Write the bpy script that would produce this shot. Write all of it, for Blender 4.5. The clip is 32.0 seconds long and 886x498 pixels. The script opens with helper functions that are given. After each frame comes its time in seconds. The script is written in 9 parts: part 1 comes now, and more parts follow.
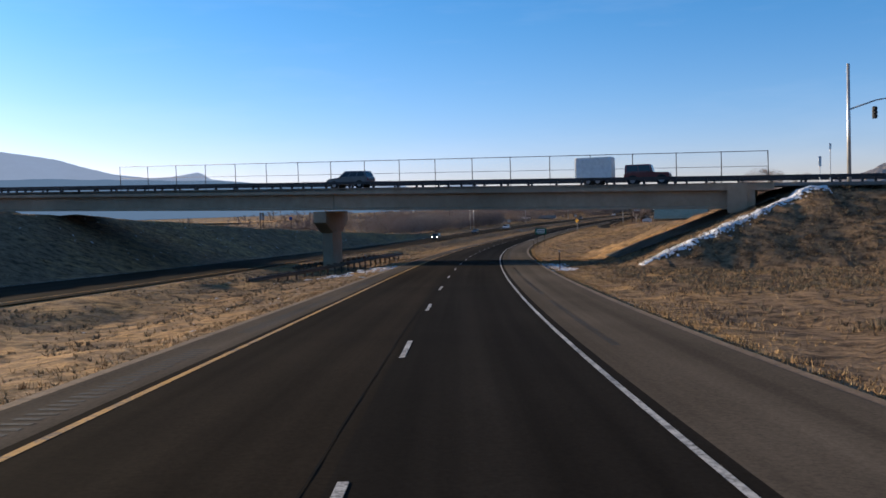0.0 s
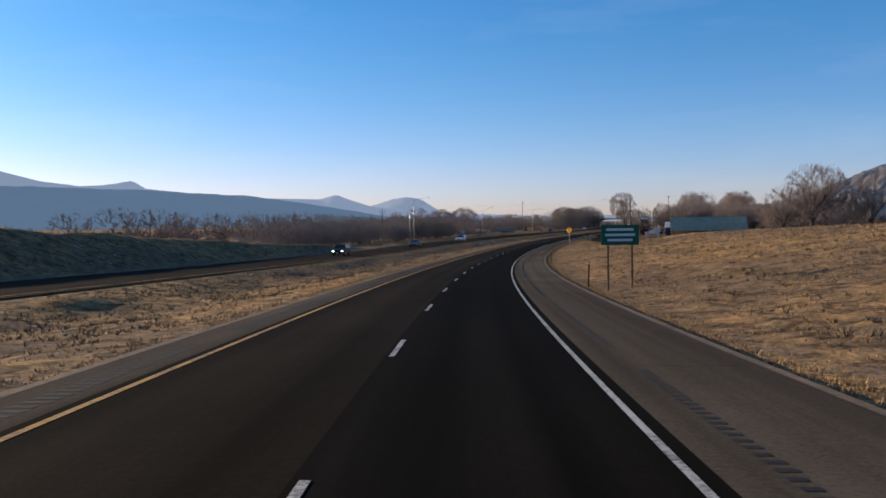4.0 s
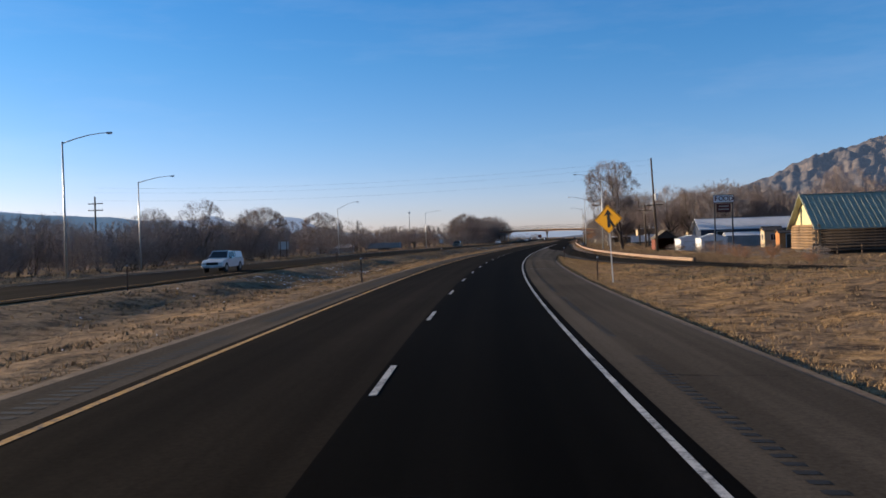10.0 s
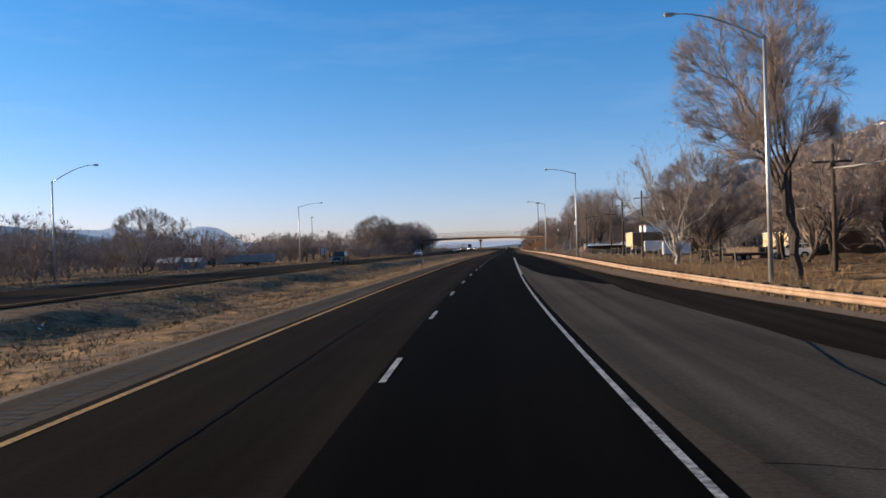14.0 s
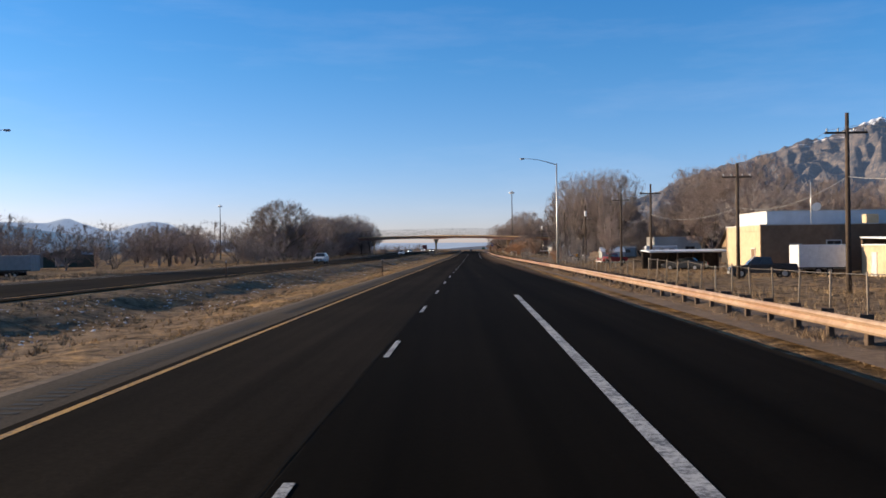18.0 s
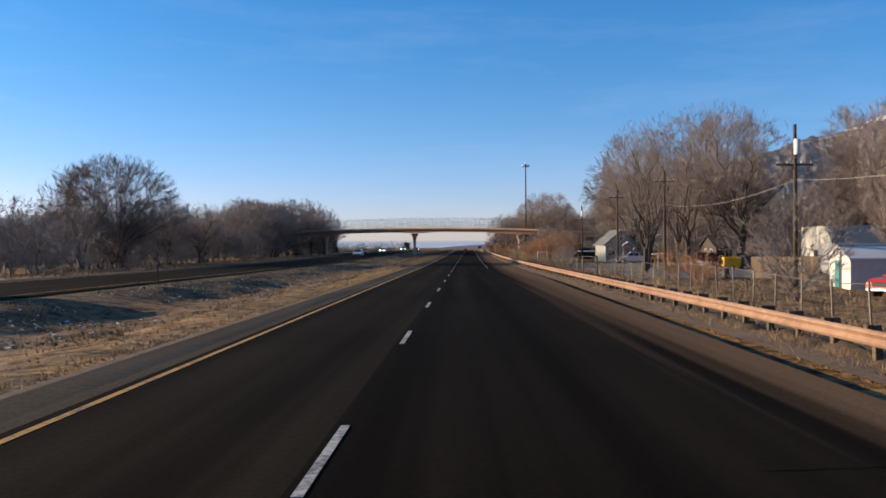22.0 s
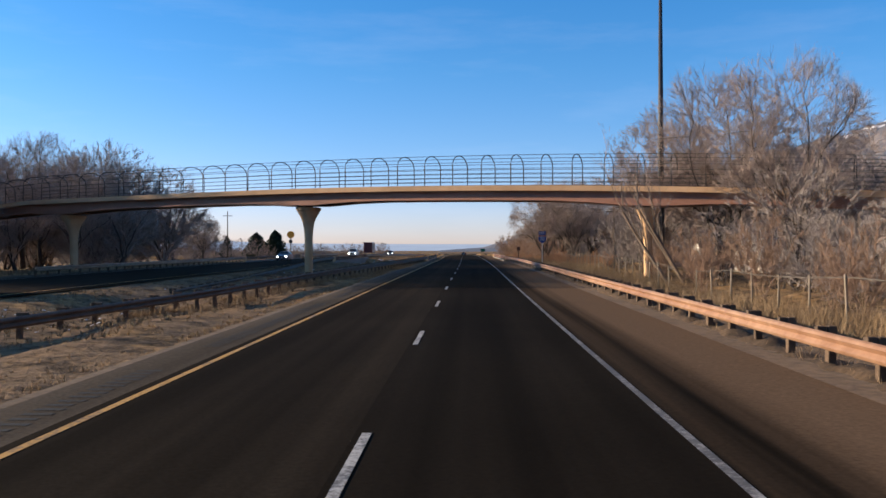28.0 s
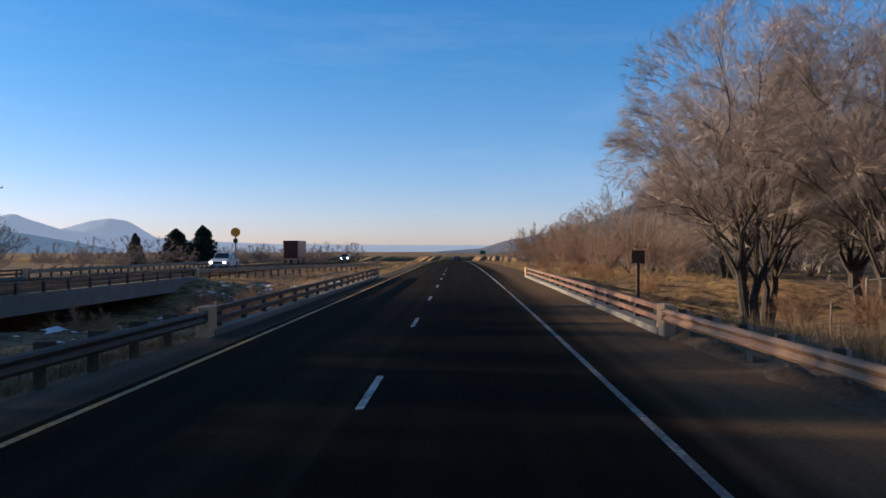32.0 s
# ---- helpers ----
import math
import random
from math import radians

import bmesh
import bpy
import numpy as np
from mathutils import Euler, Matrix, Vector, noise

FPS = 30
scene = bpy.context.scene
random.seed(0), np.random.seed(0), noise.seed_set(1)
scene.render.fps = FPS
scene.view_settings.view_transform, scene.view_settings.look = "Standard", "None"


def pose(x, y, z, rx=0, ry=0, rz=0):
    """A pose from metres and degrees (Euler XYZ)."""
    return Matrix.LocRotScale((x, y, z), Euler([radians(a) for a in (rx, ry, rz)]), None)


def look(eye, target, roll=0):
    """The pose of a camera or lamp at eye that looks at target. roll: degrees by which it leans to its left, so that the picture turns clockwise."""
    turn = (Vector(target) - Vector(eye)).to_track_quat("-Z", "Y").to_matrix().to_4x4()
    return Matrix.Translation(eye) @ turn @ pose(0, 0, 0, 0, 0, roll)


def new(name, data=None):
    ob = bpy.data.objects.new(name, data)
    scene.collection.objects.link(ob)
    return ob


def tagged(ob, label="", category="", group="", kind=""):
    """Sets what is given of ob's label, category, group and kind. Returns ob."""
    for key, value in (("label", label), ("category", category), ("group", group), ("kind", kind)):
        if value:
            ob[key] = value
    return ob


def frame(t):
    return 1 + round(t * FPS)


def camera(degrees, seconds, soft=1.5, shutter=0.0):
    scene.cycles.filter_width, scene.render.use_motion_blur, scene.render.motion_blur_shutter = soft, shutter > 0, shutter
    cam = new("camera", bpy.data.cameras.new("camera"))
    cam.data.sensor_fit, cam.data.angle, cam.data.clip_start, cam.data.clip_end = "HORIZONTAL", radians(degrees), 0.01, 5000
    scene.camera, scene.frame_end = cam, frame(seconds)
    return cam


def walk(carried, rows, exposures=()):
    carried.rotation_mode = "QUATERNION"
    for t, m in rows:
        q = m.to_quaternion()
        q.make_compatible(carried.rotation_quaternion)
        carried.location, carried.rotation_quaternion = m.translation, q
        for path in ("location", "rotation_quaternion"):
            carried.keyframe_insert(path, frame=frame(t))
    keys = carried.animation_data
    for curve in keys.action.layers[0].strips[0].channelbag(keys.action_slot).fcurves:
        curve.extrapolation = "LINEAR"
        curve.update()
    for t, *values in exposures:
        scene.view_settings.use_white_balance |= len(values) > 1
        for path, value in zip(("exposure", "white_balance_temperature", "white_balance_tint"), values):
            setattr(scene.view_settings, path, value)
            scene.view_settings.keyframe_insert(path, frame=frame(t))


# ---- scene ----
cam = camera(53.6, 32.0, 1.6)
PATH = [
    (0, (1.01, 0.90, 2.071), (1.043, 10.892, 1.603), -1.83),
    (0.5, (1.22, 14.41, 1.430), (1.351, 24.403, 1.012), -1.59),
    (1, (1.64, 27.97, 0.851), (1.849, 37.960, 0.484), -1.23),
    (1.5, (2.11, 41.57, 0.338), (2.370, 51.555, -0.034), -1.04),
    (2, (2.72, 55.24, -0.138), (3.044, 65.235, -0.400), -1.07),
    (2.5, (3.46, 69.06, -0.590), (3.858, 79.051, -0.926), -1.01),
    (3, (4.33, 82.91, -1.016), (4.802, 92.895, -1.323), -0.64),
    (3.5, (5.36, 96.68, -1.429), (5.932, 106.658, -1.733), -0.61),
    (5.5, (10.94, 151.36, -2.982), (11.842, 161.311, -3.275), -1.89),
    (6, (12.65, 164.84, -3.329), (13.633, 174.784, -3.648), -2.03),
    (6.5, (14.42, 178.15, -3.644), (15.515, 188.094, -3.764), -1.55),
    (7, (16.36, 191.44, -3.931), (17.579, 201.360, -4.225), -1.58),
    (7.5, (18.51, 204.83, -4.194), (19.887, 214.738, -4.343), -1.54),
    (8, (20.85, 218.24, -4.422), (22.355, 228.120, -4.589), -1.80),
    (8.5, (23.38, 231.52, -4.614), (24.993, 241.386, -4.709), -2.13),
    (9, (26.08, 244.74, -4.773), (27.779, 254.596, -4.857), -1.98),
    (9.5, (28.89, 257.99, -4.904), (30.709, 267.825, -5.030), -1.52),
    (10, (31.89, 271.29, -5.011), (33.834, 281.100, -5.114), -1.77),
    (10.5, (35.10, 284.60, -5.096), (37.169, 294.380, -5.156), -1.61),
    (11, (38.41, 297.95, -5.165), (40.584, 307.716, -5.225), -2.02),
    (11.5, (41.85, 311.12, -5.221), (44.115, 320.864, -5.276), -2.12),
    (12, (45.42, 324.22, -5.263), (47.803, 333.930, -5.298), -2.30),
    (12.5, (49.26, 337.34, -5.299), (51.747, 347.028, -5.337), -2.24),
    (13, (53.15, 350.41, -5.323), (55.745, 360.065, -5.338), -2.15),
    (13.5, (56.97, 363.02, -5.332), (59.662, 372.651, -5.346), -1.96),
    (14, (60.87, 375.45, -5.331), (63.647, 385.058, -5.342), -1.81),
    (14.5, (64.94, 388.04, -5.323), (67.814, 397.618, -5.334), -1.66),
    (15, (69.23, 400.69, -5.309), (72.229, 410.224, -5.300), -1.78),
    (15.5, (73.69, 413.23, -5.288), (76.792, 422.739, -5.291), -1.54),
    (17.5, (92.15, 463.05, -5.169), (95.380, 472.512, -5.135), -1.35),
    (18, (96.82, 475.61, -5.145), (100.022, 485.082, -5.153), -0.71),
    (18.5, (101.49, 488.30, -5.132), (104.691, 497.770, -5.155), -0.61),
    (19, (106.18, 501.08, -5.133), (109.401, 510.543, -5.171), -0.44),
    (19.5, (110.96, 513.84, -5.148), (114.215, 523.297, -5.205), -0.44),
    (20, (115.73, 526.49, -5.171), (119.027, 535.928, -5.201), -0.76),
    (20.5, (120.45, 538.94, -5.200), (123.751, 548.377, -5.227), -1.05),
    (21, (125.12, 551.27, -5.235), (128.383, 560.717, -5.253), -0.73),
    (21.5, (129.69, 563.57, -5.266), (132.949, 573.024, -5.321), -0.78),
    (22, (134.29, 575.92, -5.295), (137.554, 585.368, -5.317), -0.42),
    (22.5, (138.96, 588.40, -5.322), (142.218, 597.852, -5.377), -1.09),
    (23, (143.68, 600.99, -5.348), (146.921, 610.446, -5.371), -0.78),
    (23.5, (148.43, 613.63, -5.373), (151.679, 623.084, -5.411), -0.63),
    (24, (153.19, 626.24, -5.394), (156.453, 635.691, -5.414), -0.71),
    (24.5, (157.92, 638.72, -5.412), (161.203, 648.165, -5.456), -0.98),
    (25, (162.62, 651.13, -5.429), (165.908, 660.576, -5.467), -0.55),
    (25.5, (167.28, 663.54, -5.443), (170.554, 672.989, -5.434), -0.62),
    (26, (171.91, 675.91, -5.449), (175.155, 685.369, -5.480), 0.45),
    (26.5, (176.50, 688.18, -5.447), (179.730, 697.643, -5.492), 0.22),
    (28.5, (194.60, 736.88, -5.339), (197.914, 746.314, -5.308), -0.44),
    (29, (199.20, 748.98, -5.284), (202.543, 758.410, -5.250), -0.67),
    (29.5, (203.90, 761.16, -5.220), (207.256, 770.578, -5.200), -0.53),
    (30, (208.64, 773.46, -5.148), (211.988, 782.879, -5.089), -0.38),
    (30.5, (213.48, 785.90, -5.077), (216.827, 795.327, -5.036), -0.41),
    (31, (218.36, 798.31, -5.010), (221.709, 807.729, -4.971), -0.68),
    (31.5, (223.11, 810.62, -4.949), (226.440, 820.053, -4.912), -0.02),
    (32, (227.82, 822.91, -4.893), (231.133, 832.344, -4.869), -0.13),
]
EXPOSURES = [(0, 0.86), (1, 1.1), (1.6, 1.16), (2, 1.32), (2.4, 1.12), (3, 0.82), (6, 0.67), (8, 0.69), (12, 0.78), (15, 0.84), (22, 0.9), (26, 0.94), (28.5, 1.1), (29.4, 1.1), (31, 0.9), (32, 0.82)]
walk(cam, [(t, look(eye, target, roll)) for t, eye, target, roll in PATH], EXPOSURES)

# ---- light ----
SUN_AZ, SUN_EL = 300.0, 12.0      # compass-like: degrees clockwise from +y, and height
world = bpy.data.worlds.new("sky")
scene.world = world
world.use_nodes = True
wn = world.node_tree.nodes
sky = wn.new("ShaderNodeTexSky")
sky.sky_type, sky.sun_disc = "NISHITA", False
sky.sun_elevation, sky.sun_rotation = radians(SUN_EL), radians(SUN_AZ)
sky.air_density, sky.dust_density, sky.ozone_density, sky.altitude = 0.8, 1.6, 2.2, 1600
wn["Background"].inputs["Strength"].default_value = 0.0985
tone = wn.new("ShaderNodeHueSaturation")
tone.inputs["Saturation"].default_value = 1.12
world.node_tree.links.new(sky.outputs["Color"], tone.inputs["Color"])
warm = wn.new("ShaderNodeMix")
warm.data_type, warm.blend_type = "RGBA", "MULTIPLY"
warm.inputs[0].default_value = 1.0
co_n, sp_n, rm_n = wn.new("ShaderNodeTexCoord"), wn.new("ShaderNodeSeparateXYZ"), wn.new("ShaderNodeValToRGB")
rm_n.color_ramp.elements[0].position, rm_n.color_ramp.elements[0].color = 0.0, (1.04, 0.80, 0.93, 1)     # milky, rosy air at the horizon
rm_n.color_ramp.elements[1].position, rm_n.color_ramp.elements[1].color = 0.66, (1.0, 1.0, 0.97, 1)
for _p, _c in ((0.045, (1.01, 0.86, 1.00, 1)), (0.11, (0.84, 0.92, 1.05, 1)), (0.20, (0.62, 0.97, 1.13, 1)), (0.30, (0.46, 1.0, 1.24, 1)), (0.38, (0.58, 1.0, 1.18, 1))):     # deeper blue above
    rm_n.color_ramp.elements.new(_p).color = _c
world.node_tree.links.new(co_n.outputs["Generated"], sp_n.inputs[0])
world.node_tree.links.new(sp_n.outputs["Z"], rm_n.inputs["Fac"])
world.node_tree.links.new(rm_n.outputs["Color"], warm.inputs[7])
world.node_tree.links.new(tone.outputs["Color"], warm.inputs[6])
wisp, wmap, wramp, wmix = wn.new("ShaderNodeTexNoise"), wn.new("ShaderNodeMapping"), wn.new("ShaderNodeValToRGB"), wn.new("ShaderNodeMix")
wmap.inputs["Scale"].default_value = (1.6, 1.6, 9.0)        # thin streaks of high cloud
wisp.inputs["Scale"].default_value, wisp.inputs["Detail"].default_value, wisp.inputs["Roughness"].default_value = 2.3, 7.0, 0.62
wramp.color_ramp.elements[0].position, wramp.color_ramp.elements[1].position = 0.50, 0.80
wramp.color_ramp.elements[1].color = (0.055, 0.055, 0.055, 1)
wmix.data_type = "RGBA"
wmix.inputs[7].default_value = (7.0, 6.6, 7.0, 1)
world.node_tree.links.new(co_n.outputs["Generated"], wmap.inputs["Vector"])
world.node_tree.links.new(wmap.outputs["Vector"], wisp.inputs["Vector"])
world.node_tree.links.new(wisp.outputs["Fac"], wramp.inputs["Fac"])
world.node_tree.links.new(wramp.outputs["Color"], wmix.inputs[0])
world.node_tree.links.new(warm.outputs[2], wmix.inputs[6])
world.node_tree.links.new(wmix.outputs[2], wn["Background"].inputs["Color"])
sun = new("sun", bpy.data.lights.new("sun", "SUN"))
sun.data.energy, sun.data.angle, sun.data.color = 5.0, radians(0.6), (1.0, 0.79, 0.56)
_az, _el = radians(SUN_AZ), radians(SUN_EL)
SUN_FROM = Vector((math.sin(_az) * math.cos(_el), math.cos(_az) * math.cos(_el), math.sin(_el)))
sun.matrix_world = look(SUN_FROM * 300, (0, 0, 0))

# ---- the road's line: distance s along the lane dashes, lat to the right of them ----
NODE0, NODE_STEP = -40.0, 40.0
CURV = [2.73081, 1.26652, 0.58773, 0.69859, 0.80845, 0.86347, 0.92594, 0.9035, 0.82969, 0.72286, 0.85618, 0.78321, 0.26792, 0.02104, 0.09803, 0.02818, -0.04314, 0.0357, -0.0017, -0.01232, 0.1101, 0.06719, -0.09922, -0.16047, -0.11631, -0.05841, -0.01596, 0.00123, 0.00492]
SLOPE = [-6.87806, -5.02254, -3.61004, -3.01237, -2.84666, -2.51994, -1.92286, -1.15316, -0.60241, -0.30924, -0.10583, 0.06328, 0.23264, 0.18374, -0.10562, -0.26207, -0.20167, -0.17566, -0.14397, 0.03967, 0.36117, 0.56508, 0.45946, 0.31959, 0.21786, -0.02411, -0.33776, -0.68181, -1.03532]
BANK = [4.09268, 2.7958, 1.73936, 1.2517, 1.6679, 2.35118, 2.66309, 2.74302, 2.80364, 3.15639, 3.2931, 2.64426, 1.84792, 1.27509, 0.87111, 0.85076, 1.00162, 1.05671, 0.37995, -0.36537, -0.18748, 0.19264, 0.04829, -0.31604, -0.42306, -0.39845, -0.3103, -0.1976, -0.0785]
SG = np.arange(-200, 1301, 1.0)
_n = NODE0 + NODE_STEP * np.arange(len(CURV))
_c, _sl = np.interp(SG, _n, CURV) * 1e-3, np.interp(SG, _n, SLOPE) * 1e-2
BKG = np.interp(SG, _n, BANK) * 1e-2
HDG = np.r_[0, np.cumsum((_c[1:] + _c[:-1]) / 2)]
HDG -= HDG[200]
_m = (HDG[1:] + HDG[:-1]) / 2
XG = np.r_[0, np.cumsum(np.sin(_m))]
YG = np.r_[0, np.cumsum(np.cos(_m))]
ZG = np.r_[0, np.cumsum((_sl[1:] + _sl[:-1]) / 2)]
XG, YG, ZG = XG - XG[200], YG - YG[200], ZG - ZG[200]


def lerp(v, xs, ys):
    return float(np.interp(v, xs, ys))


def heading(s):
    """Degrees by which the road at s points to the right of +y."""
    return math.degrees(lerp(s, SG, HDG))


def bank_lat(lat):
    return np.clip(lat, -6.0, 9.0)


def at(s, lat=0.0, h=0.0):
    """A place beside the road, h above the carriageway's own level there."""
    g = lerp(s, SG, HDG)
    return Vector((lerp(s, SG, XG) + lat * math.cos(g), lerp(s, SG, YG) - lat * math.sin(g),
                   lerp(s, SG, ZG) - float(bank_lat(lat)) * lerp(s, SG, BKG) + h))


def at_many(s, lat, h):
    g = np.interp(s, SG, HDG)
    return np.stack([np.interp(s, SG, XG) + lat * np.cos(g), np.interp(s, SG, YG) - lat * np.sin(g),
                     np.interp(s, SG, ZG) - bank_lat(lat) * np.interp(s, SG, BKG) + h], -1)


def ease(v, a, b):
    t = np.clip((v - a) / (b - a), 0, 1)
    return t * t * (3 - 2 * t)


_rng = np.random.default_rng(5)
_lat_tab = _rng.random((64, 64))


def wave(x, y):
    """Smooth value noise from 0 to 1."""
    x, y = np.asarray(x, float), np.asarray(y, float)
    i, j = np.floor(x).astype(int), np.floor(y).astype(int)
    u, v = x - i, y - j
    u, v = u * u * (3 - 2 * u), v * v * (3 - 2 * v)
    g = lambda a, b: _lat_tab[a % 64, b % 64]
    return (g(i, j) * (1 - u) + g(i + 1, j) * u) * (1 - v) + (g(i, j + 1) * (1 - u) + g(i + 1, j + 1) * u) * v

# ---- materials ----


def mat(name, rough=0.8, metal=0.0, spec=0.3):
    m = bpy.data.materials.new(name)
    m.use_nodes = True
    b = m.node_tree.nodes["Principled BSDF"]
    b.inputs["Roughness"].default_value = rough
    b.inputs["Metallic"].default_value = metal
    b.inputs["Specular IOR Level"].default_value = spec
    return m, m.node_tree.nodes, m.node_tree.links, b


def noise_node(n, l, scale, detail=4.0, rough=0.6, stretch=None, space="Object"):
    tc = n.new("ShaderNodeTexCoord")
    t = n.new("ShaderNodeTexNoise")
    t.inputs["Scale"].default_value, t.inputs["Detail"].default_value, t.inputs["Roughness"].default_value = scale, detail, rough
    if stretch:
        mp = n.new("ShaderNodeMapping")
        mp.inputs["Scale"].default_value = stretch
        l.new(tc.outputs[space], mp.inputs["Vector"])
        l.new(mp.outputs["Vector"], t.inputs["Vector"])
    else:
        l.new(tc.outputs[space], t.inputs["Vector"])
    return t


def ramp(n, l, fac, stops):
    r = n.new("ShaderNodeValToRGB")
    while len(r.color_ramp.elements) < len(stops):
        r.color_ramp.elements.new(0.5)
    for e, (p, c) in zip(r.color_ramp.elements, stops):
        e.position, e.color = p, (*c, 1) if len(c) == 3 else c
    l.new(fac, r.inputs["Fac"])
    return r


def mix(n, l, fac, a, b, mode="MIX"):
    m = n.new("ShaderNodeMix")
    m.data_type, m.blend_type = "RGBA", mode
    for sock, v in ((0, fac), (6, a), (7, b)):
        if hasattr(v, "is_output"):
            l.new(v, m.inputs[sock])
        else:
            m.inputs[sock].default_value = v if sock == 0 else (*v, 1)
    return m.outputs[2]


def bump(n, l, b, height, strength=0.3, dist=0.05):
    u = n.new("ShaderNodeBump")
    u.inputs["Strength"].default_value, u.inputs["Distance"].default_value = strength, dist
    l.new(height, u.inputs["Height"])
    l.new(u.outputs["Normal"], b.inputs["Normal"])


def surface(name, lo, hi, scale=3.0, rough=0.8, metal=0.0, spec=0.3, big=0.25, stain=None, relief=0.25, vary=0.0, dist=0.02):
    """A worn surface: fine grain between two colours, broad stains over it, and relief."""
    m, n, l, b = mat(name, rough, metal, spec)
    fine = noise_node(n, l, scale, 6.0, 0.65)
    broad = noise_node(n, l, scale * big * 0.3, 3.0)
    base = ramp(n, l, fine.outputs["Fac"], [(0.3, lo), (0.7, hi)]).outputs["Color"]
    st = stain or tuple(v * 0.65 for v in lo)
    k = ramp(n, l, broad.outputs["Fac"], [(0.45, (0, 0, 0)), (0.7, (0.55, 0.55, 0.55))])
    col = mix(n, l, k.outputs["Color"], base, st)
    if vary:
        oi = n.new("ShaderNodeObjectInfo")
        v = ramp(n, l, oi.outputs["Random"], [(0, (1 - vary,) * 3), (1, (1 + vary,) * 3)])
        col = mix(n, l, 1.0, col, v.outputs["Color"], "MULTIPLY")
    l.new(col, b.inputs["Base Color"])
    if relief:
        bump(n, l, b, fine.outputs["Fac"], relief, dist)
    return m


def asphalt(name, tone, warm=0.0, streak=0.35, dust=None, along=None):
    m, n, l, b = mat(name, 0.95, 0.0, 0.012)
    fine = noise_node(n, l, 14.0, 8.0, 0.75)
    uv = n.new("ShaderNodeUVMap")
    mp = n.new("ShaderNodeMapping")
    mp.inputs["Scale"].default_value = (1.1, 0.012, 1.0)
    l.new(uv.outputs["UV"], mp.inputs["Vector"])
    st = n.new("ShaderNodeTexNoise")
    st.inputs["Scale"].default_value, st.inputs["Detail"].default_value = 1.0, 4.0
    l.new(mp.outputs["Vector"], st.inputs["Vector"])
    patch = noise_node(n, l, 0.10, 4.0)
    a = (tone * (1 + warm), tone, tone * (1 - warm))
    c = ramp(n, l, fine.outputs["Fac"], [(0.25, tuple(v * 0.6 for v in a)), (0.75, tuple(v * 1.45 for v in a))]).outputs["Color"]
    s = ramp(n, l, st.outputs["Fac"], [(0.35, (1 - streak,) * 3), (0.65, (1 + streak,) * 3)])
    c = mix(n, l, 1.0, c, s.outputs["Color"], "MULTIPLY")
    p = ramp(n, l, patch.outputs["Fac"], [(0.4, (0.88,) * 3), (0.62, (1.12,) * 3)])
    c = mix(n, l, 1.0, c, p.outputs["Color"], "MULTIPLY")
    if along:       # colour strength along the road: (s where it begins, s where it ends, strength before, strength after)
        sy = n.new("ShaderNodeSeparateXYZ")
        l.new(uv.outputs["UV"], sy.inputs[0])
        ra = n.new("ShaderNodeMapRange")
        for key, v in zip(("From Min", "From Max", "To Min", "To Max"), along):
            ra.inputs[key].default_value = v
        l.new(sy.outputs["Y"], ra.inputs["Value"])
        c = mix(n, l, 1.0, c, ra.outputs["Result"], "MULTIPLY")
    if dust:        # grit that thickens towards the edge: (lat where it begins, lat where it is full, colour)
        sep = n.new("ShaderNodeSeparateXYZ")
        l.new(uv.outputs["UV"], sep.inputs[0])
        rg = n.new("ShaderNodeMapRange")
        rg.inputs["From Min"].default_value, rg.inputs["From Max"].default_value = dust[0], dust[1]
        l.new(sep.outputs["X"], rg.inputs["Value"])
        k = n.new("ShaderNodeMath")
        k.operation = "MULTIPLY_ADD"
        l.new(st.outputs["Fac"], k.inputs[0])
        k.inputs[1].default_value = 0.9
        l.new(rg.outputs["Result"], k.inputs[2])
        f = ramp(n, l, k.outputs[0], [(0.60, (0, 0, 0)), (1.35, (1, 1, 1))])
        gr = ramp(n, l, fine.outputs["Fac"], [(0.3, tuple(v * 0.7 for v in dust[2])), (0.7, tuple(v * 1.3 for v in dust[2]))])
        c = mix(n, l, f.outputs["Color"], c, gr.outputs["Color"])
    l.new(c, b.inputs["Base Color"])
    bump(n, l, b, fine.outputs["Fac"], 0.35, 0.01)
    return m


def paint_line(name, col, wear=0.5):
    m, n, l, b = mat(name, 0.6, 0.0, 0.3)
    t = noise_node(n, l, 9.0, 6.0, 0.75)
    t2 = noise_node(n, l, 0.8, 3.0)
    k = n.new("ShaderNodeMath")
    k.operation = "MULTIPLY_ADD"
    l.new(t2.outputs["Fac"], k.inputs[0])
    k.inputs[1].default_value = 0.5
    l.new(t.outputs["Fac"], k.inputs[2])
    f = ramp(n, l, k.outputs[0], [(wear + 0.22, (1, 1, 1)), (wear + 0.4, (0.12, 0.12, 0.12))])
    l.new(mix(n, l, f.outputs["Color"], (0.06, 0.055, 0.05), col), b.inputs["Base Color"])
    return m


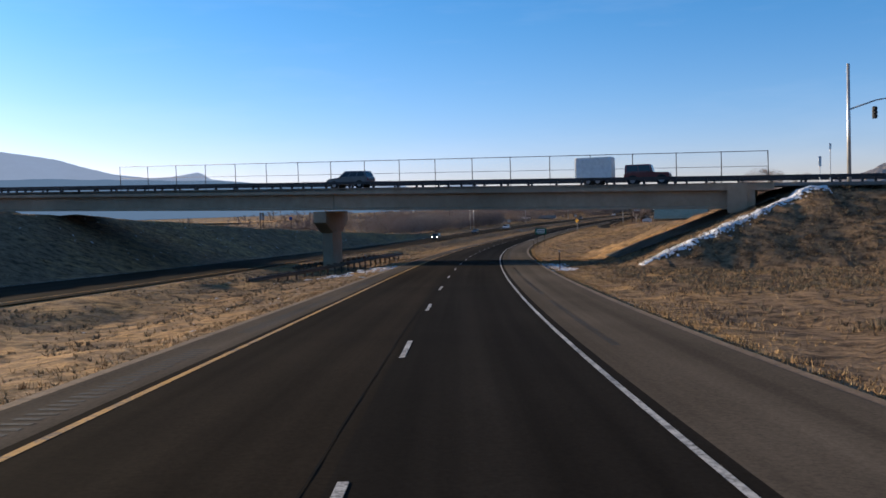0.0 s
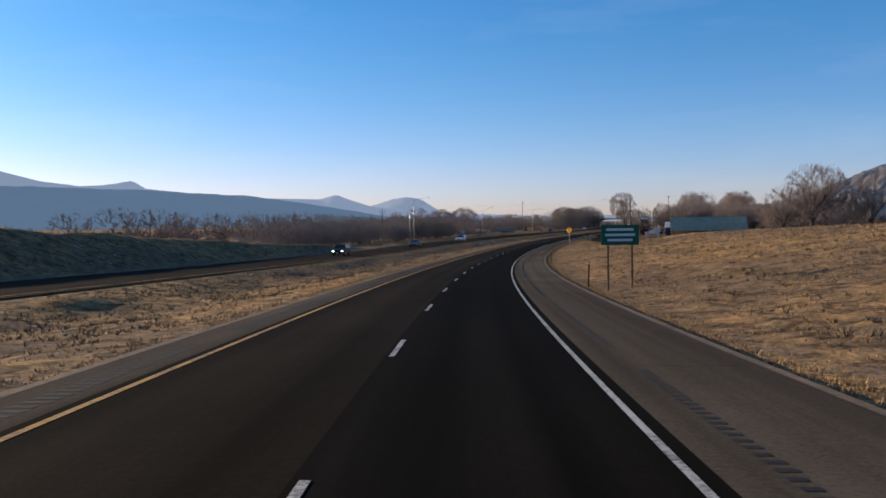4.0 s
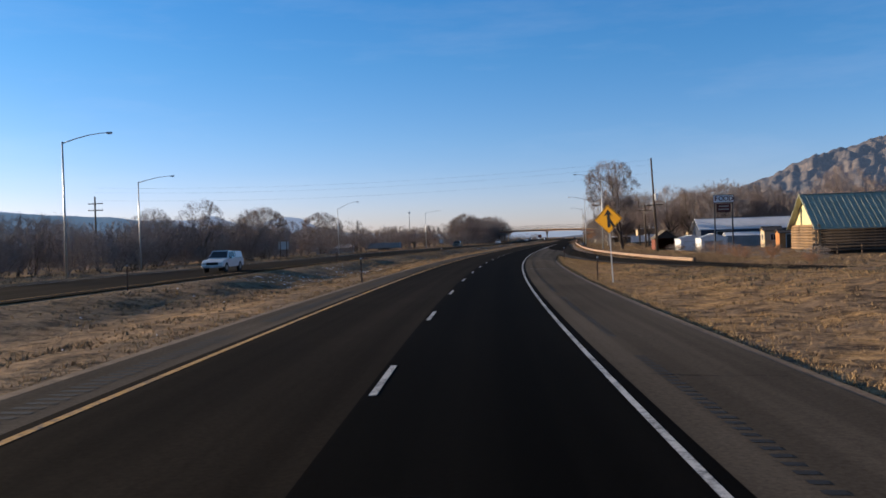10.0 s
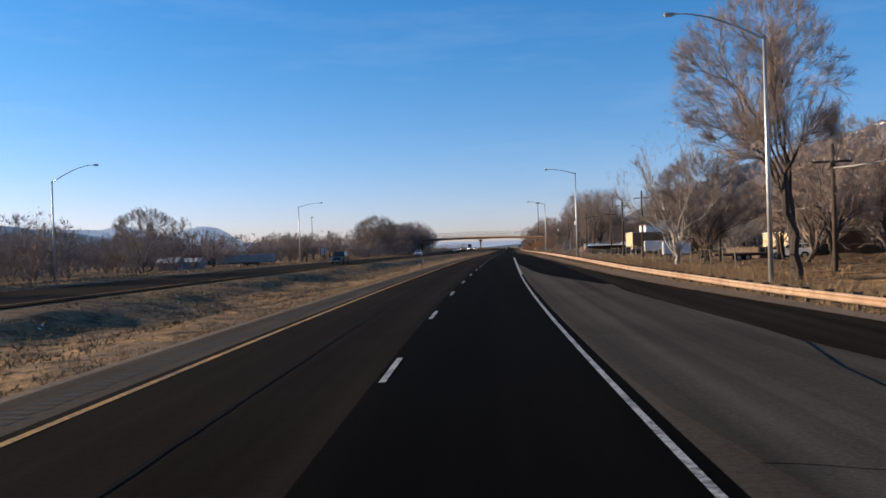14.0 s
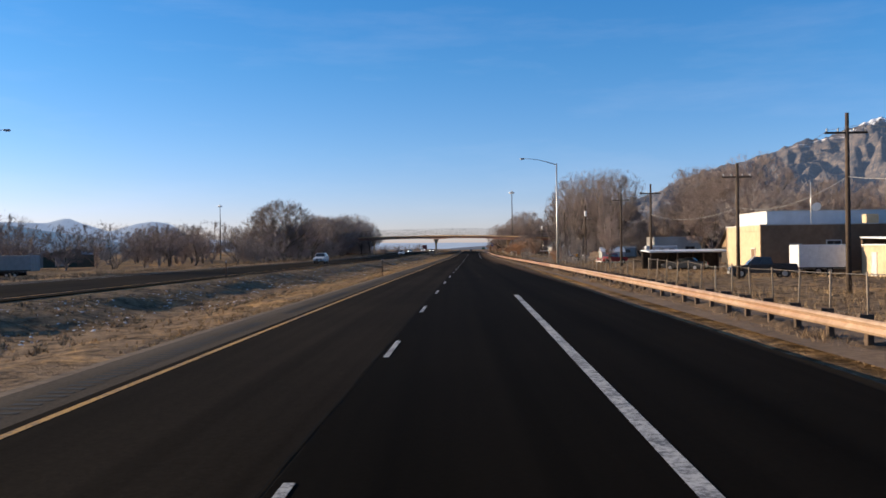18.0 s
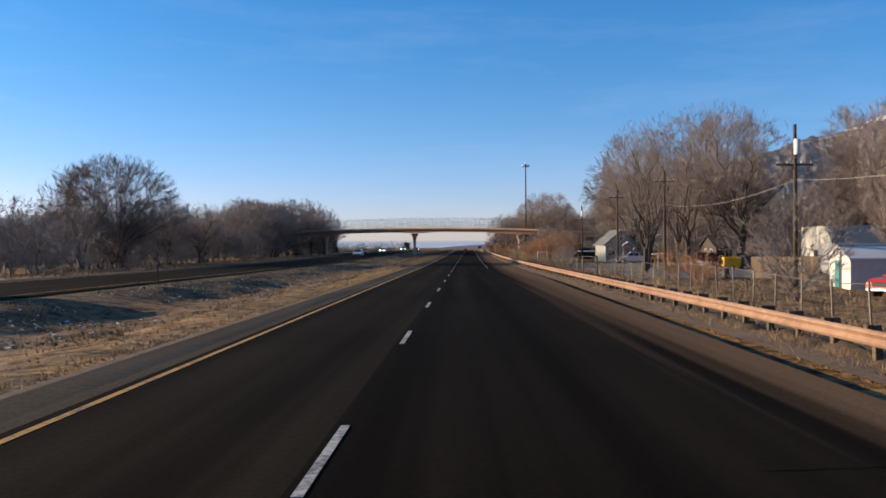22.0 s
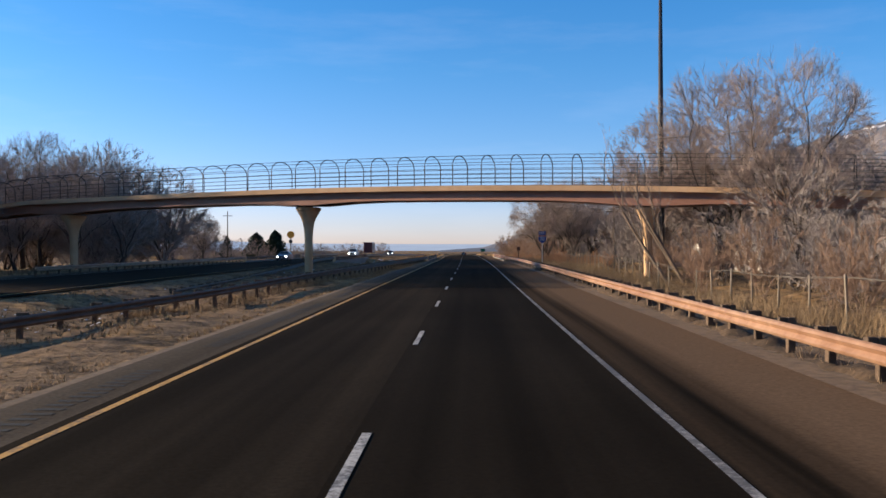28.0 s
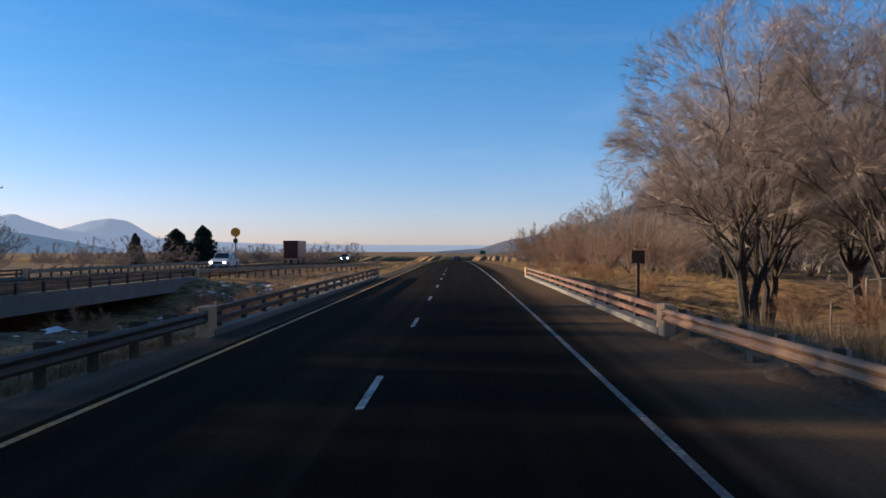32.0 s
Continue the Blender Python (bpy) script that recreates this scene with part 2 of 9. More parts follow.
def ground_mat(name="dry_grass_ground", shift=0.0):
    """Dry winter grass: straw, dun and grey-brown tufts, and bare earth; shift: more of the dun."""
    m, n, l, b = mat(name, 0.95, 0.0, 0.1)
    big = noise_node(n, l, 0.035, 5.0)
    mid = noise_node(n, l, 0.45, 6.0, 0.7)
    fine = noise_node(n, l, 5.0, 7.0, 0.8)
    straw = ramp(n, l, fine.outputs["Fac"], [(0.25, (0.15, 0.085, 0.035)), (0.5, (0.38, 0.225, 0.095)), (0.75, (0.58, 0.39, 0.19))]).outputs["Color"]
    dun = ramp(n, l, fine.outputs["Fac"], [(0.25, (0.085, 0.056, 0.033)), (0.75, (0.30, 0.20, 0.12))]).outputs["Color"]
    k = n.new("ShaderNodeMath")
    k.operation = "MULTIPLY_ADD"
    l.new(big.outputs["Fac"], k.inputs[0])
    k.inputs[1].default_value = 0.9
    l.new(mid.outputs["Fac"], k.inputs[2])
    f = ramp(n, l, k.outputs[0], [(0.78 - shift, (0, 0, 0)), (1.08 - shift, (1, 1, 1))])
    tus = noise_node(n, l, 1.15, 6.0, 0.72)
    clump = ramp(n, l, tus.outputs["Fac"], [(0.38, (0.26, 0.25, 0.24)), (0.49, (0.85, 0.85, 0.85)), (0.62, (1.25, 1.25, 1.25))])
    c = mix(n, l, f.outputs["Color"], straw, dun)
    l.new(mix(n, l, 1.0, c, clump.outputs["Color"], "MULTIPLY"), b.inputs["Base Color"])
    bump(n, l, b, tus.outputs["Fac"], 0.9, 0.22)
    return m


M_ROAD = asphalt("road_asphalt", 0.0150, 0.28)
M_LANE = asphalt("newer_lane_asphalt", 0.0036, 0.16, along=(70, 150, 3.8, 1.0))
M_SHOULDER = asphalt("shoulder_asphalt", 0.072, 0.22, 0.25)
M_DUSTY = asphalt("dusty_brown_asphalt", 0.0095, 0.26, 0.35, (3.2, 7.4, (0.135, 0.088, 0.056)), (430, 640, 0.42, 1.0))
M_GORE = asphalt("pale_gritty_asphalt", 0.060, 0.14, 0.3)
M_DIRT = surface("shoulder_dirt", (0.10, 0.068, 0.045), (0.22, 0.15, 0.095), 5.0, 0.95, relief=0.5, dist=0.03)
M_CLODS = surface("dark_clods_of_dirt", (0.032, 0.022, 0.015), (0.13, 0.085, 0.052), 9.0, 0.97, relief=0.8, dist=0.03)
M_WHITE = paint_line("white_paint", (0.48, 0.46, 0.43), 0.46)
M_WHITE_WORN = paint_line("worn_white_paint", (0.34, 0.32, 0.30), 0.36)
M_YELLOW = paint_line("yellow_paint", (0.55, 0.30, 0.06), 0.5)
M_TAR = surface("crack_tar", (0.005, 0.005, 0.005), (0.009, 0.009, 0.009), 8, 0.95, spec=0.03)
M_GROOVE = surface("rumble_groove", (0.008, 0.007, 0.006), (0.016, 0.014, 0.012), 8, 0.8)
M_GROUND = ground_mat()
M_DITCH = ground_mat("dun_ditch_grass", 0.5)
# slope earth with the overhead deck's shade put into its colour
M_SLOPE_SHADE = surface("shade_dark_slope_earth", (0.055, 0.045, 0.035), (0.10, 0.082, 0.064), 3.0, 0.95, relief=0.5)
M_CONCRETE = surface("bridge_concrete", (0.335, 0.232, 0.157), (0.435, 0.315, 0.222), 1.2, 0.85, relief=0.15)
M_CONC_DARK = surface("dark_and_shaded_concrete", (0.16, 0.145, 0.13), (0.22, 0.2, 0.18), 1.2, 0.85)
M_TAN_STEEL = surface("tan_painted_girder", (0.29, 0.145, 0.095), (0.37, 0.19, 0.13), 0.8, 0.55, spec=0.4, relief=0.05)
M_TAN_CONC = surface("tan_concrete", (0.50, 0.31, 0.17), (0.62, 0.40, 0.23), 1.0, 0.8, relief=0.1)
M_RUST = surface("weathered_guardrail", (0.31, 0.20, 0.125), (0.51, 0.36, 0.245), 2.0, 0.55, 0.25, 0.4, stain=(0.24, 0.10, 0.05), relief=0.1)
M_GALV_POST = surface("dull_galvanised_post", (0.30, 0.26, 0.22), (0.42, 0.37, 0.31), 3.0, 0.6, 0.3, 0.4, relief=0.05)
M_RUST_LATE = surface("rusty_guardrail", (0.23, 0.128, 0.076), (0.40, 0.25, 0.16), 2.0, 0.6, 0.2, 0.35, stain=(0.16, 0.065, 0.034), relief=0.1)
# rusty rail colour, darkened to paint shade on faces turned from the sun
M_RUST_SHADED = surface("shaded_weathered_guardrail", (0.07, 0.045, 0.032), (0.15, 0.10, 0.072), 2.0, 0.6, 0.2, 0.3, stain=(0.05, 0.025, 0.015), relief=0.1)
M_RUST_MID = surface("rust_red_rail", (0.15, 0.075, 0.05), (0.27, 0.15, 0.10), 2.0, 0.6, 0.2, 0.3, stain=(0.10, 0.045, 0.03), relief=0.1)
M_WOODPOST = surface("weathered_post_wood", (0.055, 0.038, 0.027), (0.14, 0.095, 0.065), 6, 0.9, vary=0.25)
M_POLEWOOD = surface("utility_pole_wood", (0.045, 0.032, 0.024), (0.10, 0.07, 0.05), 5, 0.9)
M_GALV = surface("galvanised_steel", (0.42, 0.42, 0.42), (0.58, 0.57, 0.55), 4, 0.45, 0.7, 0.5, relief=0.03)
M_DARKSTEEL = surface("dark_steel", (0.03, 0.03, 0.035), (0.07, 0.065, 0.065), 4, 0.55, 0.3)
M_GREENPOST = surface("rusty_brown_post", (0.07, 0.04, 0.028), (0.14, 0.085, 0.055), 9, 0.8, vary=0.2)

# ---- mesh helpers ----


def mesh_object(name, bm, material, smooth=False):
    me = bpy.data.meshes.new(name)
    bm.to_mesh(me)
    bm.free()
    if smooth:
        me.shade_smooth()
    for m in material if isinstance(material, (list, tuple)) else [material]:
        me.materials.append(m)
    return new(name, me)


def part(name, bm, material, parent, label="", smooth=False):
    ob = mesh_object(name, bm, material, smooth)
    ob.parent = parent
    if label:
        ob["label"] = label
    return ob


def thing(name, m, label, category, group="", kind=""):
    """An empty at a thing's base, which its parts hang from."""
    e = new(name)
    e.empty_display_size = 0.3
    e.matrix_basis = m
    return tagged(e, label, category, group, kind)


def box(bm, size, loc=(0, 0, 0), rot=(0, 0, 0), bevel=0.0, mi=0, taper=None):
    """A box into bm; taper: scale of its top in x and y."""
    r = bmesh.ops.create_cube(bm, size=1.0)
    vs = r["verts"]
    if taper:
        for v in vs:
            if v.co.z > 0:
                v.co.x *= taper[0]
                v.co.y *= taper[1]
    bmesh.ops.transform(bm, verts=vs, matrix=Matrix.LocRotScale(loc, Euler([radians(a) for a in rot]), size))
    faces = {f for v in vs for f in v.link_faces}
    for f in faces:
        f.material_index = mi
    if bevel:
        es = list({e for v in vs for e in v.link_edges})
        bmesh.ops.bevel(bm, geom=es, offset=bevel, segments=1, affect="EDGES", material=-1)
    return vs


def tube(bm, pts, radii, seg=6, cap=True, mi=0):
    """A round bar along points; radii: one or one a point."""
    pts = [Vector(p) for p in pts]
    if not isinstance(radii, (list, tuple)):
        radii = [radii] * len(pts)
    rings = []
    up = Vector((0, 0, 1))
    for i, p in enumerate(pts):
        d = (pts[min(i + 1, len(pts) - 1)] - pts[max(i - 1, 0)]).normalized()
        a = d.cross(up if abs(d.z) < 0.95 else Vector((0, 1, 0))).normalized()
        b = d.cross(a)
        rings.append([bm.verts.new(p + radii[i] * (math.cos(2 * math.pi * k / seg) * a + math.sin(2 * math.pi * k / seg) * b)) for k in range(seg)])
    for r0, r1 in zip(rings, rings[1:]):
        for k in range(seg):
            f = bm.faces.new((r0[k], r0[(k + 1) % seg], r1[(k + 1) % seg], r1[k]))
            f.material_index = mi
            f.smooth = True
    if cap:
        for r in (rings[0][::-1], rings[-1]):
            bm.faces.new(r).material_index = mi


def sweep(bm, path, profile, closed=True, mi=0):
    """A profile of (across, up) points carried along a path of (place, heading in degrees)."""
    rings = []
    for p, g in path:
        c, s_ = math.cos(radians(g)), math.sin(radians(g))
        rings.append([bm.verts.new((p.x + a * c, p.y - a * s_, p.z + u)) for a, u in profile])
    n = len(profile)
    for r0, r1 in zip(rings, rings[1:]):
        for k in range(n if closed else n - 1):
            bm.faces.new((r0[k], r0[(k + 1) % n], r1[(k + 1) % n], r1[k])).material_index = mi
    if closed and len(rings) > 1:
        bm.faces.new(rings[0])
        bm.faces.new(rings[-1][::-1])


def slab(bm, outline, z0, z1, mi=0):
    """A flat outline of (x, y) pulled up from z0 to z1."""
    a = [bm.verts.new((x, y, z0)) for x, y in outline]
    b = [bm.verts.new((x, y, z1)) for x, y in outline]
    n = len(a)
    for k in range(n):
        bm.faces.new((a[k], a[(k + 1) % n], b[(k + 1) % n], b[k])).material_index = mi
    bm.faces.new(a[::-1]).material_index = mi
    bm.faces.new(b).material_index = mi


def upright(p, turn=0.0):
    """A pose at a place, its y axis turned to the right of +y by some degrees."""
    return pose(p[0], p[1], p[2], 0, 0, -turn)


def strip(name, edges, material, kind="structure", label="", category="", h=0.0, thick=0.0, step=4.0, shift=None):
    """A paved strip beside the road. edges: rows of (s, lat of one side, lat of the other); shift: rows of (s, how far its dust keeps to the outside)."""
    es = np.array(edges, float)
    ss = np.arange(es[0, 0], es[-1, 0] + 0.01, step)
    if ss[-1] < es[-1, 0]:
        ss = np.r_[ss, es[-1, 0]]
    verts, faces, uvs = [], [], []
    cols = 5
    for s in ss:
        a, b = np.interp(s, es[:, 0], es[:, 1]), np.interp(s, es[:, 0], es[:, 2])
        for k in range(cols):
            lat = a + (b - a) * k / (cols - 1)
            verts.append(at(s, lat, h))
            uvs.append((lat - (np.interp(s, *zip(*shift)) if shift else 0.0), s))
    n = len(ss)
    for i in range(n - 1):
        for k in range(cols - 1):
            q = i * cols + k
            faces.append((q, q + 1, q + cols + 1, q + cols))
    if thick:
        base = len(verts)
        for i in range(n):
            for k in (0, cols - 1):
                v = verts[i * cols + k]
                verts.append(v - Vector((0, 0, thick)))
                uvs.append(uvs[i * cols + k])
        for i in range(n - 1):
            q, r = i * cols, base + 2 * i
            faces.append((q, q + cols, r + 2, r))
            q += cols - 1
            faces.append((q, r + 1, r + 3, q + cols))
    me = bpy.data.meshes.new(name)
    me.from_pydata(verts, [], faces)
    uvl = me.uv_layers.new(name="UVMap")
    for lp in me.loops:
        uvl.data[lp.index].uv = uvs[lp.vertex_index]
    me.materials.append(material)
    return tagged(new(name, me), label, category, kind=kind)

# ---- the ground: one sheet in the road's own coordinates, out to the horizon ----
OVER_S, OVER_SKEW = 89.4, -0.31         # the overpass crosses at s = OVER_S + OVER_SKEW * lat


def relief(s, lat):
    """Height over the carriageway's level, for arrays."""
    s, lat = np.broadcast_arrays(np.asarray(s, float), np.asarray(lat, float))
    z = np.full(s.shape, -0.09)
    # median ditch and the shelf of the other carriageway
    deep = 0.55 + 0.12 * ease(s, 325, 345) * ease(s, 730, 690) - 0.28 * ease(s, 670, 720)
    z = z - deep * ease(lat, -6.0, -12.5) * ease(lat, -18.3, -13.0)
    z = z - 0.05 * ease(lat, -19.5, -18)
    z = z - 0.03 * np.clip(-lat - 33, 0, 60) * ease(s, 240, 330)
    # hillside on the right, before the ramp
    up = ease(s, 105, 165) * ease(s, 345, 270)
    z = z + up * (0.13 * np.clip(lat - 9, 0, 26) + 0.035 * np.clip(lat - 35, 0, 120))
    z = z + ease(s, 270, 380) * 0.02 * np.clip(lat - 22, 0, 60) * ease(s, 470, 400)
    z = z - 0.35 * ease(lat, 9.0, 12.5) * ease(s, 470, 520)
    # bank of the exit ramp on the left
    crest = np.interp(s, [-200, 60, 110, 150, 200, 262, 300], [6.0, 6.6, 6.3, 4.9, 3.7, 1.5, 0.0])
    z = z + np.minimum(np.clip((-lat - 32.5) * 0.42, 0, None), crest) * ease(lat, -110, -70)
    # fill of the overpass at both ends
    zroad = np.interp(s, SG, ZG)
    top = 4.45 - 0.0262 * (lat + 14.7) - zroad - 0.25
    off = np.abs(s - (OVER_S + OVER_SKEW * lat)) * 0.955
    fill = top - np.clip(off - 6.6, 0, None) * 0.5
    right = np.minimum(fill, (lat - 13.6) * 0.39)
    left = np.minimum(fill, (-lat - 50.0) * 0.5)
    z = np.maximum(z, np.where(lat > 0, np.where(lat > 13.6, right, -9), np.where(lat < -50, left, -9)))
    # creek under the far bridges
    z = z - 1.7 * ease(s, 886, 895) * ease(s, 923, 914) * ease(np.abs(lat), 140, 90)
    # tussocks
    rough = ease(lat, 8, 10) + ease(lat, -6, -7.5) * ease(lat, -18.5, -17) + ease(lat, -33, -36)
    rough = np.clip(rough, 0, 1)
    # even bed under the entrance ramp
    r0, r1 = np.interp(s, [300, 340, 359, 378, 403, 445, 520], [32, 17.6, 12.2, 9.2, 6.9, 6.5, 6.5]), np.interp(s, [300, 340, 359, 378, 403, 445, 520], [38.6, 25.8, 19.2, 15.4, 13.2, 10.4, 8.4])
    bed = ease(lat, r0 - 0.9, r0 + 0.2) * ease(lat, r1 + 0.9, r1 - 0.1) * ease(s, 296, 304) * ease(s, 524, 516)
    rough = rough * (1 - bed)
    z = z - 0.03 * bed
    z = z + rough * (0.24 * (wave(s / 0.9, lat / 0.75 + 3) - 0.5) + 0.28 * (wave(s / 2.6, lat / 1.9) - 0.5) + 0.35 * (wave(s / 9, lat / 7 + 9) - 0.5))
    # far ground levels out
    far = ease(np.abs(lat), 120, 330)
    return z * (1 - far) + far * (-7.5 - zroad + 1.5 * (wave(s / 60, lat / 60) - 0.5))


def build_ground():
    ss = np.r_[np.arange(-160, 0, 8), np.arange(0, 930, 2.0), np.arange(930, 1296, 8)]
    right = np.r_[np.arange(0, 6.5, 3), np.arange(6.6, 30, 0.9), np.arange(30, 60, 2.5), np.arange(60, 140, 8), np.arange(140, 440, 30)]
    left = np.r_[np.arange(-430, -140, 30), np.arange(-140, -70, 6), np.arange(-70, -33, 1.5), np.arange(-33, -20, 3), np.arange(-19.5, -5, 0.9), [-4.5, -2]]
    lats = np.r_[left, right]
    S, L = np.meshgrid(ss, lats, indexing="ij")
    Zr = relief(S, L)
    P = at_many(S.ravel(), L.ravel(), Zr.ravel())
    n, m = S.shape
    idx = np.arange(n * m).reshape(n, m)
    quads = np.stack([idx[:-1, :-1], idx[:-1, 1:], idx[1:, 1:], idx[1:, :-1]], -1).reshape(-1, 4)
    rim = np.r_[idx[0, :], idx[1:, -1], idx[-1, -2::-1], idx[-2:0:-1, 0]]
    mid = np.array([110.0, 560.0])
    rings, prev, verts, faces = [900.0, 1700.0, 2900.0, 4700.0], rim, [P], [quads]
    count = n * m
    for r in rings:
        d = P[rim, :2] - mid
        q = mid + d / np.linalg.norm(d, axis=1)[:, None] * np.maximum(r, np.linalg.norm(d, axis=1) * 1.02)[:, None]
        verts.append(np.c_[q, np.full(len(q), -8.0)])
        cur = count + np.arange(len(rim))
        faces.append(np.stack([prev, np.roll(prev, -1), np.roll(cur, -1), cur], -1))
        prev, count = cur, count + len(rim)
    me = bpy.data.meshes.new("ground")
    me.from_pydata(np.concatenate(verts).tolist(), [], np.concatenate(faces).tolist())
    me.shade_smooth()
    me.materials.append(M_GROUND)
    me.materials.append(M_DITCH)
    sc, lc = (S[:-1, :-1] + S[1:, 1:]).ravel() / 2, (L[:-1, :-1] + L[1:, 1:]).ravel() / 2
    dark = (lc > -18.4) & (((sc > 180) & (sc < 400)) | ((sc > 450) & (sc < 780))) & (lc < np.where(sc < 330, -11.5, -8.8) + 3.0 * (wave(sc / 14, lc * 0 + 4) - 0.5) + 1.6 * (wave(sc / 2.2, lc / 2) - 0.5))
    dark |= (lc > 9) & (lc < 60) & (sc > 15) & (sc < 80) & (wave(sc / 3, lc / 3) + 0.03 * (lc - 12) > 0.45)
    dark |= (lc > 26) & (lc < 130) & (sc > 400)
    idx_m = np.zeros(len(me.polygons), np.int32)
    idx_m[:len(dark)] = dark
    me.polygons.foreach_set("material_index", idx_m)
    return tagged(new("ground", me), "dry winter grass and bare earth beside the highway", "ground", kind="structure")


build_ground()

# ---- pavements ----
strip("road", [(-160, -3.9, -0.14), (1290, -3.9, -0.14)], M_ROAD, label="dark worn asphalt passing lane of the highway", category="road")
strip("road_right_lane", [(-160, -0.14, 3.85), (395, -0.14, 3.85), (430, -0.14, 3.85)], M_LANE,
      label="blackish newer asphalt right lane of the highway", category="road")
strip("road_right_lane_far", [(430, -0.14, 8.2), (470, -0.14, 8.0), (520, -0.14, 7.6), (690, -0.14, 7.2), (1290, -0.14, 6.9)], M_DUSTY, shift=[(430, 6.0), (510, 3.8), (580, 2.2), (680, 0.3), (760, 0.0)],
      label="blackish asphalt lane fading into a dusty brown shoulder", category="road")
strip("pavement_left", [(-160, -5.1, -3.9), (1290, -5.1, -3.9)], M_SHOULDER, label="grey asphalt inner shoulder of the highway", category="shoulder")
strip("pavement_right", [(-160, 3.85, 6.75), (395, 3.85, 6.9), (430, 3.85, 8.2)], M_SHOULDER,
      label="grey asphalt outer shoulder of the highway", category="shoulder")
strip("road_opposite", [(-160, -31.2, -19.2), (860, -31.2, -19.2), (1290, -31.2, -19.2)], M_ROAD, label="dark asphalt lanes of the opposite carriageway", category="road", h=-0.03)
strip("ramp_road", [(250, 46, 52), (300, 32, 38), (340, 20.0, 25.2), (359, 13.6, 18.4), (378, 10.6, 14.6), (390, 9.8, 13.5), (403, 8.8, 12.5), (422, 8.2, 11.1), (445, 7.9, 9.7), (480, 7.4, 8.7), (520, 7.2, 7.7)],
      M_ROAD, label="dark asphalt entrance ramp joining the highway", category="road", h=-0.02)
strip("ramp_shoulder", [(345, 17.0, 18.2), (359, 12.5, 13.6), (378, 9.5, 10.6), (390, 8.1, 9.8), (403, 7.2, 8.8)], M_GORE, label="pale gritty shoulder beside the entrance ramp", category="shoulder", h=-0.022)
strip("gore_area", [(366, 6.7, 6.9), (396, 3.9, 7.5), (403, 3.9, 8.9), (408, 3.9, 8.6), (430, 3.8, 7.7), (444, 3.8, 5.4), (454, 3.8, 4.7), (475, 3.8, 4.0)], M_GORE, label="pale gritty asphalt wedge between lane and ramp", category="shoulder", h=0.004)

# ---- lane markings ----
road = bpy.data.objects["road"]


def ribbon(name, spans, width, material, h, label, category, parent=None, step=2.0):
    """A painted line. spans: lists of (s, lat)."""
    verts, faces = [], []
    for span in spans:
        a = np.array(span, float)
        ss = np.arange(a[0, 0], a[-1, 0] + 0.01, step)
        base = len(verts)
        for s in ss:
            lat = np.interp(s, a[:, 0], a[:, 1])
            verts += [at(s, lat - width / 2, h), at(s, lat + width / 2, h)]
        faces += [(base + 2 * i, base + 2 * i + 1, base + 2 * i + 3, base + 2 * i + 2) for i in range(len(ss) - 1)]
    me = bpy.data.meshes.new(name)
    me.from_pydata(verts, [], faces)
    me.materials.append(material)
    ob = tagged(new(name, me), label, category, kind="structure")
    return ob


ribbon("edge_line_white", [[(-150, 3.59), (446, 3.60)], [(905, 3.63), (1285, 3.63)]], 0.105, M_WHITE, 0.006, "worn white edge line along the shoulder", "road line")
ribbon("edge_line_yellow", [[(-150, -3.66), (1285, -3.66)]], 0.12, M_YELLOW, 0.006, "worn yellow line along the inner shoulder", "road line")
ribbon("edge_line_faded", [[(690, 3.64), (905, 3.64)]], 0.11, M_WHITE_WORN, 0.006, "faded white edge line along the shoulder", "road line")
ribbon("shoulder_joint", [[(344.4, 5.25), (344.65, 5.25)]], 2.6, M_WHITE_WORN, 0.006, "pale filled joint across the outer shoulder", "road line", step=0.24)
ribbon("gore_line", [[(446, 3.67), (529.6, 3.72)]], 0.22, M_WHITE, 0.007, "wide cracked white line between lane and ramp", "road line", step=1.2)
ribbon("opposite_line_white", [[(-150, -30.4), (1285, -30.4)]], 0.13, M_WHITE, -0.02, "white edge line of the opposite carriageway", "road line")
ribbon("opposite_line_yellow", [[(-150, -20.2), (1285, -20.2)]], 0.13, M_YELLOW, -0.02, "yellow edge line of the opposite carriageway", "road line")

_dash = bmesh.new()
box(_dash, (0.11, 3.05, 0.008))
_dm = bpy.data.meshes.new("dash")
_dash.to_mesh(_dm)
_dash.free()
_dm.materials.append(M_WHITE)
for k in range(-2, 78):
    s = 18.05 + 12.192 * k + 1.52
    d = new("lane_dash", _dm)
    d.parent = road
    p = at(s, 0.0, 0.004)
    nx = at(s + 1, 0.0, 0.004) - p
    d.matrix_basis = Matrix.Translation(p) @ nx.to_track_quat("Y", "Z").to_matrix().to_4x4()


def groove_field(name, lat0, width, ranges, label):
    """Milled rumble grooves as short dark cuts across the shoulder."""
    verts, faces = [], []
    rng = random.Random(3)
    for a, b in ranges:
        s = a
        while s < b:
            w = width * rng.uniform(0.85, 1.05)
            for ds, dl in ((0, 0), (0, w), (0.15, w), (0.15, 0)):
                verts.append(at(s + ds, lat0 + dl, 0.005))
            i = len(verts)
            faces.append((i - 4, i - 3, i - 2, i - 1))
            s += 0.33
    me = bpy.data.meshes.new(name)
    me.from_pydata(verts, [], faces)
    me.materials.append(M_GROOVE)
    return tagged(new(name, me), label, "rumble strip", kind="stuff")


def every(a, b, run, gap):
    return [(x, min(x + run, b)) for x in np.arange(a, b, run + gap)]


groove_field("rumble_strip_inner", -4.62, 0.42, every(5, 800, 14.6, 3.7), "milled rumble grooves in the inner shoulder")
groove_field("rumble_strip_outer", 4.45, 0.22, every(20, 385, 14.6, 3.7), "milled rumble grooves in the outer shoulder")


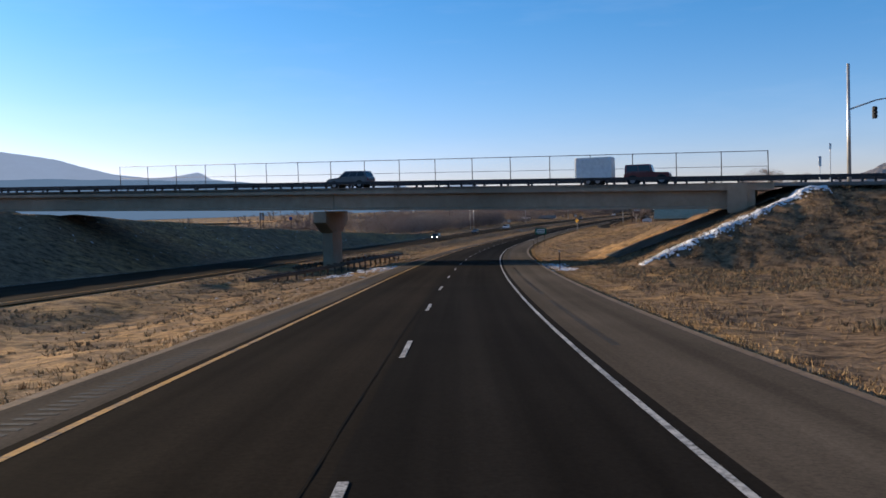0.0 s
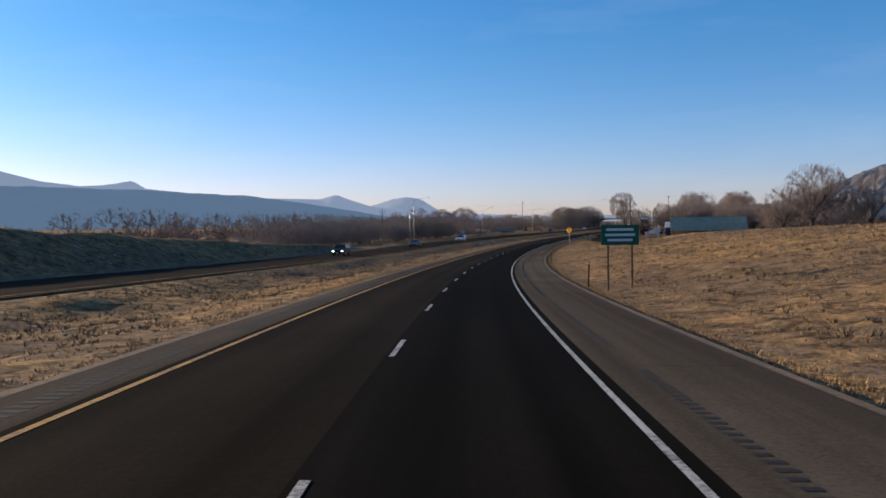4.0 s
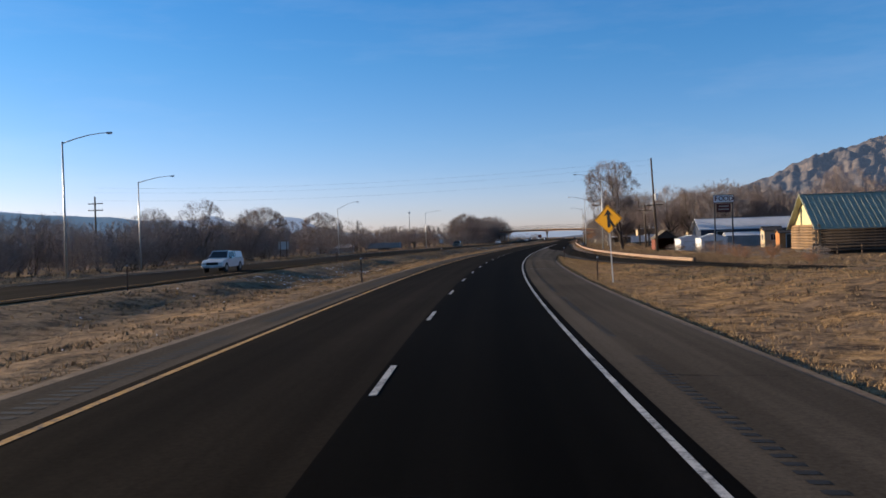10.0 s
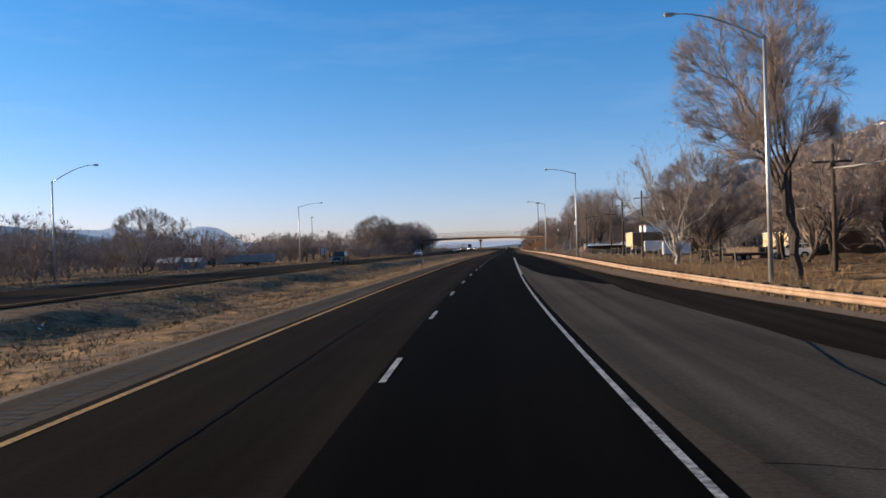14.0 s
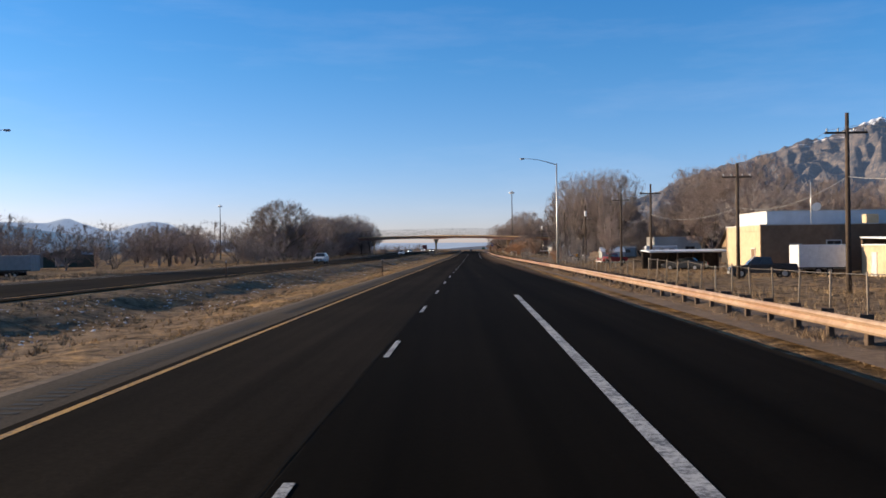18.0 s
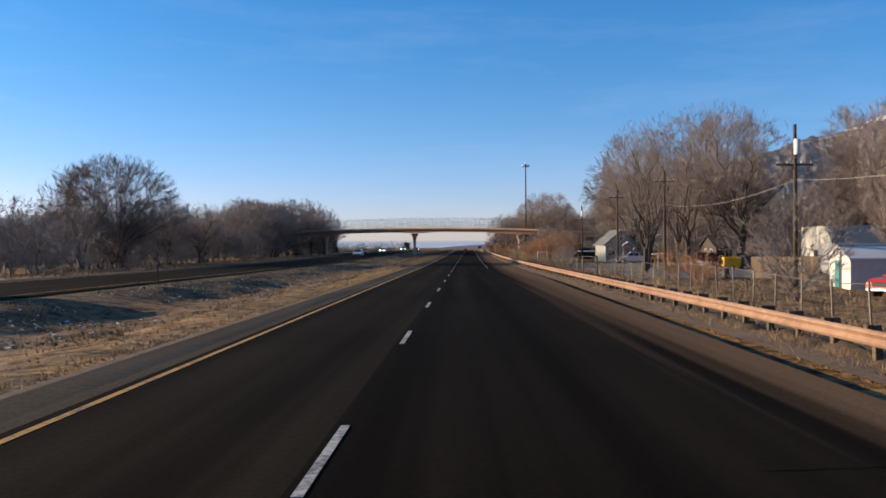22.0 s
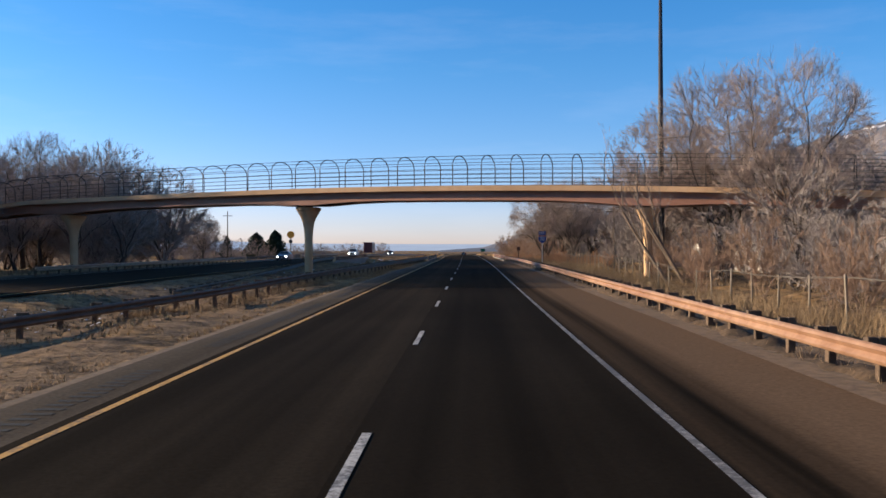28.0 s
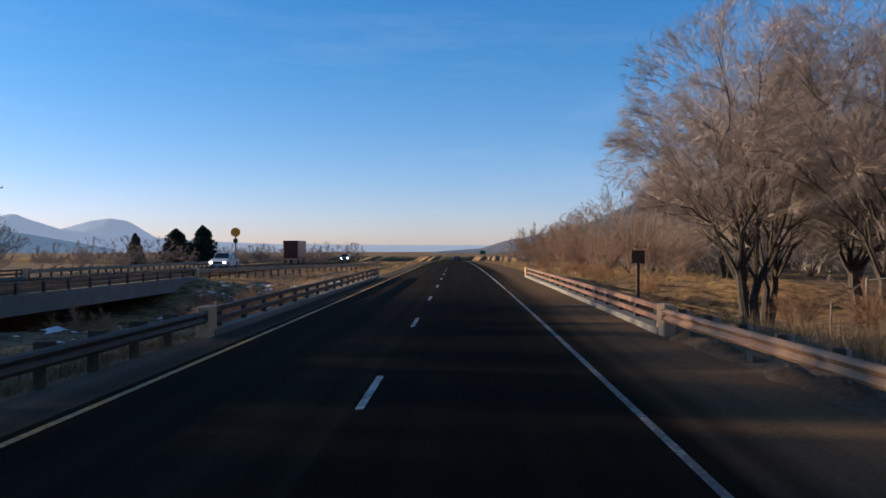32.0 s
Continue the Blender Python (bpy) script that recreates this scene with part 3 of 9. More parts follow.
def crack(spans, name, width=0.035):
    """Wandering sealed cracks."""
    rng = random.Random(11)
    verts, faces = [], []
    for s0, l0, s1, l1, wob in spans:
        n = max(6, int(max(abs(s1 - s0) * 2.5, abs(l1 - l0) * 5)))
        off, base = 0.0, len(verts)
        for i in range(n + 1):
            t = i / n
            off = off * 0.85 + rng.uniform(-wob, wob)
            w = width * rng.uniform(0.5, 1.3)
            s, lat = s0 + (s1 - s0) * t, l0 + (l1 - l0) * t
            if abs(l1 - l0) > abs(s1 - s0):
                verts += [at(s + off - w, lat, 0.007), at(s + off + w, lat, 0.007)]
            else:
                verts += [at(s, lat + off - w, 0.007), at(s, lat + off + w, 0.007)]
        faces += [(base + 2 * i, base + 2 * i + 1, base + 2 * i + 3, base + 2 * i + 2) for i in range(n)]
    me = bpy.data.meshes.new(name)
    me.from_pydata(verts, [], faces)
    me.materials.append(M_TAR)
    return tagged(new(name, me), "dark cracks running through the asphalt", "crack", kind="stuff")


_cr = [(6, -0.34, 46, -0.24, 0.006), (244, -0.3, 262, -0.25, 0.008), (405, -0.3, 440, -0.22, 0.008), (480, -0.2, 600, -0.16, 0.006), (640, -0.25, 668, -0.2, 0.008), (836, -0.2, 850, -0.2, 0.008)]
_r = random.Random(8)
for s in np.arange(20, 880, 15.0):
    s += _r.uniform(-5, 5)
    if _r.random() < 0.7:
        _cr.append((s, 4.3, s + _r.uniform(-0.4, 0.4), 6.5, 0.06))
    if _r.random() < 0.25:
        _cr.append((s + 4, -3.4, s + 4.3, 3.4, 0.05))
crack(_cr, "asphalt_cracks", 0.013)
crack([(376, -1.66, 428, -1.98, 0.004)], "tar_seam", 0.035)

# dirt and grit at the pavement's edge, under the guardrail
strip("dirt_verge", [(-160, 6.75, 7.05), (380, 6.9, 7.15), (396, 7.0, 7.3)], M_DIRT, label="gravelly brown dirt at the shoulder's edge", category="verge", h=-0.015)
strip("dirt_verge_far", [(404, 12.3, 12.9), (420, 11.2, 12.6), (440, 10.0, 11.8), (480, 9.3, 11.6), (520, 8.6, 12.0), (600, 8.2, 11.4), (700, 6.9, 9.8), (884, 6.4, 9.4)], M_DIRT, label="brown dirt and grit under the guardrail", category="verge", h=0.012, thick=0.0)
strip("median_verge", [(-160, -5.4, -5.1), (884, -5.4, -5.1)], M_DIRT, label="brown dirt along the inner shoulder", category="verge", h=-0.03)
strip("opposite_shoulder", [(-160, -33.4, -31.2), (1290, -33.4, -31.2)], M_SHOULDER, label="pale gravel shoulder of the opposite carriageway", category="shoulder", h=-0.04)

# ---- guardrails ----


def rail_path(rows, step=3.8):
    a = np.array(rows, float)
    ss = np.arange(a[0, 0], a[-1, 0] + 0.01, step)
    if a[-1, 0] - ss[-1] > 0.5:
        ss = np.r_[ss, a[-1, 0]]
    return [(s, float(np.interp(s, a[:, 0], a[:, 1])), float(np.interp(s, a[:, 0], a[:, 2]))) for s in ss]


_post_bm = bmesh.new()
box(_post_bm, (0.15, 0.15, 1.02), (0, 0, 0.21), bevel=0.012)
POST_MESH = bpy.data.meshes.new("guardrail_post")
_post_bm.to_mesh(POST_MESH)
_post_bm.free()
POST_MESH.materials.append(M_WOODPOST)
_post_bm = bmesh.new()
box(_post_bm, (0.012, 0.10, 1.0), (0, 0, 0.2))
for _x in (-0.04, 0.04):
    box(_post_bm, (0.068, 0.012, 1.0), (0, _x * 1.25, 0.2))
STEEL_POST = bpy.data.meshes.new("steel_post")
_post_bm.to_mesh(STEEL_POST)
_post_bm.free()
STEEL_POST.materials.append(M_GALV_POST)
_blk_bm = bmesh.new()
box(_blk_bm, (0.17, 0.15, 0.34), (0, 0, 0.55), bevel=0.012)
BLOCK_MESH = bpy.data.meshes.new("spacer_block")
_blk_bm.to_mesh(BLOCK_MESH)
_blk_bm.free()
BLOCK_MESH.materials.append(M_WOODPOST)
W_FACE = [(0.0, 0.0), (0.045, 0.026), (0.075, 0.074), (0.03, 0.126), (0.0, 0.155), (0.03, 0.185), (0.075, 0.238), (0.045, 0.286), (0.0, 0.31)]


def guardrail(rows, face, label, material=None, post_gap=1.905, group="guardrails", post=None):
    """A W-beam on posts. rows: (s, lat of the face, ground height); face: -1 when its front looks to the left."""
    path = rail_path(rows)
    s0, l0, h0 = path[len(path) // 2]
    base = at(s0, l0, h0)
    g = thing("guardrail", Matrix.Translation(base), label, "guardrail", group)
    prof = [(face * (a + 0.0), 0.35 + u) for a, u in W_FACE]
    back = [(face * (a - 0.012), 0.35 + u) for a, u in W_FACE[::-1]]
    bm = bmesh.new()
    sweep(bm, [(at(s, l, h) - base, heading(s)) for s, l, h in path], prof + back)
    part("beam", bm, material or M_RUST, g)
    a = np.array(rows, float)
    rng = random.Random(int(abs(rows[0][0]) * 7))
    for s in np.arange(a[0, 0] + 0.4, a[-1, 0], post_gap):
        l, h = float(np.interp(s, a[:, 0], a[:, 1])), float(np.interp(s, a[:, 0], a[:, 2]))
        for nm, me, off in (("post", post or POST_MESH, 0.27), ("spacer_block", BLOCK_MESH, 0.105)):
            o = new(nm, me)
            o.parent = g
            o.matrix_basis = upright(at(s, l - face * off, h) - base, heading(s) + rng.uniform(-4, 4)) @ pose(0, 0, 0, rng.uniform(-1.5, 1.5), rng.uniform(-2, 2), 0)
    # flared end piece
    for s, l, h in (path[0], path[-1]):
        bm = bmesh.new()
        q = at(s, l, h) - base
        tube(bm, [q + Vector((0, 0, 0.40)), q + Vector((0, 0, 0.66))], 0.09, 8)
        part("end_piece", bm, material or M_RUST, g)
    return g


RIGHT_RAIL = [(356, 19.1, -0.3), (361, 18.4, -0.3), (366, 17.8, -0.3), (388, 15.6, -0.3), (418, 13.0, -0.28), (446, 11.4, -0.18), (480, 10.3, -0.05), (515, 9.6, 0.0), (576, 9.4, 0.0), (620, 8.9, 0.0), (690, 7.75, 0.0),
              (760, 7.35, 0.0), (830, 7.0, 0.0), (862, 6.9, 0.0), (880.9, 6.2, 0.0)]
for a, b in ((0, 5), (5, 8), (8, 10), (10, 12), (12, 14)):
    guardrail(RIGHT_RAIL[a:b + 1], -1, "rust-brown weathered steel guardrail on %s posts beside the shoulder" % ("thin steel" if a > 11 else "wooden"), M_RUST_LATE if a > 7 else None, post=STEEL_POST if a > 11 else None)
guardrail([(772, -11.4, -0.35), (790, -9.4, -0.25), (806, -8.3, -0.1), (830, -6.95, 0.0), (850, -5.8, 0.0), (872, -4.95, 0.0), (880.9, -4.85, 0.0)], 1, "steel guardrail in a shade-dark tone on wooden posts beside the inner shoulder", M_RUST_SHADED)
guardrail([(800, -14.2, -0.75), (815, -15.0, -0.75), (835, -16.2, -0.55), (866, -18.2, -0.1), (880.9, -18.4, 0.0)], 1, "weathered guardrail in a shade-dark tone shielding the opposite carriageway", M_RUST_SHADED)
guardrail([(926, -18.4, 0.0), (945, -15.5, -0.1), (978, -9.2, -0.3)], 1, "weathered guardrail crossing the median beyond the creek")
guardrail([(820, -31.6, 0.0), (880.9, -31.4, 0.0)], 1, "weathered guardrail along the far shoulder before the creek")
guardrail([(926, -31.4, 0.0), (985, -31.9, 0.0)], 1, "weathered guardrail along the far shoulder beyond the creek")
guardrail([(62, -14.4, -0.75), (76, -12.3, -0.55), (90, -10.2, -0.2), (105, -8.2, -0.1)], 1, "old guardrail in a shade-dark tone around the overpass pier in the median", M_RUST_SHADED)
guardrail([(84, -16.2, -0.62), (100, -14.5, -0.5), (120, -11.3, -0.45)], -1, "old guardrail in a shade-dark tone behind the overpass pier in the median", M_RUST_SHADED)



def dirt_bank(rows, out, seed, label):
    """Low uneven ridge of swept grit heaped round the posts of a guardrail; out: the side away from the road."""
    rng = random.Random(seed)
    verts, faces = [], []
    path = rail_path(rows, 0.28)
    a = b = 0.0
    for s, l, h in path:
        a = 0.45 * a + 0.55 * rng.uniform(-0.05, 0.26)
        b = 0.5 * b + 0.5 * rng.uniform(-0.2, 0.2)
        for off, z in ((-0.06 + b, -0.03), (0.10 + b, 0.5 * a), (0.30 + b, a), (0.52 + b, 0.8 * a), (0.85 + b, -0.05)):
            verts.append(at(s, l + out * off, h + 0.012 + z + (rng.uniform(-0.045, 0.045) if z > 0 else 0)))
    for i in range(len(path) - 1):
        for k in range(4):
            q = 5 * i + k
            faces.append((q, q + 1, q + 6, q + 5) if out > 0 else (q, q + 5, q + 6, q + 1))
    me = bpy.data.meshes.new("dirt_bank")
    me.from_pydata([v[:] for v in verts], [], faces)
    me.materials.append(M_CLODS)
    me.polygons.foreach_set("use_smooth", [True] * len(faces))
    tagged(new("dirt_bank", me), label, "verge", "", "structure")


dirt_bank(RIGHT_RAIL[6:], 1, 5, "brown grit heaped round the guardrail posts")

# ---- bridges over the creek ----


def creek_bridge(name, l0, l1, label):
    """Deck slab with side rails: two steel rails on posts between concrete end blocks."""
    s0, s1 = 881.4, 925.0
    base = at((s0 + s1) / 2, (l0 + l1) / 2, 0)
    g = thing(name, Matrix.Translation(base), label, "bridge")
    bm = bmesh.new()
    path = [(at(s, (l0 + l1) / 2, 0) - base, heading(s)) for s in np.linspace(s0 - 2, s1 + 2, 8)]
    w = (l1 - l0) / 2 + 0.25
    sweep(bm, path, [(-w, -0.75), (w, -0.75), (w, -0.05), (-w, -0.05)])
    part("deck", bm, M_CONC_DARK, g)
    for lat, sd in ((l0, -1), (l1, 1)):
        bm = bmesh.new()
        pth = [(at(s, lat, 0) - base, heading(s)) for s in np.linspace(s0, s1, 8)]
        sweep(bm, pth, [(-0.18, -0.05), (0.18, -0.05), (0.18, 0.16), (-0.18, 0.16)])
        part("kerb", bm, M_CONC_DARK, g)
        for z in (0.30, 0.57):
            bm = bmesh.new()
            sweep(bm, pth, [(-0.06, z), (0.06, z), (0.06, z + 0.13), (-0.06, z + 0.13)])
            # left rails take the copy with shade in its colour
            part("rail", bm, M_RUST_SHADED if sd < 0 else M_RUST_MID, g)
        for s in np.arange(s0 + 1.2, s1, 2.6):
            bm = bmesh.new()
            box(bm, (0.14, 0.2, 0.58), (0, 0, 0.41), bevel=0.01, taper=(0.8, 0.8))
            o = part("post", bm, M_DARKSTEEL, g)
            o.matrix_basis = upright(at(s, lat + sd * 0.08, 0) - base, heading(s))
        for s in (s0 - 0.15, s1 + 0.15):
            bm = bmesh.new()
            box(bm, (0.3, 0.75, 0.85), (0, 0, 0.33), bevel=0.03)
            o = part("end_block", bm, M_TAN_CONC, g)
            o.matrix_basis = upright(at(s, lat, 0) - base, heading(s))
    for s in (s0 + 2, s1 - 2):
        bm = bmesh.new()
        box(bm, (w * 2, 0.8, 3.6), (0, 0, -2.5))
        o = part("abutment", bm, M_CONC_DARK, g)
        o.matrix_basis = upright(at(s, (l0 + l1) / 2, 0) - base, heading(s))
    return g


creek_bridge("creek_bridge", -4.9, 6.3, "concrete highway bridge with steel side rails over a creek")
creek_bridge("creek_bridge_opposite", -31.4, -18.4, "concrete bridge of the opposite carriageway over a creek")

# ---- the overpass ----
OA, OB = at(88, -14.7), at(88 - 0.31 * 38, 23.3)
O_DIR = Vector(((OB - OA).x, (OB - OA).y, 0)).normalized()          # along the deck, towards the right
O_TURN = math.degrees(math.atan2(O_DIR.x, O_DIR.y)) - 90            # its y axis then points across, away from the start
O_BASE = Vector((OA.x, OA.y, 0))


def tilt_z(u):
    return 4.42 - 0.0258 * u


def over_box(bm, u0, u1, v0, v1, z0, z1):
    """A bar along the deck from u0 to u1, v0 to v1 across, z0 to z1 under or over the deck's edge line."""
    vs = []
    for u in (u0, u1):
        for v in (v0, v1):
            for z in (z0, z1):
                vs.append(bm.verts.new((u, v, tilt_z(u) + z)))
    for f in ((0, 1, 3, 2), (4, 6, 7, 5), (0, 4, 5, 1), (2, 3, 7, 6), (0, 2, 6, 4), (1, 5, 7, 3)):
        bm.faces.new([vs[k] for k in f])


overpass = thing("overpass", upright(O_BASE, O_TURN), "warm grey concrete road overpass with steel rails and wire fence", "bridge")
U0, U1, WID = -62.0, 40.0, 11.4
bm = bmesh.new()
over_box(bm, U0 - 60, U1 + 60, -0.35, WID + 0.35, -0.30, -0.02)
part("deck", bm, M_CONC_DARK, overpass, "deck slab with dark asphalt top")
for v in (-0.35, WID - 0.05):
    bm = bmesh.new()
    over_box(bm, U0 - 3, U1 + 3, v, v + 0.4, -0.62, 0.0)
    part("fascia", bm, M_CONCRETE, overpass)
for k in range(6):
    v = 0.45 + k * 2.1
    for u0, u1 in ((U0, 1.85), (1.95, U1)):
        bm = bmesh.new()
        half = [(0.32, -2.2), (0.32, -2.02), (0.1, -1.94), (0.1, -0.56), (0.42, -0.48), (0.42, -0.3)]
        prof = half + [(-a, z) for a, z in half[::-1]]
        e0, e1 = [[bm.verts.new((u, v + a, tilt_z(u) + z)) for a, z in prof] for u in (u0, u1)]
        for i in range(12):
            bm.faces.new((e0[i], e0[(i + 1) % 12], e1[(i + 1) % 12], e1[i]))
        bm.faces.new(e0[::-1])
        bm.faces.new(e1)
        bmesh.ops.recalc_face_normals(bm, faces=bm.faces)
        # inner girders carry the shade under the deck in a darker concrete colour
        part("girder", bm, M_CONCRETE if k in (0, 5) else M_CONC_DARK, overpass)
for v, sd in ((0.0, 1), (WID, -1)):
    bm = bmesh.new()
    over_box(bm, U0 - 50, U1 + 50, v - 0.05, v + 0.09, 0.36, 0.62)
    part("guard_beam", bm, M_DARKSTEEL, overpass, "dark steel guard beam")
    for u in np.arange(U0 - 46, U1 + 46, 2.6):
        bm = bmesh.new()
        over_box(bm, u - 0.1, u + 0.1, v + sd * 0.06, v + sd * 0.24, -0.02, 0.56)
        part("guard_post", bm, M_DARKSTEEL, overpass)
FU = np.arange(-34.0, 42.8, 4.25)
for u in FU:
    bm = bmesh.new()
    tube(bm, [(u, WID + 0.2, tilt_z(u) - 0.1), (u, WID + 0.2, tilt_z(u) + 3.25)], 0.045, 6)
    part("fence_post", bm, M_DARKSTEEL, overpass)
for z, r in ((3.2, 0.035), (1.75, 0.022), (0.8, 0.02)):
    bm = bmesh.new()
    tube(bm, [(u, WID + 0.2, tilt_z(u) + z) for u in (FU[0], FU[-1])], r, 5)
    part("fence_rail", bm, M_DARKSTEEL, overpass)
bm = bmesh.new()
for u in np.arange(FU[0], FU[-1], 0.30):
    for a, b in ((0.2, 3.15), (3.15, 0.2)):
        p, q_ = Vector((u, WID + 0.2, tilt_z(u) + a)), Vector((min(u + 2.9, FU[-1]), WID + 0.2, tilt_z(u) + b))
        t = Vector((0.003, 0, 0.003 if a else -0.003))
        bm.faces.new([bm.verts.new(p - t), bm.verts.new(p + t), bm.verts.new(q_ + t), bm.verts.new(q_ - t)])
part("wire_mesh", bm, M_GALV, overpass, "thin chain-link wire")
# hammerhead pier, in line with the highway
PIER = at(94, -14.3)
pz = tilt_z(1.0) - 2.3
p_turn = heading(95) - O_TURN
p_loc = overpass.matrix_basis.inverted() @ Vector((PIER.x, PIER.y, 0))
bm = bmesh.new()
prof = [(-6.2, 0.0), (-6.2, -1.15), (-2.6, -2.25), (2.6, -2.25), (6.2, -1.15), (6.2, 0.0)]
a = [bm.verts.new((-0.65, v, pz + z)) for v, z in prof]
b = [bm.verts.new((0.65, v, pz + z)) for v, z in prof]
for k in range(6):
    bm.faces.new((a[k], a[(k + 1) % 6], b[(k + 1) % 6], b[k]))
bm.faces.new(a[::-1])
bm.faces.new(b)
bmesh.ops.bevel(bm, geom=list(bm.edges), offset=0.06, segments=1, affect="EDGES")
o = part("pier_cap", bm, M_CONCRETE, overpass)
o.matrix_basis = pose(p_loc.x, p_loc.y, 0, 0, 0, -p_turn)
bm = bmesh.new()
slab(bm, [(-0.55, -2.6), (0.55, -2.6), (0.55, 2.6), (-0.55, 2.6)], -5.6, pz - 2.2)
bmesh.ops.bevel(bm, geom=list(bm.edges), offset=0.08, segments=1, affect="EDGES")
o = part("pier_column", bm, M_CONCRETE, overpass)
o.matrix_basis = pose(p_loc.x, p_loc.y, 0, 0, 0, -p_turn)
for u in (U0 - 0.5, U1 + 0.5):
    bm = bmesh.new()
    over_box(bm, u - 1.0, u + 1.0, -0.2, WID + 0.2, -3.4, -0.3)
    part("abutment", bm, M_CONCRETE, overpass)
    for v in (-0.45, WID + 0.15):
        bm = bmesh.new()
        over_box(bm, u - 0.4 if u < 0 else u - 1.2, u + 1.2 if u < 0 else u + 0.4, v, v + 0.3, -2.5, 0.02)
        part("wing_wall", bm, M_CONCRETE, overpass)
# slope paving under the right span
# its dark tone is the deck's shade, painted on
strip("slope_paving", [(79.0, 14.0, 27.0), (89.6, 14.0, 27.0)], M_SLOPE_SHADE, label="bare slope under the overpass in a deck-shade tone", category="slope", h=0.0, step=1.5)
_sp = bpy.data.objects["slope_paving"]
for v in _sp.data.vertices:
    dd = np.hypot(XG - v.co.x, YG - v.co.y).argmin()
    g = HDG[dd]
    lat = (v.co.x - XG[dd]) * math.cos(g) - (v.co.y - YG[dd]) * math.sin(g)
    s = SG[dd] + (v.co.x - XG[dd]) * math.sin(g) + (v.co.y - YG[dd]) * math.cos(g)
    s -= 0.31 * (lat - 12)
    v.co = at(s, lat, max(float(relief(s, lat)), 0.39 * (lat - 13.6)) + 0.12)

# ---- the footbridge ----
FA, FB = at(840, -39.5), at(820, 13.5)
F_DIR = Vector(((FB - FA).x, (FB - FA).y, 0)).normalized()
F_TURN = math.degrees(math.atan2(F_DIR.x, F_DIR.y)) - 90
footbridge = thing("footbridge", upright(Vector((FA.x, FA.y, 0)), F_TURN), "tan steel and concrete footbridge with arched wire cage", "bridge")
F0, F1, FW = -58.0, 92.0, 3.4


def foot_z(u):
    """Top of the deck's edge: a slight hump over the highway."""
    if u > 25:
        return -0.086 - 0.00065 * (u - 25) ** 2
    return -0.05 - 0.00016 * (u - 40) ** 2 if u > -4 else -0.36 - 0.075 * (-4 - u)


FS = list(np.arange(F0, F1 + 0.1, 3.0))


def foot_bar(name, v0, v1, z0, z1, m, label="", taper=None):
    bm = bmesh.new()
    rings = []
    for u in FS:
        zz = z0 - (taper(u) if taper else 0)
        rings.append([bm.verts.new((u, v, foot_z(u) + z)) for v, z in ((v0, zz), (v1, zz), (v1, z1), (v0, z1))])
    for r0, r1 in zip(rings, rings[1:]):
        for k in range(4):
            bm.faces.new((r0[k], r0[(k + 1) % 4], r1[(k + 1) % 4], r1[k]))
    bm.faces.new(rings[0])
    bm.faces.new(rings[-1][::-1])
    return part(name, bm, m, footbridge, label)


PIERS = (0.4, 27.6, 57.2)


def haunch(u):
    return 0.40 * max(max(0.0, 1 - abs(u - p) / 7.0) ** 1.6 for p in PIERS)


foot_bar("deck", -0.12, FW + 0.12, -0.33, -0.08, M_TAN_CONC)
foot_bar("edge_beam", -0.24, -0.02, -0.36, 0.05, M_TAN_CONC)
foot_bar("edge_beam", FW + 0.02, FW + 0.24, -0.36, 0.05, M_TAN_CONC)
for v in (0.35, FW - 0.35):
    foot_bar("girder", v - 0.03, v + 0.03, -1.05, -0.33, M_TAN_STEEL, "brown painted steel girder", haunch)
    bm = bmesh.new()
    rings = []
    for u in FS:
        z = foot_z(u) - 1.05 - haunch(u)
        rings.append([bm.verts.new((u, v + a, z + b)) for a, b in ((-0.2, -0.05), (0.2, -0.05), (0.2, 0.0), (-0.2, 0.0))])
    for r0, r1 in zip(rings, rings[1:]):
        for k in range(4):
            bm.faces.new((r0[k], r0[(k + 1) % 4], r1[(k + 1) % 4], r1[k]))
    part("flange", bm, M_TAN_STEEL, footbridge)
for u in np.arange(F0 + 2, F1, 2.45):
    bm = bmesh.new()
    z = foot_z(u)
    pts = [(u, 0.02, z)] + [(u, 0.02, z + 1.7)]
    for k in range(1, 8):
        a = math.pi * k / 8
        pts.append((u, FW / 2 - (FW / 2 - 0.02) * math.cos(a), z + 1.7 + 0.92 * math.sin(a)))
    pts += [(u, FW - 0.02, z + 1.7), (u, FW - 0.02, z)]
    tube(bm, pts, 0.042, 5)
    part("hoop", bm, M_DARKSTEEL, footbridge)
for v, zz in [(0.02, h) for h in (0.3, 0.62, 0.95, 1.3, 1.7)] + [(FW - 0.02, h) for h in (0.3, 0.62, 0.95, 1.3, 1.7)] + [(0.27, 2.2), (FW / 2, 2.62), (FW - 0.27, 2.2)]:
    bm = bmesh.new()
    tube(bm, [(u, v, foot_z(u) + zz) for u in FS], 0.021, 4)
    part("rail", bm, M_DARKSTEEL, footbridge)
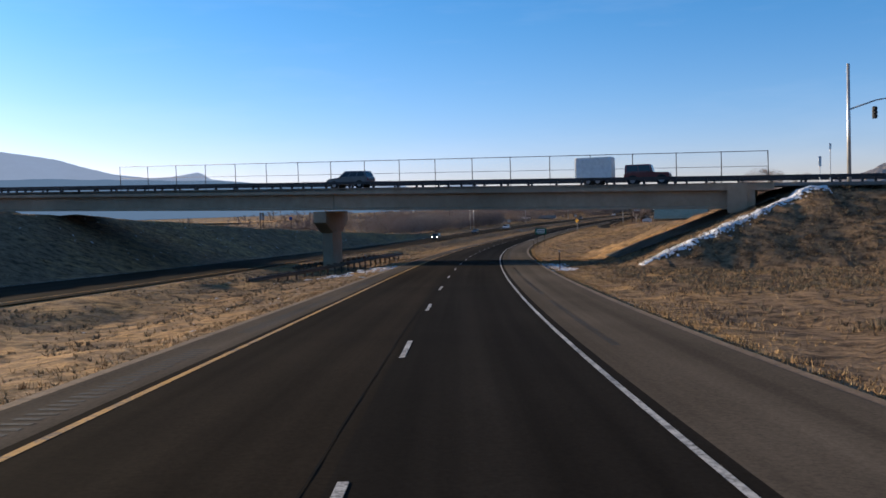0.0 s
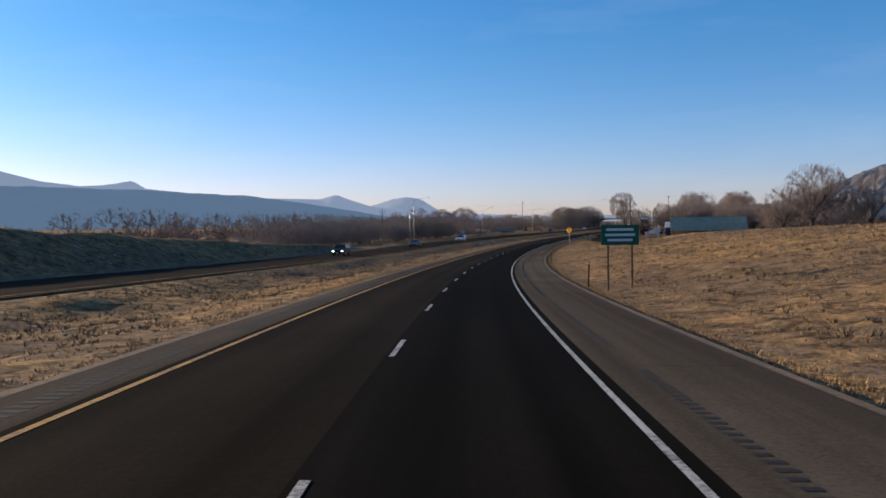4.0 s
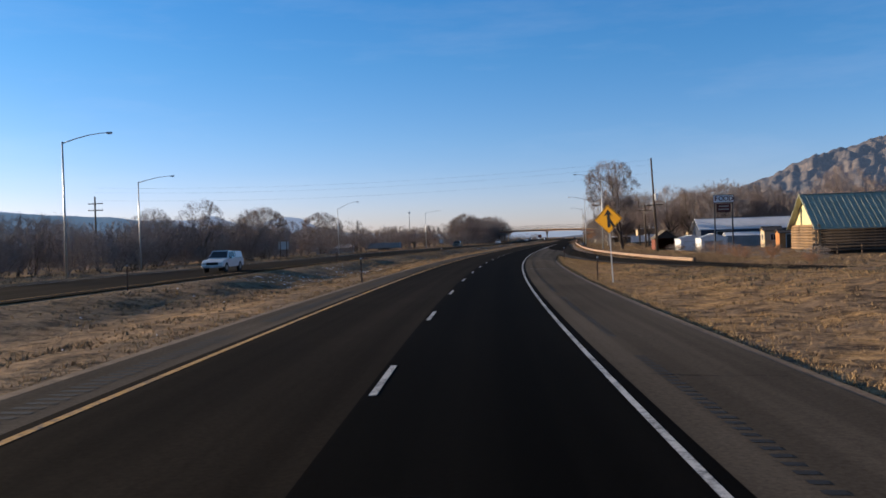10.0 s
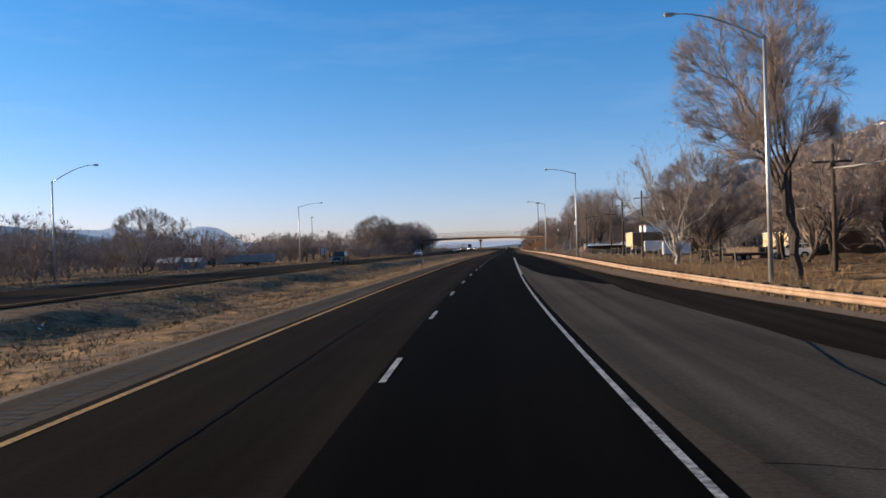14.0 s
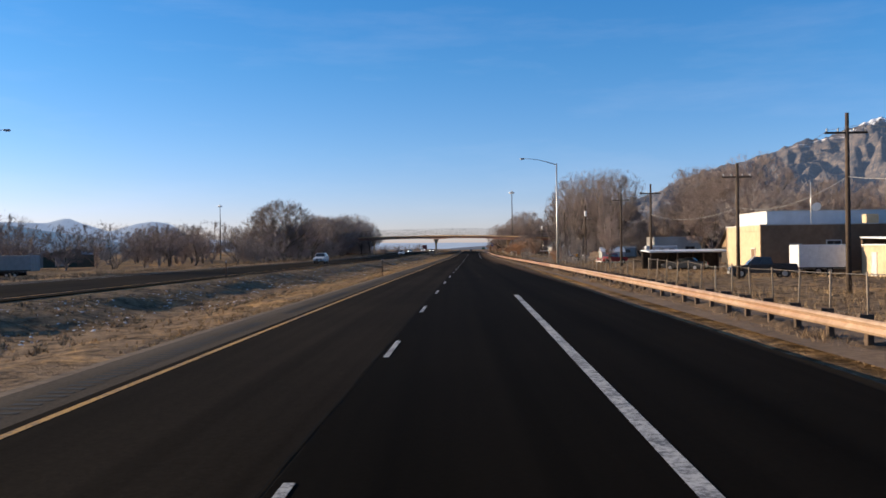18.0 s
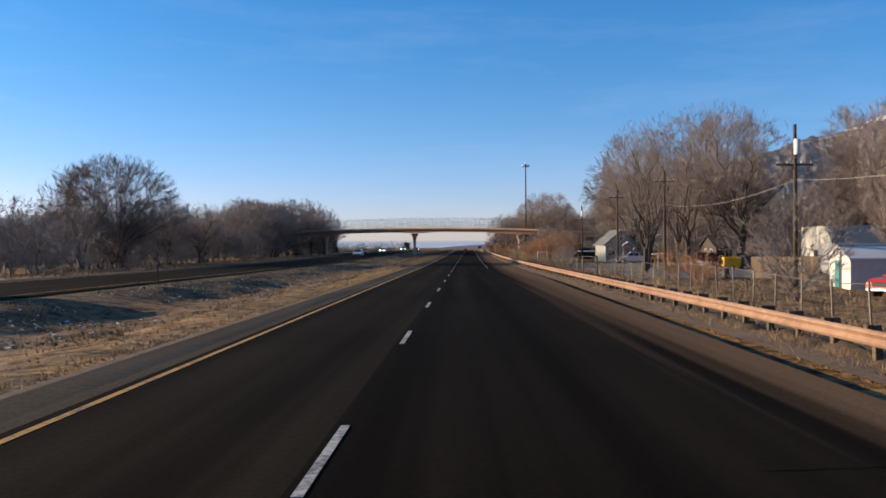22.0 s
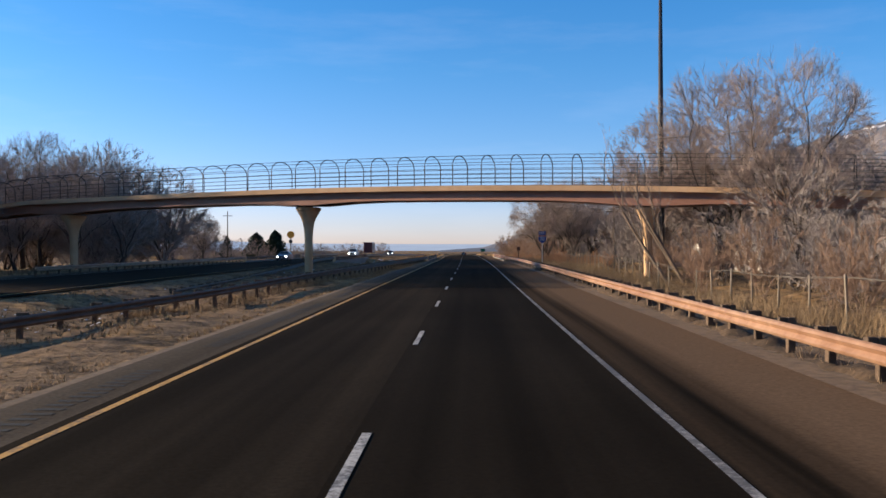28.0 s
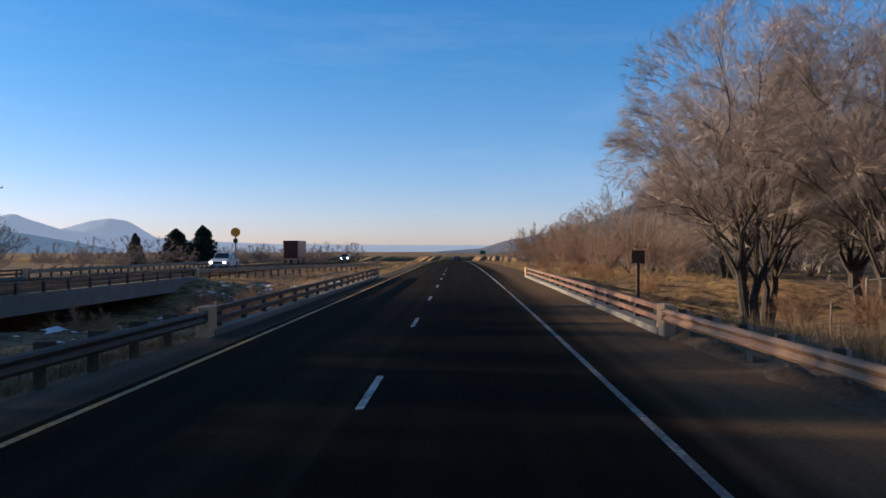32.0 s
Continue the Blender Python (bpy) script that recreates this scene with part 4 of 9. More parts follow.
for p in PIERS:
    bm = bmesh.new()
    zt = foot_z(p) - 1.1 - 0.40
    rings = []
    for z, w, d in ((zt, 0.86, 1.35), (zt - 0.22, 0.86, 1.35), (zt - 0.25, 0.80, 1.28), (zt - 0.5, 0.70, 1.12), (zt - 0.85, 0.54, 0.86), (zt - 1.3, 0.42, 0.62), (zt - 1.9, 0.35, 0.46), (zt - 2.7, 0.31, 0.38), (-8.6, 0.31, 0.38)):
        rings.append([bm.verts.new((p + w * math.copysign(abs(math.cos(a)) ** 0.75, math.cos(a)), FW / 2 + d * math.copysign(abs(math.sin(a)) ** 0.75, math.sin(a)), z))
                      for a in [2 * math.pi * (k + 0.5) / 20 for k in range(20)]])
    for r0, r1 in zip(rings, rings[1:]):
        for k in range(20):
            bm.faces.new((r0[k], r0[(k + 1) % 20], r1[(k + 1) % 20], r1[k])).smooth = True
    bm.faces.new(rings[0])
    part("pier", bm, M_TAN_CONC, footbridge)
for u in (-26.0, ):
    bm = bmesh.new()
    box(bm, (0.7, 1.2, 8), (u, FW / 2, foot_z(u) - 5.3))
    part("ramp_pier", bm, M_TAN_CONC, footbridge)

# ---- street furniture ----
M_SIGNGREEN = surface("green_sign_sheet", (0.0, 0.10, 0.055), (0.0, 0.13, 0.07), 3, 0.5, relief=0)
M_SIGNYELLOW = surface("yellow_sign_sheet", (0.80, 0.36, 0.01), (0.85, 0.40, 0.012), 3, 0.45, relief=0)
M_SIGNBLUE = surface("blue_sign_sheet", (0.012, 0.05, 0.21), (0.016, 0.06, 0.25), 3, 0.45, relief=0)
M_SIGNRED = surface("red_sign_sheet", (0.22, 0.03, 0.03), (0.28, 0.04, 0.04), 3, 0.5, relief=0)
M_SIGNWHITE = surface("white_sign_sheet", (0.66, 0.66, 0.66), (0.74, 0.74, 0.73), 3, 0.5, relief=0)
M_BLACK = surface("black_paint", (0.012, 0.012, 0.012), (0.02, 0.02, 0.02), 6, 0.5, relief=0)
M_REDDARK = surface("faded_dark_red_sheet", (0.06, 0.018, 0.016), (0.09, 0.026, 0.022), 3, 0.6, relief=0)
M_GREYBAR = surface("faded_writing", (0.26, 0.22, 0.20), (0.34, 0.30, 0.28), 3, 0.6, relief=0)
M_LENS = surface("lamp_lens", (0.6, 0.58, 0.52), (0.7, 0.68, 0.62), 5, 0.2, relief=0)
M_ORANGE = surface("orange_sign_sheet", (0.7, 0.26, 0.02), (0.8, 0.34, 0.04), 3, 0.5, relief=0)


def level(s, lat):
    """A place on the ground."""
    return at(s, lat, float(relief(s, lat)))


def street_lamp(s, lat, head_lat, height, fall=0.0, label="tall galvanised street lamp with a curved arm"):
    base = level(s, lat)
    top = at(s, lat, height).z - base.z
    g = thing("street_lamp", upright(base, heading(s)), label, "street lamp", "street lamps along the highway")
    d = head_lat - lat
    bm = bmesh.new()
    tube(bm, [(0, 0, -0.2), (0, 0, top * 0.5), (0, 0, top)], [0.13, 0.1, 0.07], 8)
    part("pole", bm, M_GALV, g)
    bm = bmesh.new()
    box(bm, (0.42, 0.42, 0.12), (0, 0, 0.04), bevel=0.02)
    part("base_plate", bm, M_CONCRETE, g)
    bm = bmesh.new()
    pts = [(d * t, 0, top - 0.15 + (0.75 + fall) * math.sin(t * math.pi * 0.5)) for t in (0, 0.15, 0.35, 0.6, 0.85, 1.0)]
    tube(bm, pts, [0.05, 0.05, 0.045, 0.04, 0.035, 0.03], 6)
    part("arm", bm, M_GALV, g)
    bm = bmesh.new()
    sg = math.copysign(1, d)
    box(bm, (0.62, 0.26, 0.14), (d + sg * 0.3, 0, pts[-1][2] + 0.0), bevel=0.05, taper=(0.8, 0.7))
    part("lamp_head", bm, M_GALV, g)
    bm = bmesh.new()
    box(bm, (0.36, 0.2, 0.06), (d + sg * 0.36, 0, pts[-1][2] - 0.09), bevel=0.02)
    part("lens", bm, M_LENS, g)
    return g


for args in ((346, -35.3, -31.4, 11.6), (386, -48.0, -43.5, 11.3), (469, -43.6, -39.2, 10.0, 0.9), (556, -39.2, -34.8, 11.2), (424, 14.8, 10.8, 11.7, 0.6), (504, 12.3, 8.7, 11.8), (587.5, 11.25, 7.75, 11.7)):
    street_lamp(*args)


def high_mast(s, lat, height):
    base = level(s, lat)
    top = at(s, lat, height).z - base.z
    g = thing("high_mast_light", upright(base, heading(s)), "very tall dark mast with a ring of floodlights", "mast light", "high masts")
    bm = bmesh.new()
    tube(bm, [(0, 0, -0.3), (0, 0, top)], [0.30, 0.13], 10)
    part("mast", bm, M_DARKSTEEL, g)
    bm = bmesh.new()
    for k in range(16):
        a, b = 2 * math.pi * k / 16, 2 * math.pi * (k + 1) / 16
        tube(bm, [(0.6 * math.cos(a), 0.6 * math.sin(a), top - 0.5), (0.6 * math.cos(b), 0.6 * math.sin(b), top - 0.5)], 0.035, 4, False)
    part("ring", bm, M_GALV, g)
    for k in range(6):
        a = 2 * math.pi * k / 6
        bm = bmesh.new()
        box(bm, (0.42, 0.34, 0.62), (0.8, 0, top - 0.62), bevel=0.07, taper=(0.6, 0.6))
        o = part("floodlight", bm, M_GALV, g)
        o.matrix_basis = pose(0, 0, 0, 0, 0, math.degrees(a))
    bm = bmesh.new()
    tube(bm, [(0, 0, top - 0.2), (0, 0, top + 0.35)], [0.2, 0.12], 8)
    part("cap", bm, M_GALV, g)


high_mast(825.5, 16.5, 23.6)
high_mast(868, -109, 22.0)


def utility_pole(s, lat, height, arms=1, trafo=False, lean=(0, 0), turn=0.0, span=2.4, drop=0.0):
    base = level(s, lat)
    top = at(s, lat, height).z - base.z
    g = thing("utility_pole", upright(base, heading(s) + turn) @ pose(0, 0, 0, lean[0], lean[1], 0),
              "dark weathered wooden utility pole with " + ("cross-arm and a pale transformer" if trafo else "a wooden cross-arm" if arms else "no cross-arm"), "utility pole", "utility poles")
    bm = bmesh.new()
    tube(bm, [(0, 0, -0.4), (0, 0, top * 0.5), (0, 0, top)], [0.17, 0.145, 0.11], 8)
    part("pole", bm, M_POLEWOOD, g)
    for k in range(arms):
        z = top - drop - (1.1 + 1.0 * k if not trafo else 2.6)
        bm = bmesh.new()
        box(bm, (span, 0.1, 0.12), (0, 0.14, z), bevel=0.01)
        part("cross_arm", bm, M_POLEWOOD, g)
        for x in (-span / 2 + 0.12, -0.45, 0.45, span / 2 - 0.12):
            bm = bmesh.new()
            tube(bm, [(x, 0.14, z + 0.05), (x, 0.14, z + 0.18), (x, 0.14, z + 0.26)], [0.03, 0.055, 0.03], 6)
            part("insulator", bm, M_GALV, g)
    if trafo:
        bm = bmesh.new()
        tube(bm, [(0.30 if drop else 0.02, -0.34 if not drop else -0.1, top - drop - q) for q in (2.0, 1.95, 1.05, 0.98)], [0.18, 0.22, 0.22, 0.17], 10)
        part("transformer", bm, M_SIGNWHITE, g, "pale grey transformer can")
    return g


POLES = [(402, 21.6, 13.4, 1, True, (0, -2.6), 0.0, 2.4, 4.1), (438, 22.9, 7.9, 1, False), (472, 24, 9.6, 1, False), (516, 23, 9.7, 1, False), (539, 23, 9.6, 1, False), (561, 23.4, 8.9, 1, False), (594, 23, 9.7, 1, False),
         (615, 23, 10.1, 1, False), (653.3, 22.8, 10.1, 1, True), (692, 23, 10.4, 1, False), (722, 23, 10.3, 1, False), (762.8, 23.2, 9.8, 1, True), (884, 22.4, 8.2, 1, False)]
for row in POLES:
    utility_pole(*row)
for row in ((400, -62.3, 10.5, 2, False), (405, -97, 8.5, 1, False), (411, -99, 7.0, 0, False), (970, -57.5, 11.2, 1, False), (640, -86, 8, 0, False)):
    utility_pole(*row)
# wires from pole to pole
M_WIRE = surface("overhead_wire", (0.05, 0.05, 0.05), (0.09, 0.09, 0.09), 9, 0.6, relief=0)
M_WIRE_PALE = surface("pale_cable", (0.30, 0.29, 0.28), (0.4, 0.39, 0.38), 9, 0.6, relief=0)


def cable(p, q_, sag, r, m, label="thin overhead wire between utility poles"):
    bm = bmesh.new()
    tube(bm, [p.lerp(q_, t / 10) - Vector((0, 0, sag * 4 * (t / 10) * (1 - t / 10))) for t in range(11)], r, 4)
    ob = mesh_object("overhead_cable", bm, m)
    return tagged(ob, label, "cable", "overhead cables")


line = [r for r in POLES if 438 <= r[0] <= 763]
for a, b in zip(line, line[1:]):
    for dx in (-1.0, 1.0):
        cable(at(a[0], a[1] + dx, a[2] - (0.95 if not a[4] else 2.4)), at(b[0], b[1] + dx, b[2] - (0.95 if not b[4] else 2.4)), 0.5, 0.009, M_WIRE)
    cable(at(a[0], a[1], a[2] - 3.6), at(b[0], b[1], b[2] - 3.6), 0.8, 0.015, M_WIRE_PALE, "pale sagging cable between utility poles")
cable(at(402, 21.6, 9.0), at(438, 22.9, 6.4), 1.2, 0.045, M_WIRE_PALE, "pale sagging cable between utility poles")
for dh in (0.0, 0.7, 1.9):
    cable(at(402, 21.6, 13.2 - dh), at(400, -62.3, 11.8 - dh), 1.3, 0.0055, M_WIRE)


def marker_post(s, lat):
    base = level(s, lat)
    g = thing("marker_post", upright(base, heading(s)) @ pose(0, 0, 0, random.uniform(-2, 2), random.uniform(-2, 2), 0), "thin rusty steel marker post in dry grass", "marker post", "marker posts along the shoulders")
    bm = bmesh.new()
    box(bm, (0.085, 0.02, 1.75), (0, 0, 0.6))
    box(bm, (0.02, 0.055, 1.75), (0, 0.03, 0.6))
    part("stake", bm, M_GREENPOST, g)
    bm = bmesh.new()
    box(bm, (0.1, 0.015, 0.1), (0, -0.02, 1.4), bevel=0.004)
    part("reflector", bm, M_GALV, g)


for s, lat in ((68.5, -7.0), (214, -5.9), (268.6, -5.9), (322.5, -5.6), (374.5, -5.9), (467, -5.6), (562, -5.85), (69.3, 8.1), (159.5, 7.6), (216, 7.75), (271.5, 7.45), (328.2, 8.0), (381.6, 8.2), (321, -18.4), (268, -18.4), (375, -18.4), (560, -18.5), (652, -18.5), (716, 8.3)):
    marker_post(s, lat)


def letters(text, size, m, parent, loc, name="lettering", squeeze=1.0, bold=0.0):
    cu = bpy.data.curves.new(name, "FONT")
    cu.body, cu.size, cu.align_x, cu.align_y, cu.extrude, cu.offset = text, size, "CENTER", "CENTER", 0.004, bold
    tmp = new("lettering_tmp", cu)
    me = bpy.data.meshes.new_from_object(tmp.evaluated_get(bpy.context.evaluated_depsgraph_get()))
    bpy.data.objects.remove(tmp)
    me.materials.clear()
    me.materials.append(m)
    ob = new(name, me)
    ob.parent = parent
    ob.matrix_basis = pose(*loc, 90, 0, 0) @ Matrix.Diagonal((squeeze, 1, 1, 1))
    return ob


def flat_shape(outline, y, t=0.012):
    """An upright sheet in the plane y, from (x, z) points."""
    bm = bmesh.new()
    a = [bm.verts.new((x, y, z)) for x, z in outline]
    b = [bm.verts.new((x, y + t, z)) for x, z in outline]
    n = len(a)
    for k in range(n):
        bm.faces.new((a[k], a[(k + 1) % n], b[(k + 1) % n], b[k]))
    bm.faces.new(a[::-1])
    bm.faces.new(b)
    bmesh.ops.recalc_face_normals(bm, faces=bm.faces)
    return bm


def rect(w, h, z, x=0.0):
    return [(x - w / 2, z - h / 2), (x + w / 2, z - h / 2), (x + w / 2, z + h / 2), (x - w / 2, z + h / 2)]


def sign_post(g, x, top, m=None, r=0.045):
    bm = bmesh.new()
    box(bm, (r * 2, r * 1.6, top + 0.4), (x, 0.03, (top - 0.4) / 2))
    part("post", bm, m or M_WOODPOST, g)


# green direction sign
g = thing("direction_sign", upright(level(157, 9.0), heading(157)), "small green direction sign with pale writing on two posts", "road sign")
top = at(157, 9.0, 3.35).z - g.matrix_basis.translation.z
sign_post(g, -0.62, top)
sign_post(g, 0.62, top)
part("panel", flat_shape(rect(1.95, 1.05, top - 0.53), -0.03), M_SIGNGREEN, g)
for z, w in ((-0.25, 1.4), (-0.53, 1.55), (-0.8, 1.3)):
    part("writing_bar", flat_shape(rect(w, 0.13, top + z), -0.036, 0.004), M_SIGNWHITE, g)
# merge sign
g = thing("merge_sign", upright(level(324.5, 8.5), heading(324) + 28) @ pose(0, 0, 0, 0, -2.5, 0), "yellow diamond warning sign with a black merge arrow", "road sign")
c = at(324.5, 8.5, 3.5).z - g.matrix_basis.translation.z
sign_post(g, 0.0, c + 0.5, M_GALV, 0.035)
part("panel", flat_shape([(0, c - 0.88), (0.88, c), (0, c + 0.88), (-0.88, c)], -0.03), M_SIGNYELLOW, g)
part("border", flat_shape([(0, c - 0.84), (0.84, c), (0, c + 0.84), (-0.84, c), (-0.84, c), (-0.80, c), (0, c + 0.8), (0.8, c), (0, c - 0.8), (-0.8, c)], -0.034, 0.003), M_BLACK, g)
part("arrow", flat_shape([(-0.08, c - 0.5), (0.1, c - 0.5), (0.1, c - 0.22), (0.26, c - 0.52), (0.38, c - 0.42), (0.1, c + 0.04), (0.1, c + 0.28), (0.27, c + 0.2), (0.0, c + 0.6), (-0.27, c + 0.2), (-0.08, c + 0.28)], -0.038, 0.004), M_BLACK, g)
for o in g.children:
    if not o.name.startswith("post"):
        o.matrix_basis = Matrix.Translation((0, 0, c)) @ Matrix.Scale(0.94, 4) @ Matrix.Translation((0, 0, -c))
# route marker
g = thing("route_marker", upright(level(852.5, 9.2), heading(852)), "blue route shield with white numbers on a pale post", "road sign")
z0 = at(852.5, 9.2, 0).z - g.matrix_basis.translation.z
sign_post(g, 0.0, z0 + 3.65, M_GALV, 0.045)
part("direction_panel", flat_shape(rect(0.92, 0.46, z0 + 3.78), -0.03), M_SIGNBLUE, g)
sh = [(-0.44, 3.48), (-0.30, 3.52), (0, 3.46), (0.30, 3.52), (0.44, 3.48), (0.52, 3.2), (0.5, 2.95), (0.38, 2.66), (0.2, 2.5), (0, 2.42), (-0.2, 2.5), (-0.38, 2.66), (-0.5, 2.95), (-0.52, 3.2)]
part("shield", flat_shape([(x, z0 + z) for x, z in sh], -0.03), M_SIGNBLUE, g)
part("red_band", flat_shape([(-0.42, z0 + 3.46), (-0.3, z0 + 3.495), (0, z0 + 3.44), (0.3, z0 + 3.495), (0.42, z0 + 3.46), (0.48, z0 + 3.3), (-0.48, z0 + 3.3)], -0.034, 0.003), M_SIGNRED, g)
part("white_band", flat_shape([(-0.49, z0 + 3.29), (0.49, z0 + 3.29), (0.495, z0 + 3.265), (-0.495, z0 + 3.265)], -0.036, 0.003), M_SIGNWHITE, g)
letters("WEST", 0.34, M_SIGNWHITE, g, (0, -0.04, z0 + 3.78), squeeze=0.85)
letters("INTERSTATE", 0.125, M_SIGNWHITE, g, (0, -0.045, z0 + 3.385), squeeze=1.0)
letters("70", 0.72, M_SIGNWHITE, g, (0, -0.045, z0 + 2.93), squeeze=0.9)
for o in g.children:
    if not o.name.startswith("post"):
        o.matrix_basis = Matrix.Translation((0, 0, z0 + 2.42)) @ Matrix.Scale(0.83, 4) @ Matrix.Translation((0, 0, -z0 - 2.42)) @ o.matrix_basis
# roadside food sign
g = thing("food_sign", upright(level(377, 26.2), heading(377) - 4), "old pole sign with dark letters on white panels", "sign")
z0 = at(377, 26.2, 0).z - g.matrix_basis.translation.z
for x in (-1.0, 1.0):
    sign_post(g, x, z0 + 6.75, M_DARKSTEEL, 0.07)
for k, ch in enumerate("FOOD"):
    x = -0.84 + 0.56 * k
    part("letter_panel", flat_shape(rect(0.54, 0.78, z0 + 6.4, x), -0.09, 0.08), M_SIGNWHITE, g)
    letters(ch, 0.74, M_REDDARK, g, (x, -0.1, z0 + 6.4), bold=0.012)
for w_, h_, dx_, dz_ in ((2.3, 0.06, 0, 0.42), (2.3, 0.06, 0, -0.42), (0.06, 0.9, -1.15, 0), (0.06, 0.9, 1.15, 0)):
    part("border", flat_shape(rect(w_, h_, z0 + 6.4 + dz_, dx_), -0.11, 0.02), M_DARKSTEEL, g)
part("panel", flat_shape(rect(1.6, 1.0, z0 + 5.35), -0.09, 0.1), M_REDDARK, g, "dark red panel under the letters")
for w_, dz_ in ((1.1, 0.2), (1.2, -0.15)):
    part("writing_bar", flat_shape(rect(w_, 0.14, z0 + 5.35 + dz_), -0.1, 0.006), M_GREYBAR, g)


def panel_sign(name, s, lat, w, h, top, m, label, posts=2, bars=0, turn=0.0, bar_m=None):
    g = thing(name, upright(level(s, lat), heading(s) + turn), label, "sign")
    z = at(s, lat, top).z - g.matrix_basis.translation.z
    for x in ((-w * 0.32, w * 0.32) if posts == 2 else (0,)):
        sign_post(g, x, z, None, 0.06)
    part("panel", flat_shape(rect(w, h, z - h / 2), -0.05), m, g)
    for k in range(bars):
        part("writing_bar", flat_shape(rect(w * 0.7, h * 0.14, z - h * (k + 1) / (bars + 1)), -0.056, 0.004), bar_m or M_SIGNWHITE, g)


panel_sign("back_of_sign", 414, -37.5, 1.7, 1.3, 2.8, M_GALV, "bare grey back of a large road sign on posts", turn=180)
panel_sign("back_of_sign", 549, -33.0, 1.3, 1.3, 2.6, M_GALV, "bare grey back of a road sign on posts", turn=180)
panel_sign("distant_sign", 172, -47, 1.0, 1.4, 7.7, M_GALV, "grey back of a sign on the ramp bank", turn=180)
panel_sign("distant_sign", 190, -47, 0.7, 0.7, 7.0, M_SIGNBLUE, "small dark sign on the ramp bank", posts=1)
panel_sign("far_sign", 1260, 14, 2.6, 1.6, 4.6, M_SIGNGREEN, "dark green sign far along the highway", bars=0)
panel_sign("rest_sign", 900, 9.4, 0.6, 0.6, 2.0, M_GREENPOST, "small brown sign beside the bridge rail", posts=1)
# tall yellow pole sign
g = thing("pole_sign", upright(level(1224, -90), heading(1195)), "tall pole sign with an orange-yellow rounded panel", "sign")
bm = bmesh.new()
tube(bm, [(0, 0, -1), (0, 0, 12)], 0.35, 8)
part("pole", bm, M_DARKSTEEL, g)
part("panel", flat_shape([(2.0 * math.cos(a), 13.6 + 1.9 * math.sin(a)) for a in [2 * math.pi * k / 14 for k in range(14)]], -0.4, 0.5), M_ORANGE, g)
part("lower_panel", flat_shape(rect(1.8, 1.8, 10.0), -0.4, 0.3), M_BLACK, g)
# traffic signal on the overpass
g = thing("traffic_signal", upright(at(80, 34.3, 0), heading(80)), "steel traffic-signal pole with a mast arm and signal heads", "traffic signal")
g.matrix_basis.translation.z = 3.3
bm = bmesh.new()
tube(bm, [(0, 0, -1.0), (0, 0, 10.2)], [0.19, 0.13], 10)
part("pole", bm, M_GALV, g)
bm = bmesh.new()
tube(bm, [(0, 0, 6.2), (2.5, 0.3, 7.0), (7, 0.6, 7.6)], [0.09, 0.07, 0.05], 6)
part("mast_arm", bm, M_GALV, g)
for x, z in ((2.3, 5.9), (6.0, 6.4)):
    bm = bmesh.new()
    box(bm, (0.35, 0.3, 1.05), (x, 0.2, z), bevel=0.03)
    for k in range(3):
        tube(bm, [(x, 0.06, z - 0.33 + 0.33 * k), (x, -0.12, z - 0.33 + 0.33 * k)], 0.13, 8)
    part("signal_head", bm, M_BLACK, g)
for dx, w in ((-2.5, 0.5), (-1.6, 0.35)):
    q_ = at(80, 34.3 + dx, 0)
    gg = thing("small_sign", upright((q_.x, q_.y, 3.2), heading(90)), "small white sign on a thin post", "sign", "signs on the overpass")
    sign_post(gg, 0, 2.2 if w > 0.4 else 3.4, M_GALV, 0.03)
    part("panel", flat_shape(rect(w * 0.5, 0.9 if w > 0.4 else 0.5, 1.9 if w > 0.4 else 3.2), -0.03), M_SIGNWHITE, gg)

# ---- distant mountains ----


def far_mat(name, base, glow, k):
    """Far mountains as a plain backdrop: the bright air before them is a bluish glow in the material."""
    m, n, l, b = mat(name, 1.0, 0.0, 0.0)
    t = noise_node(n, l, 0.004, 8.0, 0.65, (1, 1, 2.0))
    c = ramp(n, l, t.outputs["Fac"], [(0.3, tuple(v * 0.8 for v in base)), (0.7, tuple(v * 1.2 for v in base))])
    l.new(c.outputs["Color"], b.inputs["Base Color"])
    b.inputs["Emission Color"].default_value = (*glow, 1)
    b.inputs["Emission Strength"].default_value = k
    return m


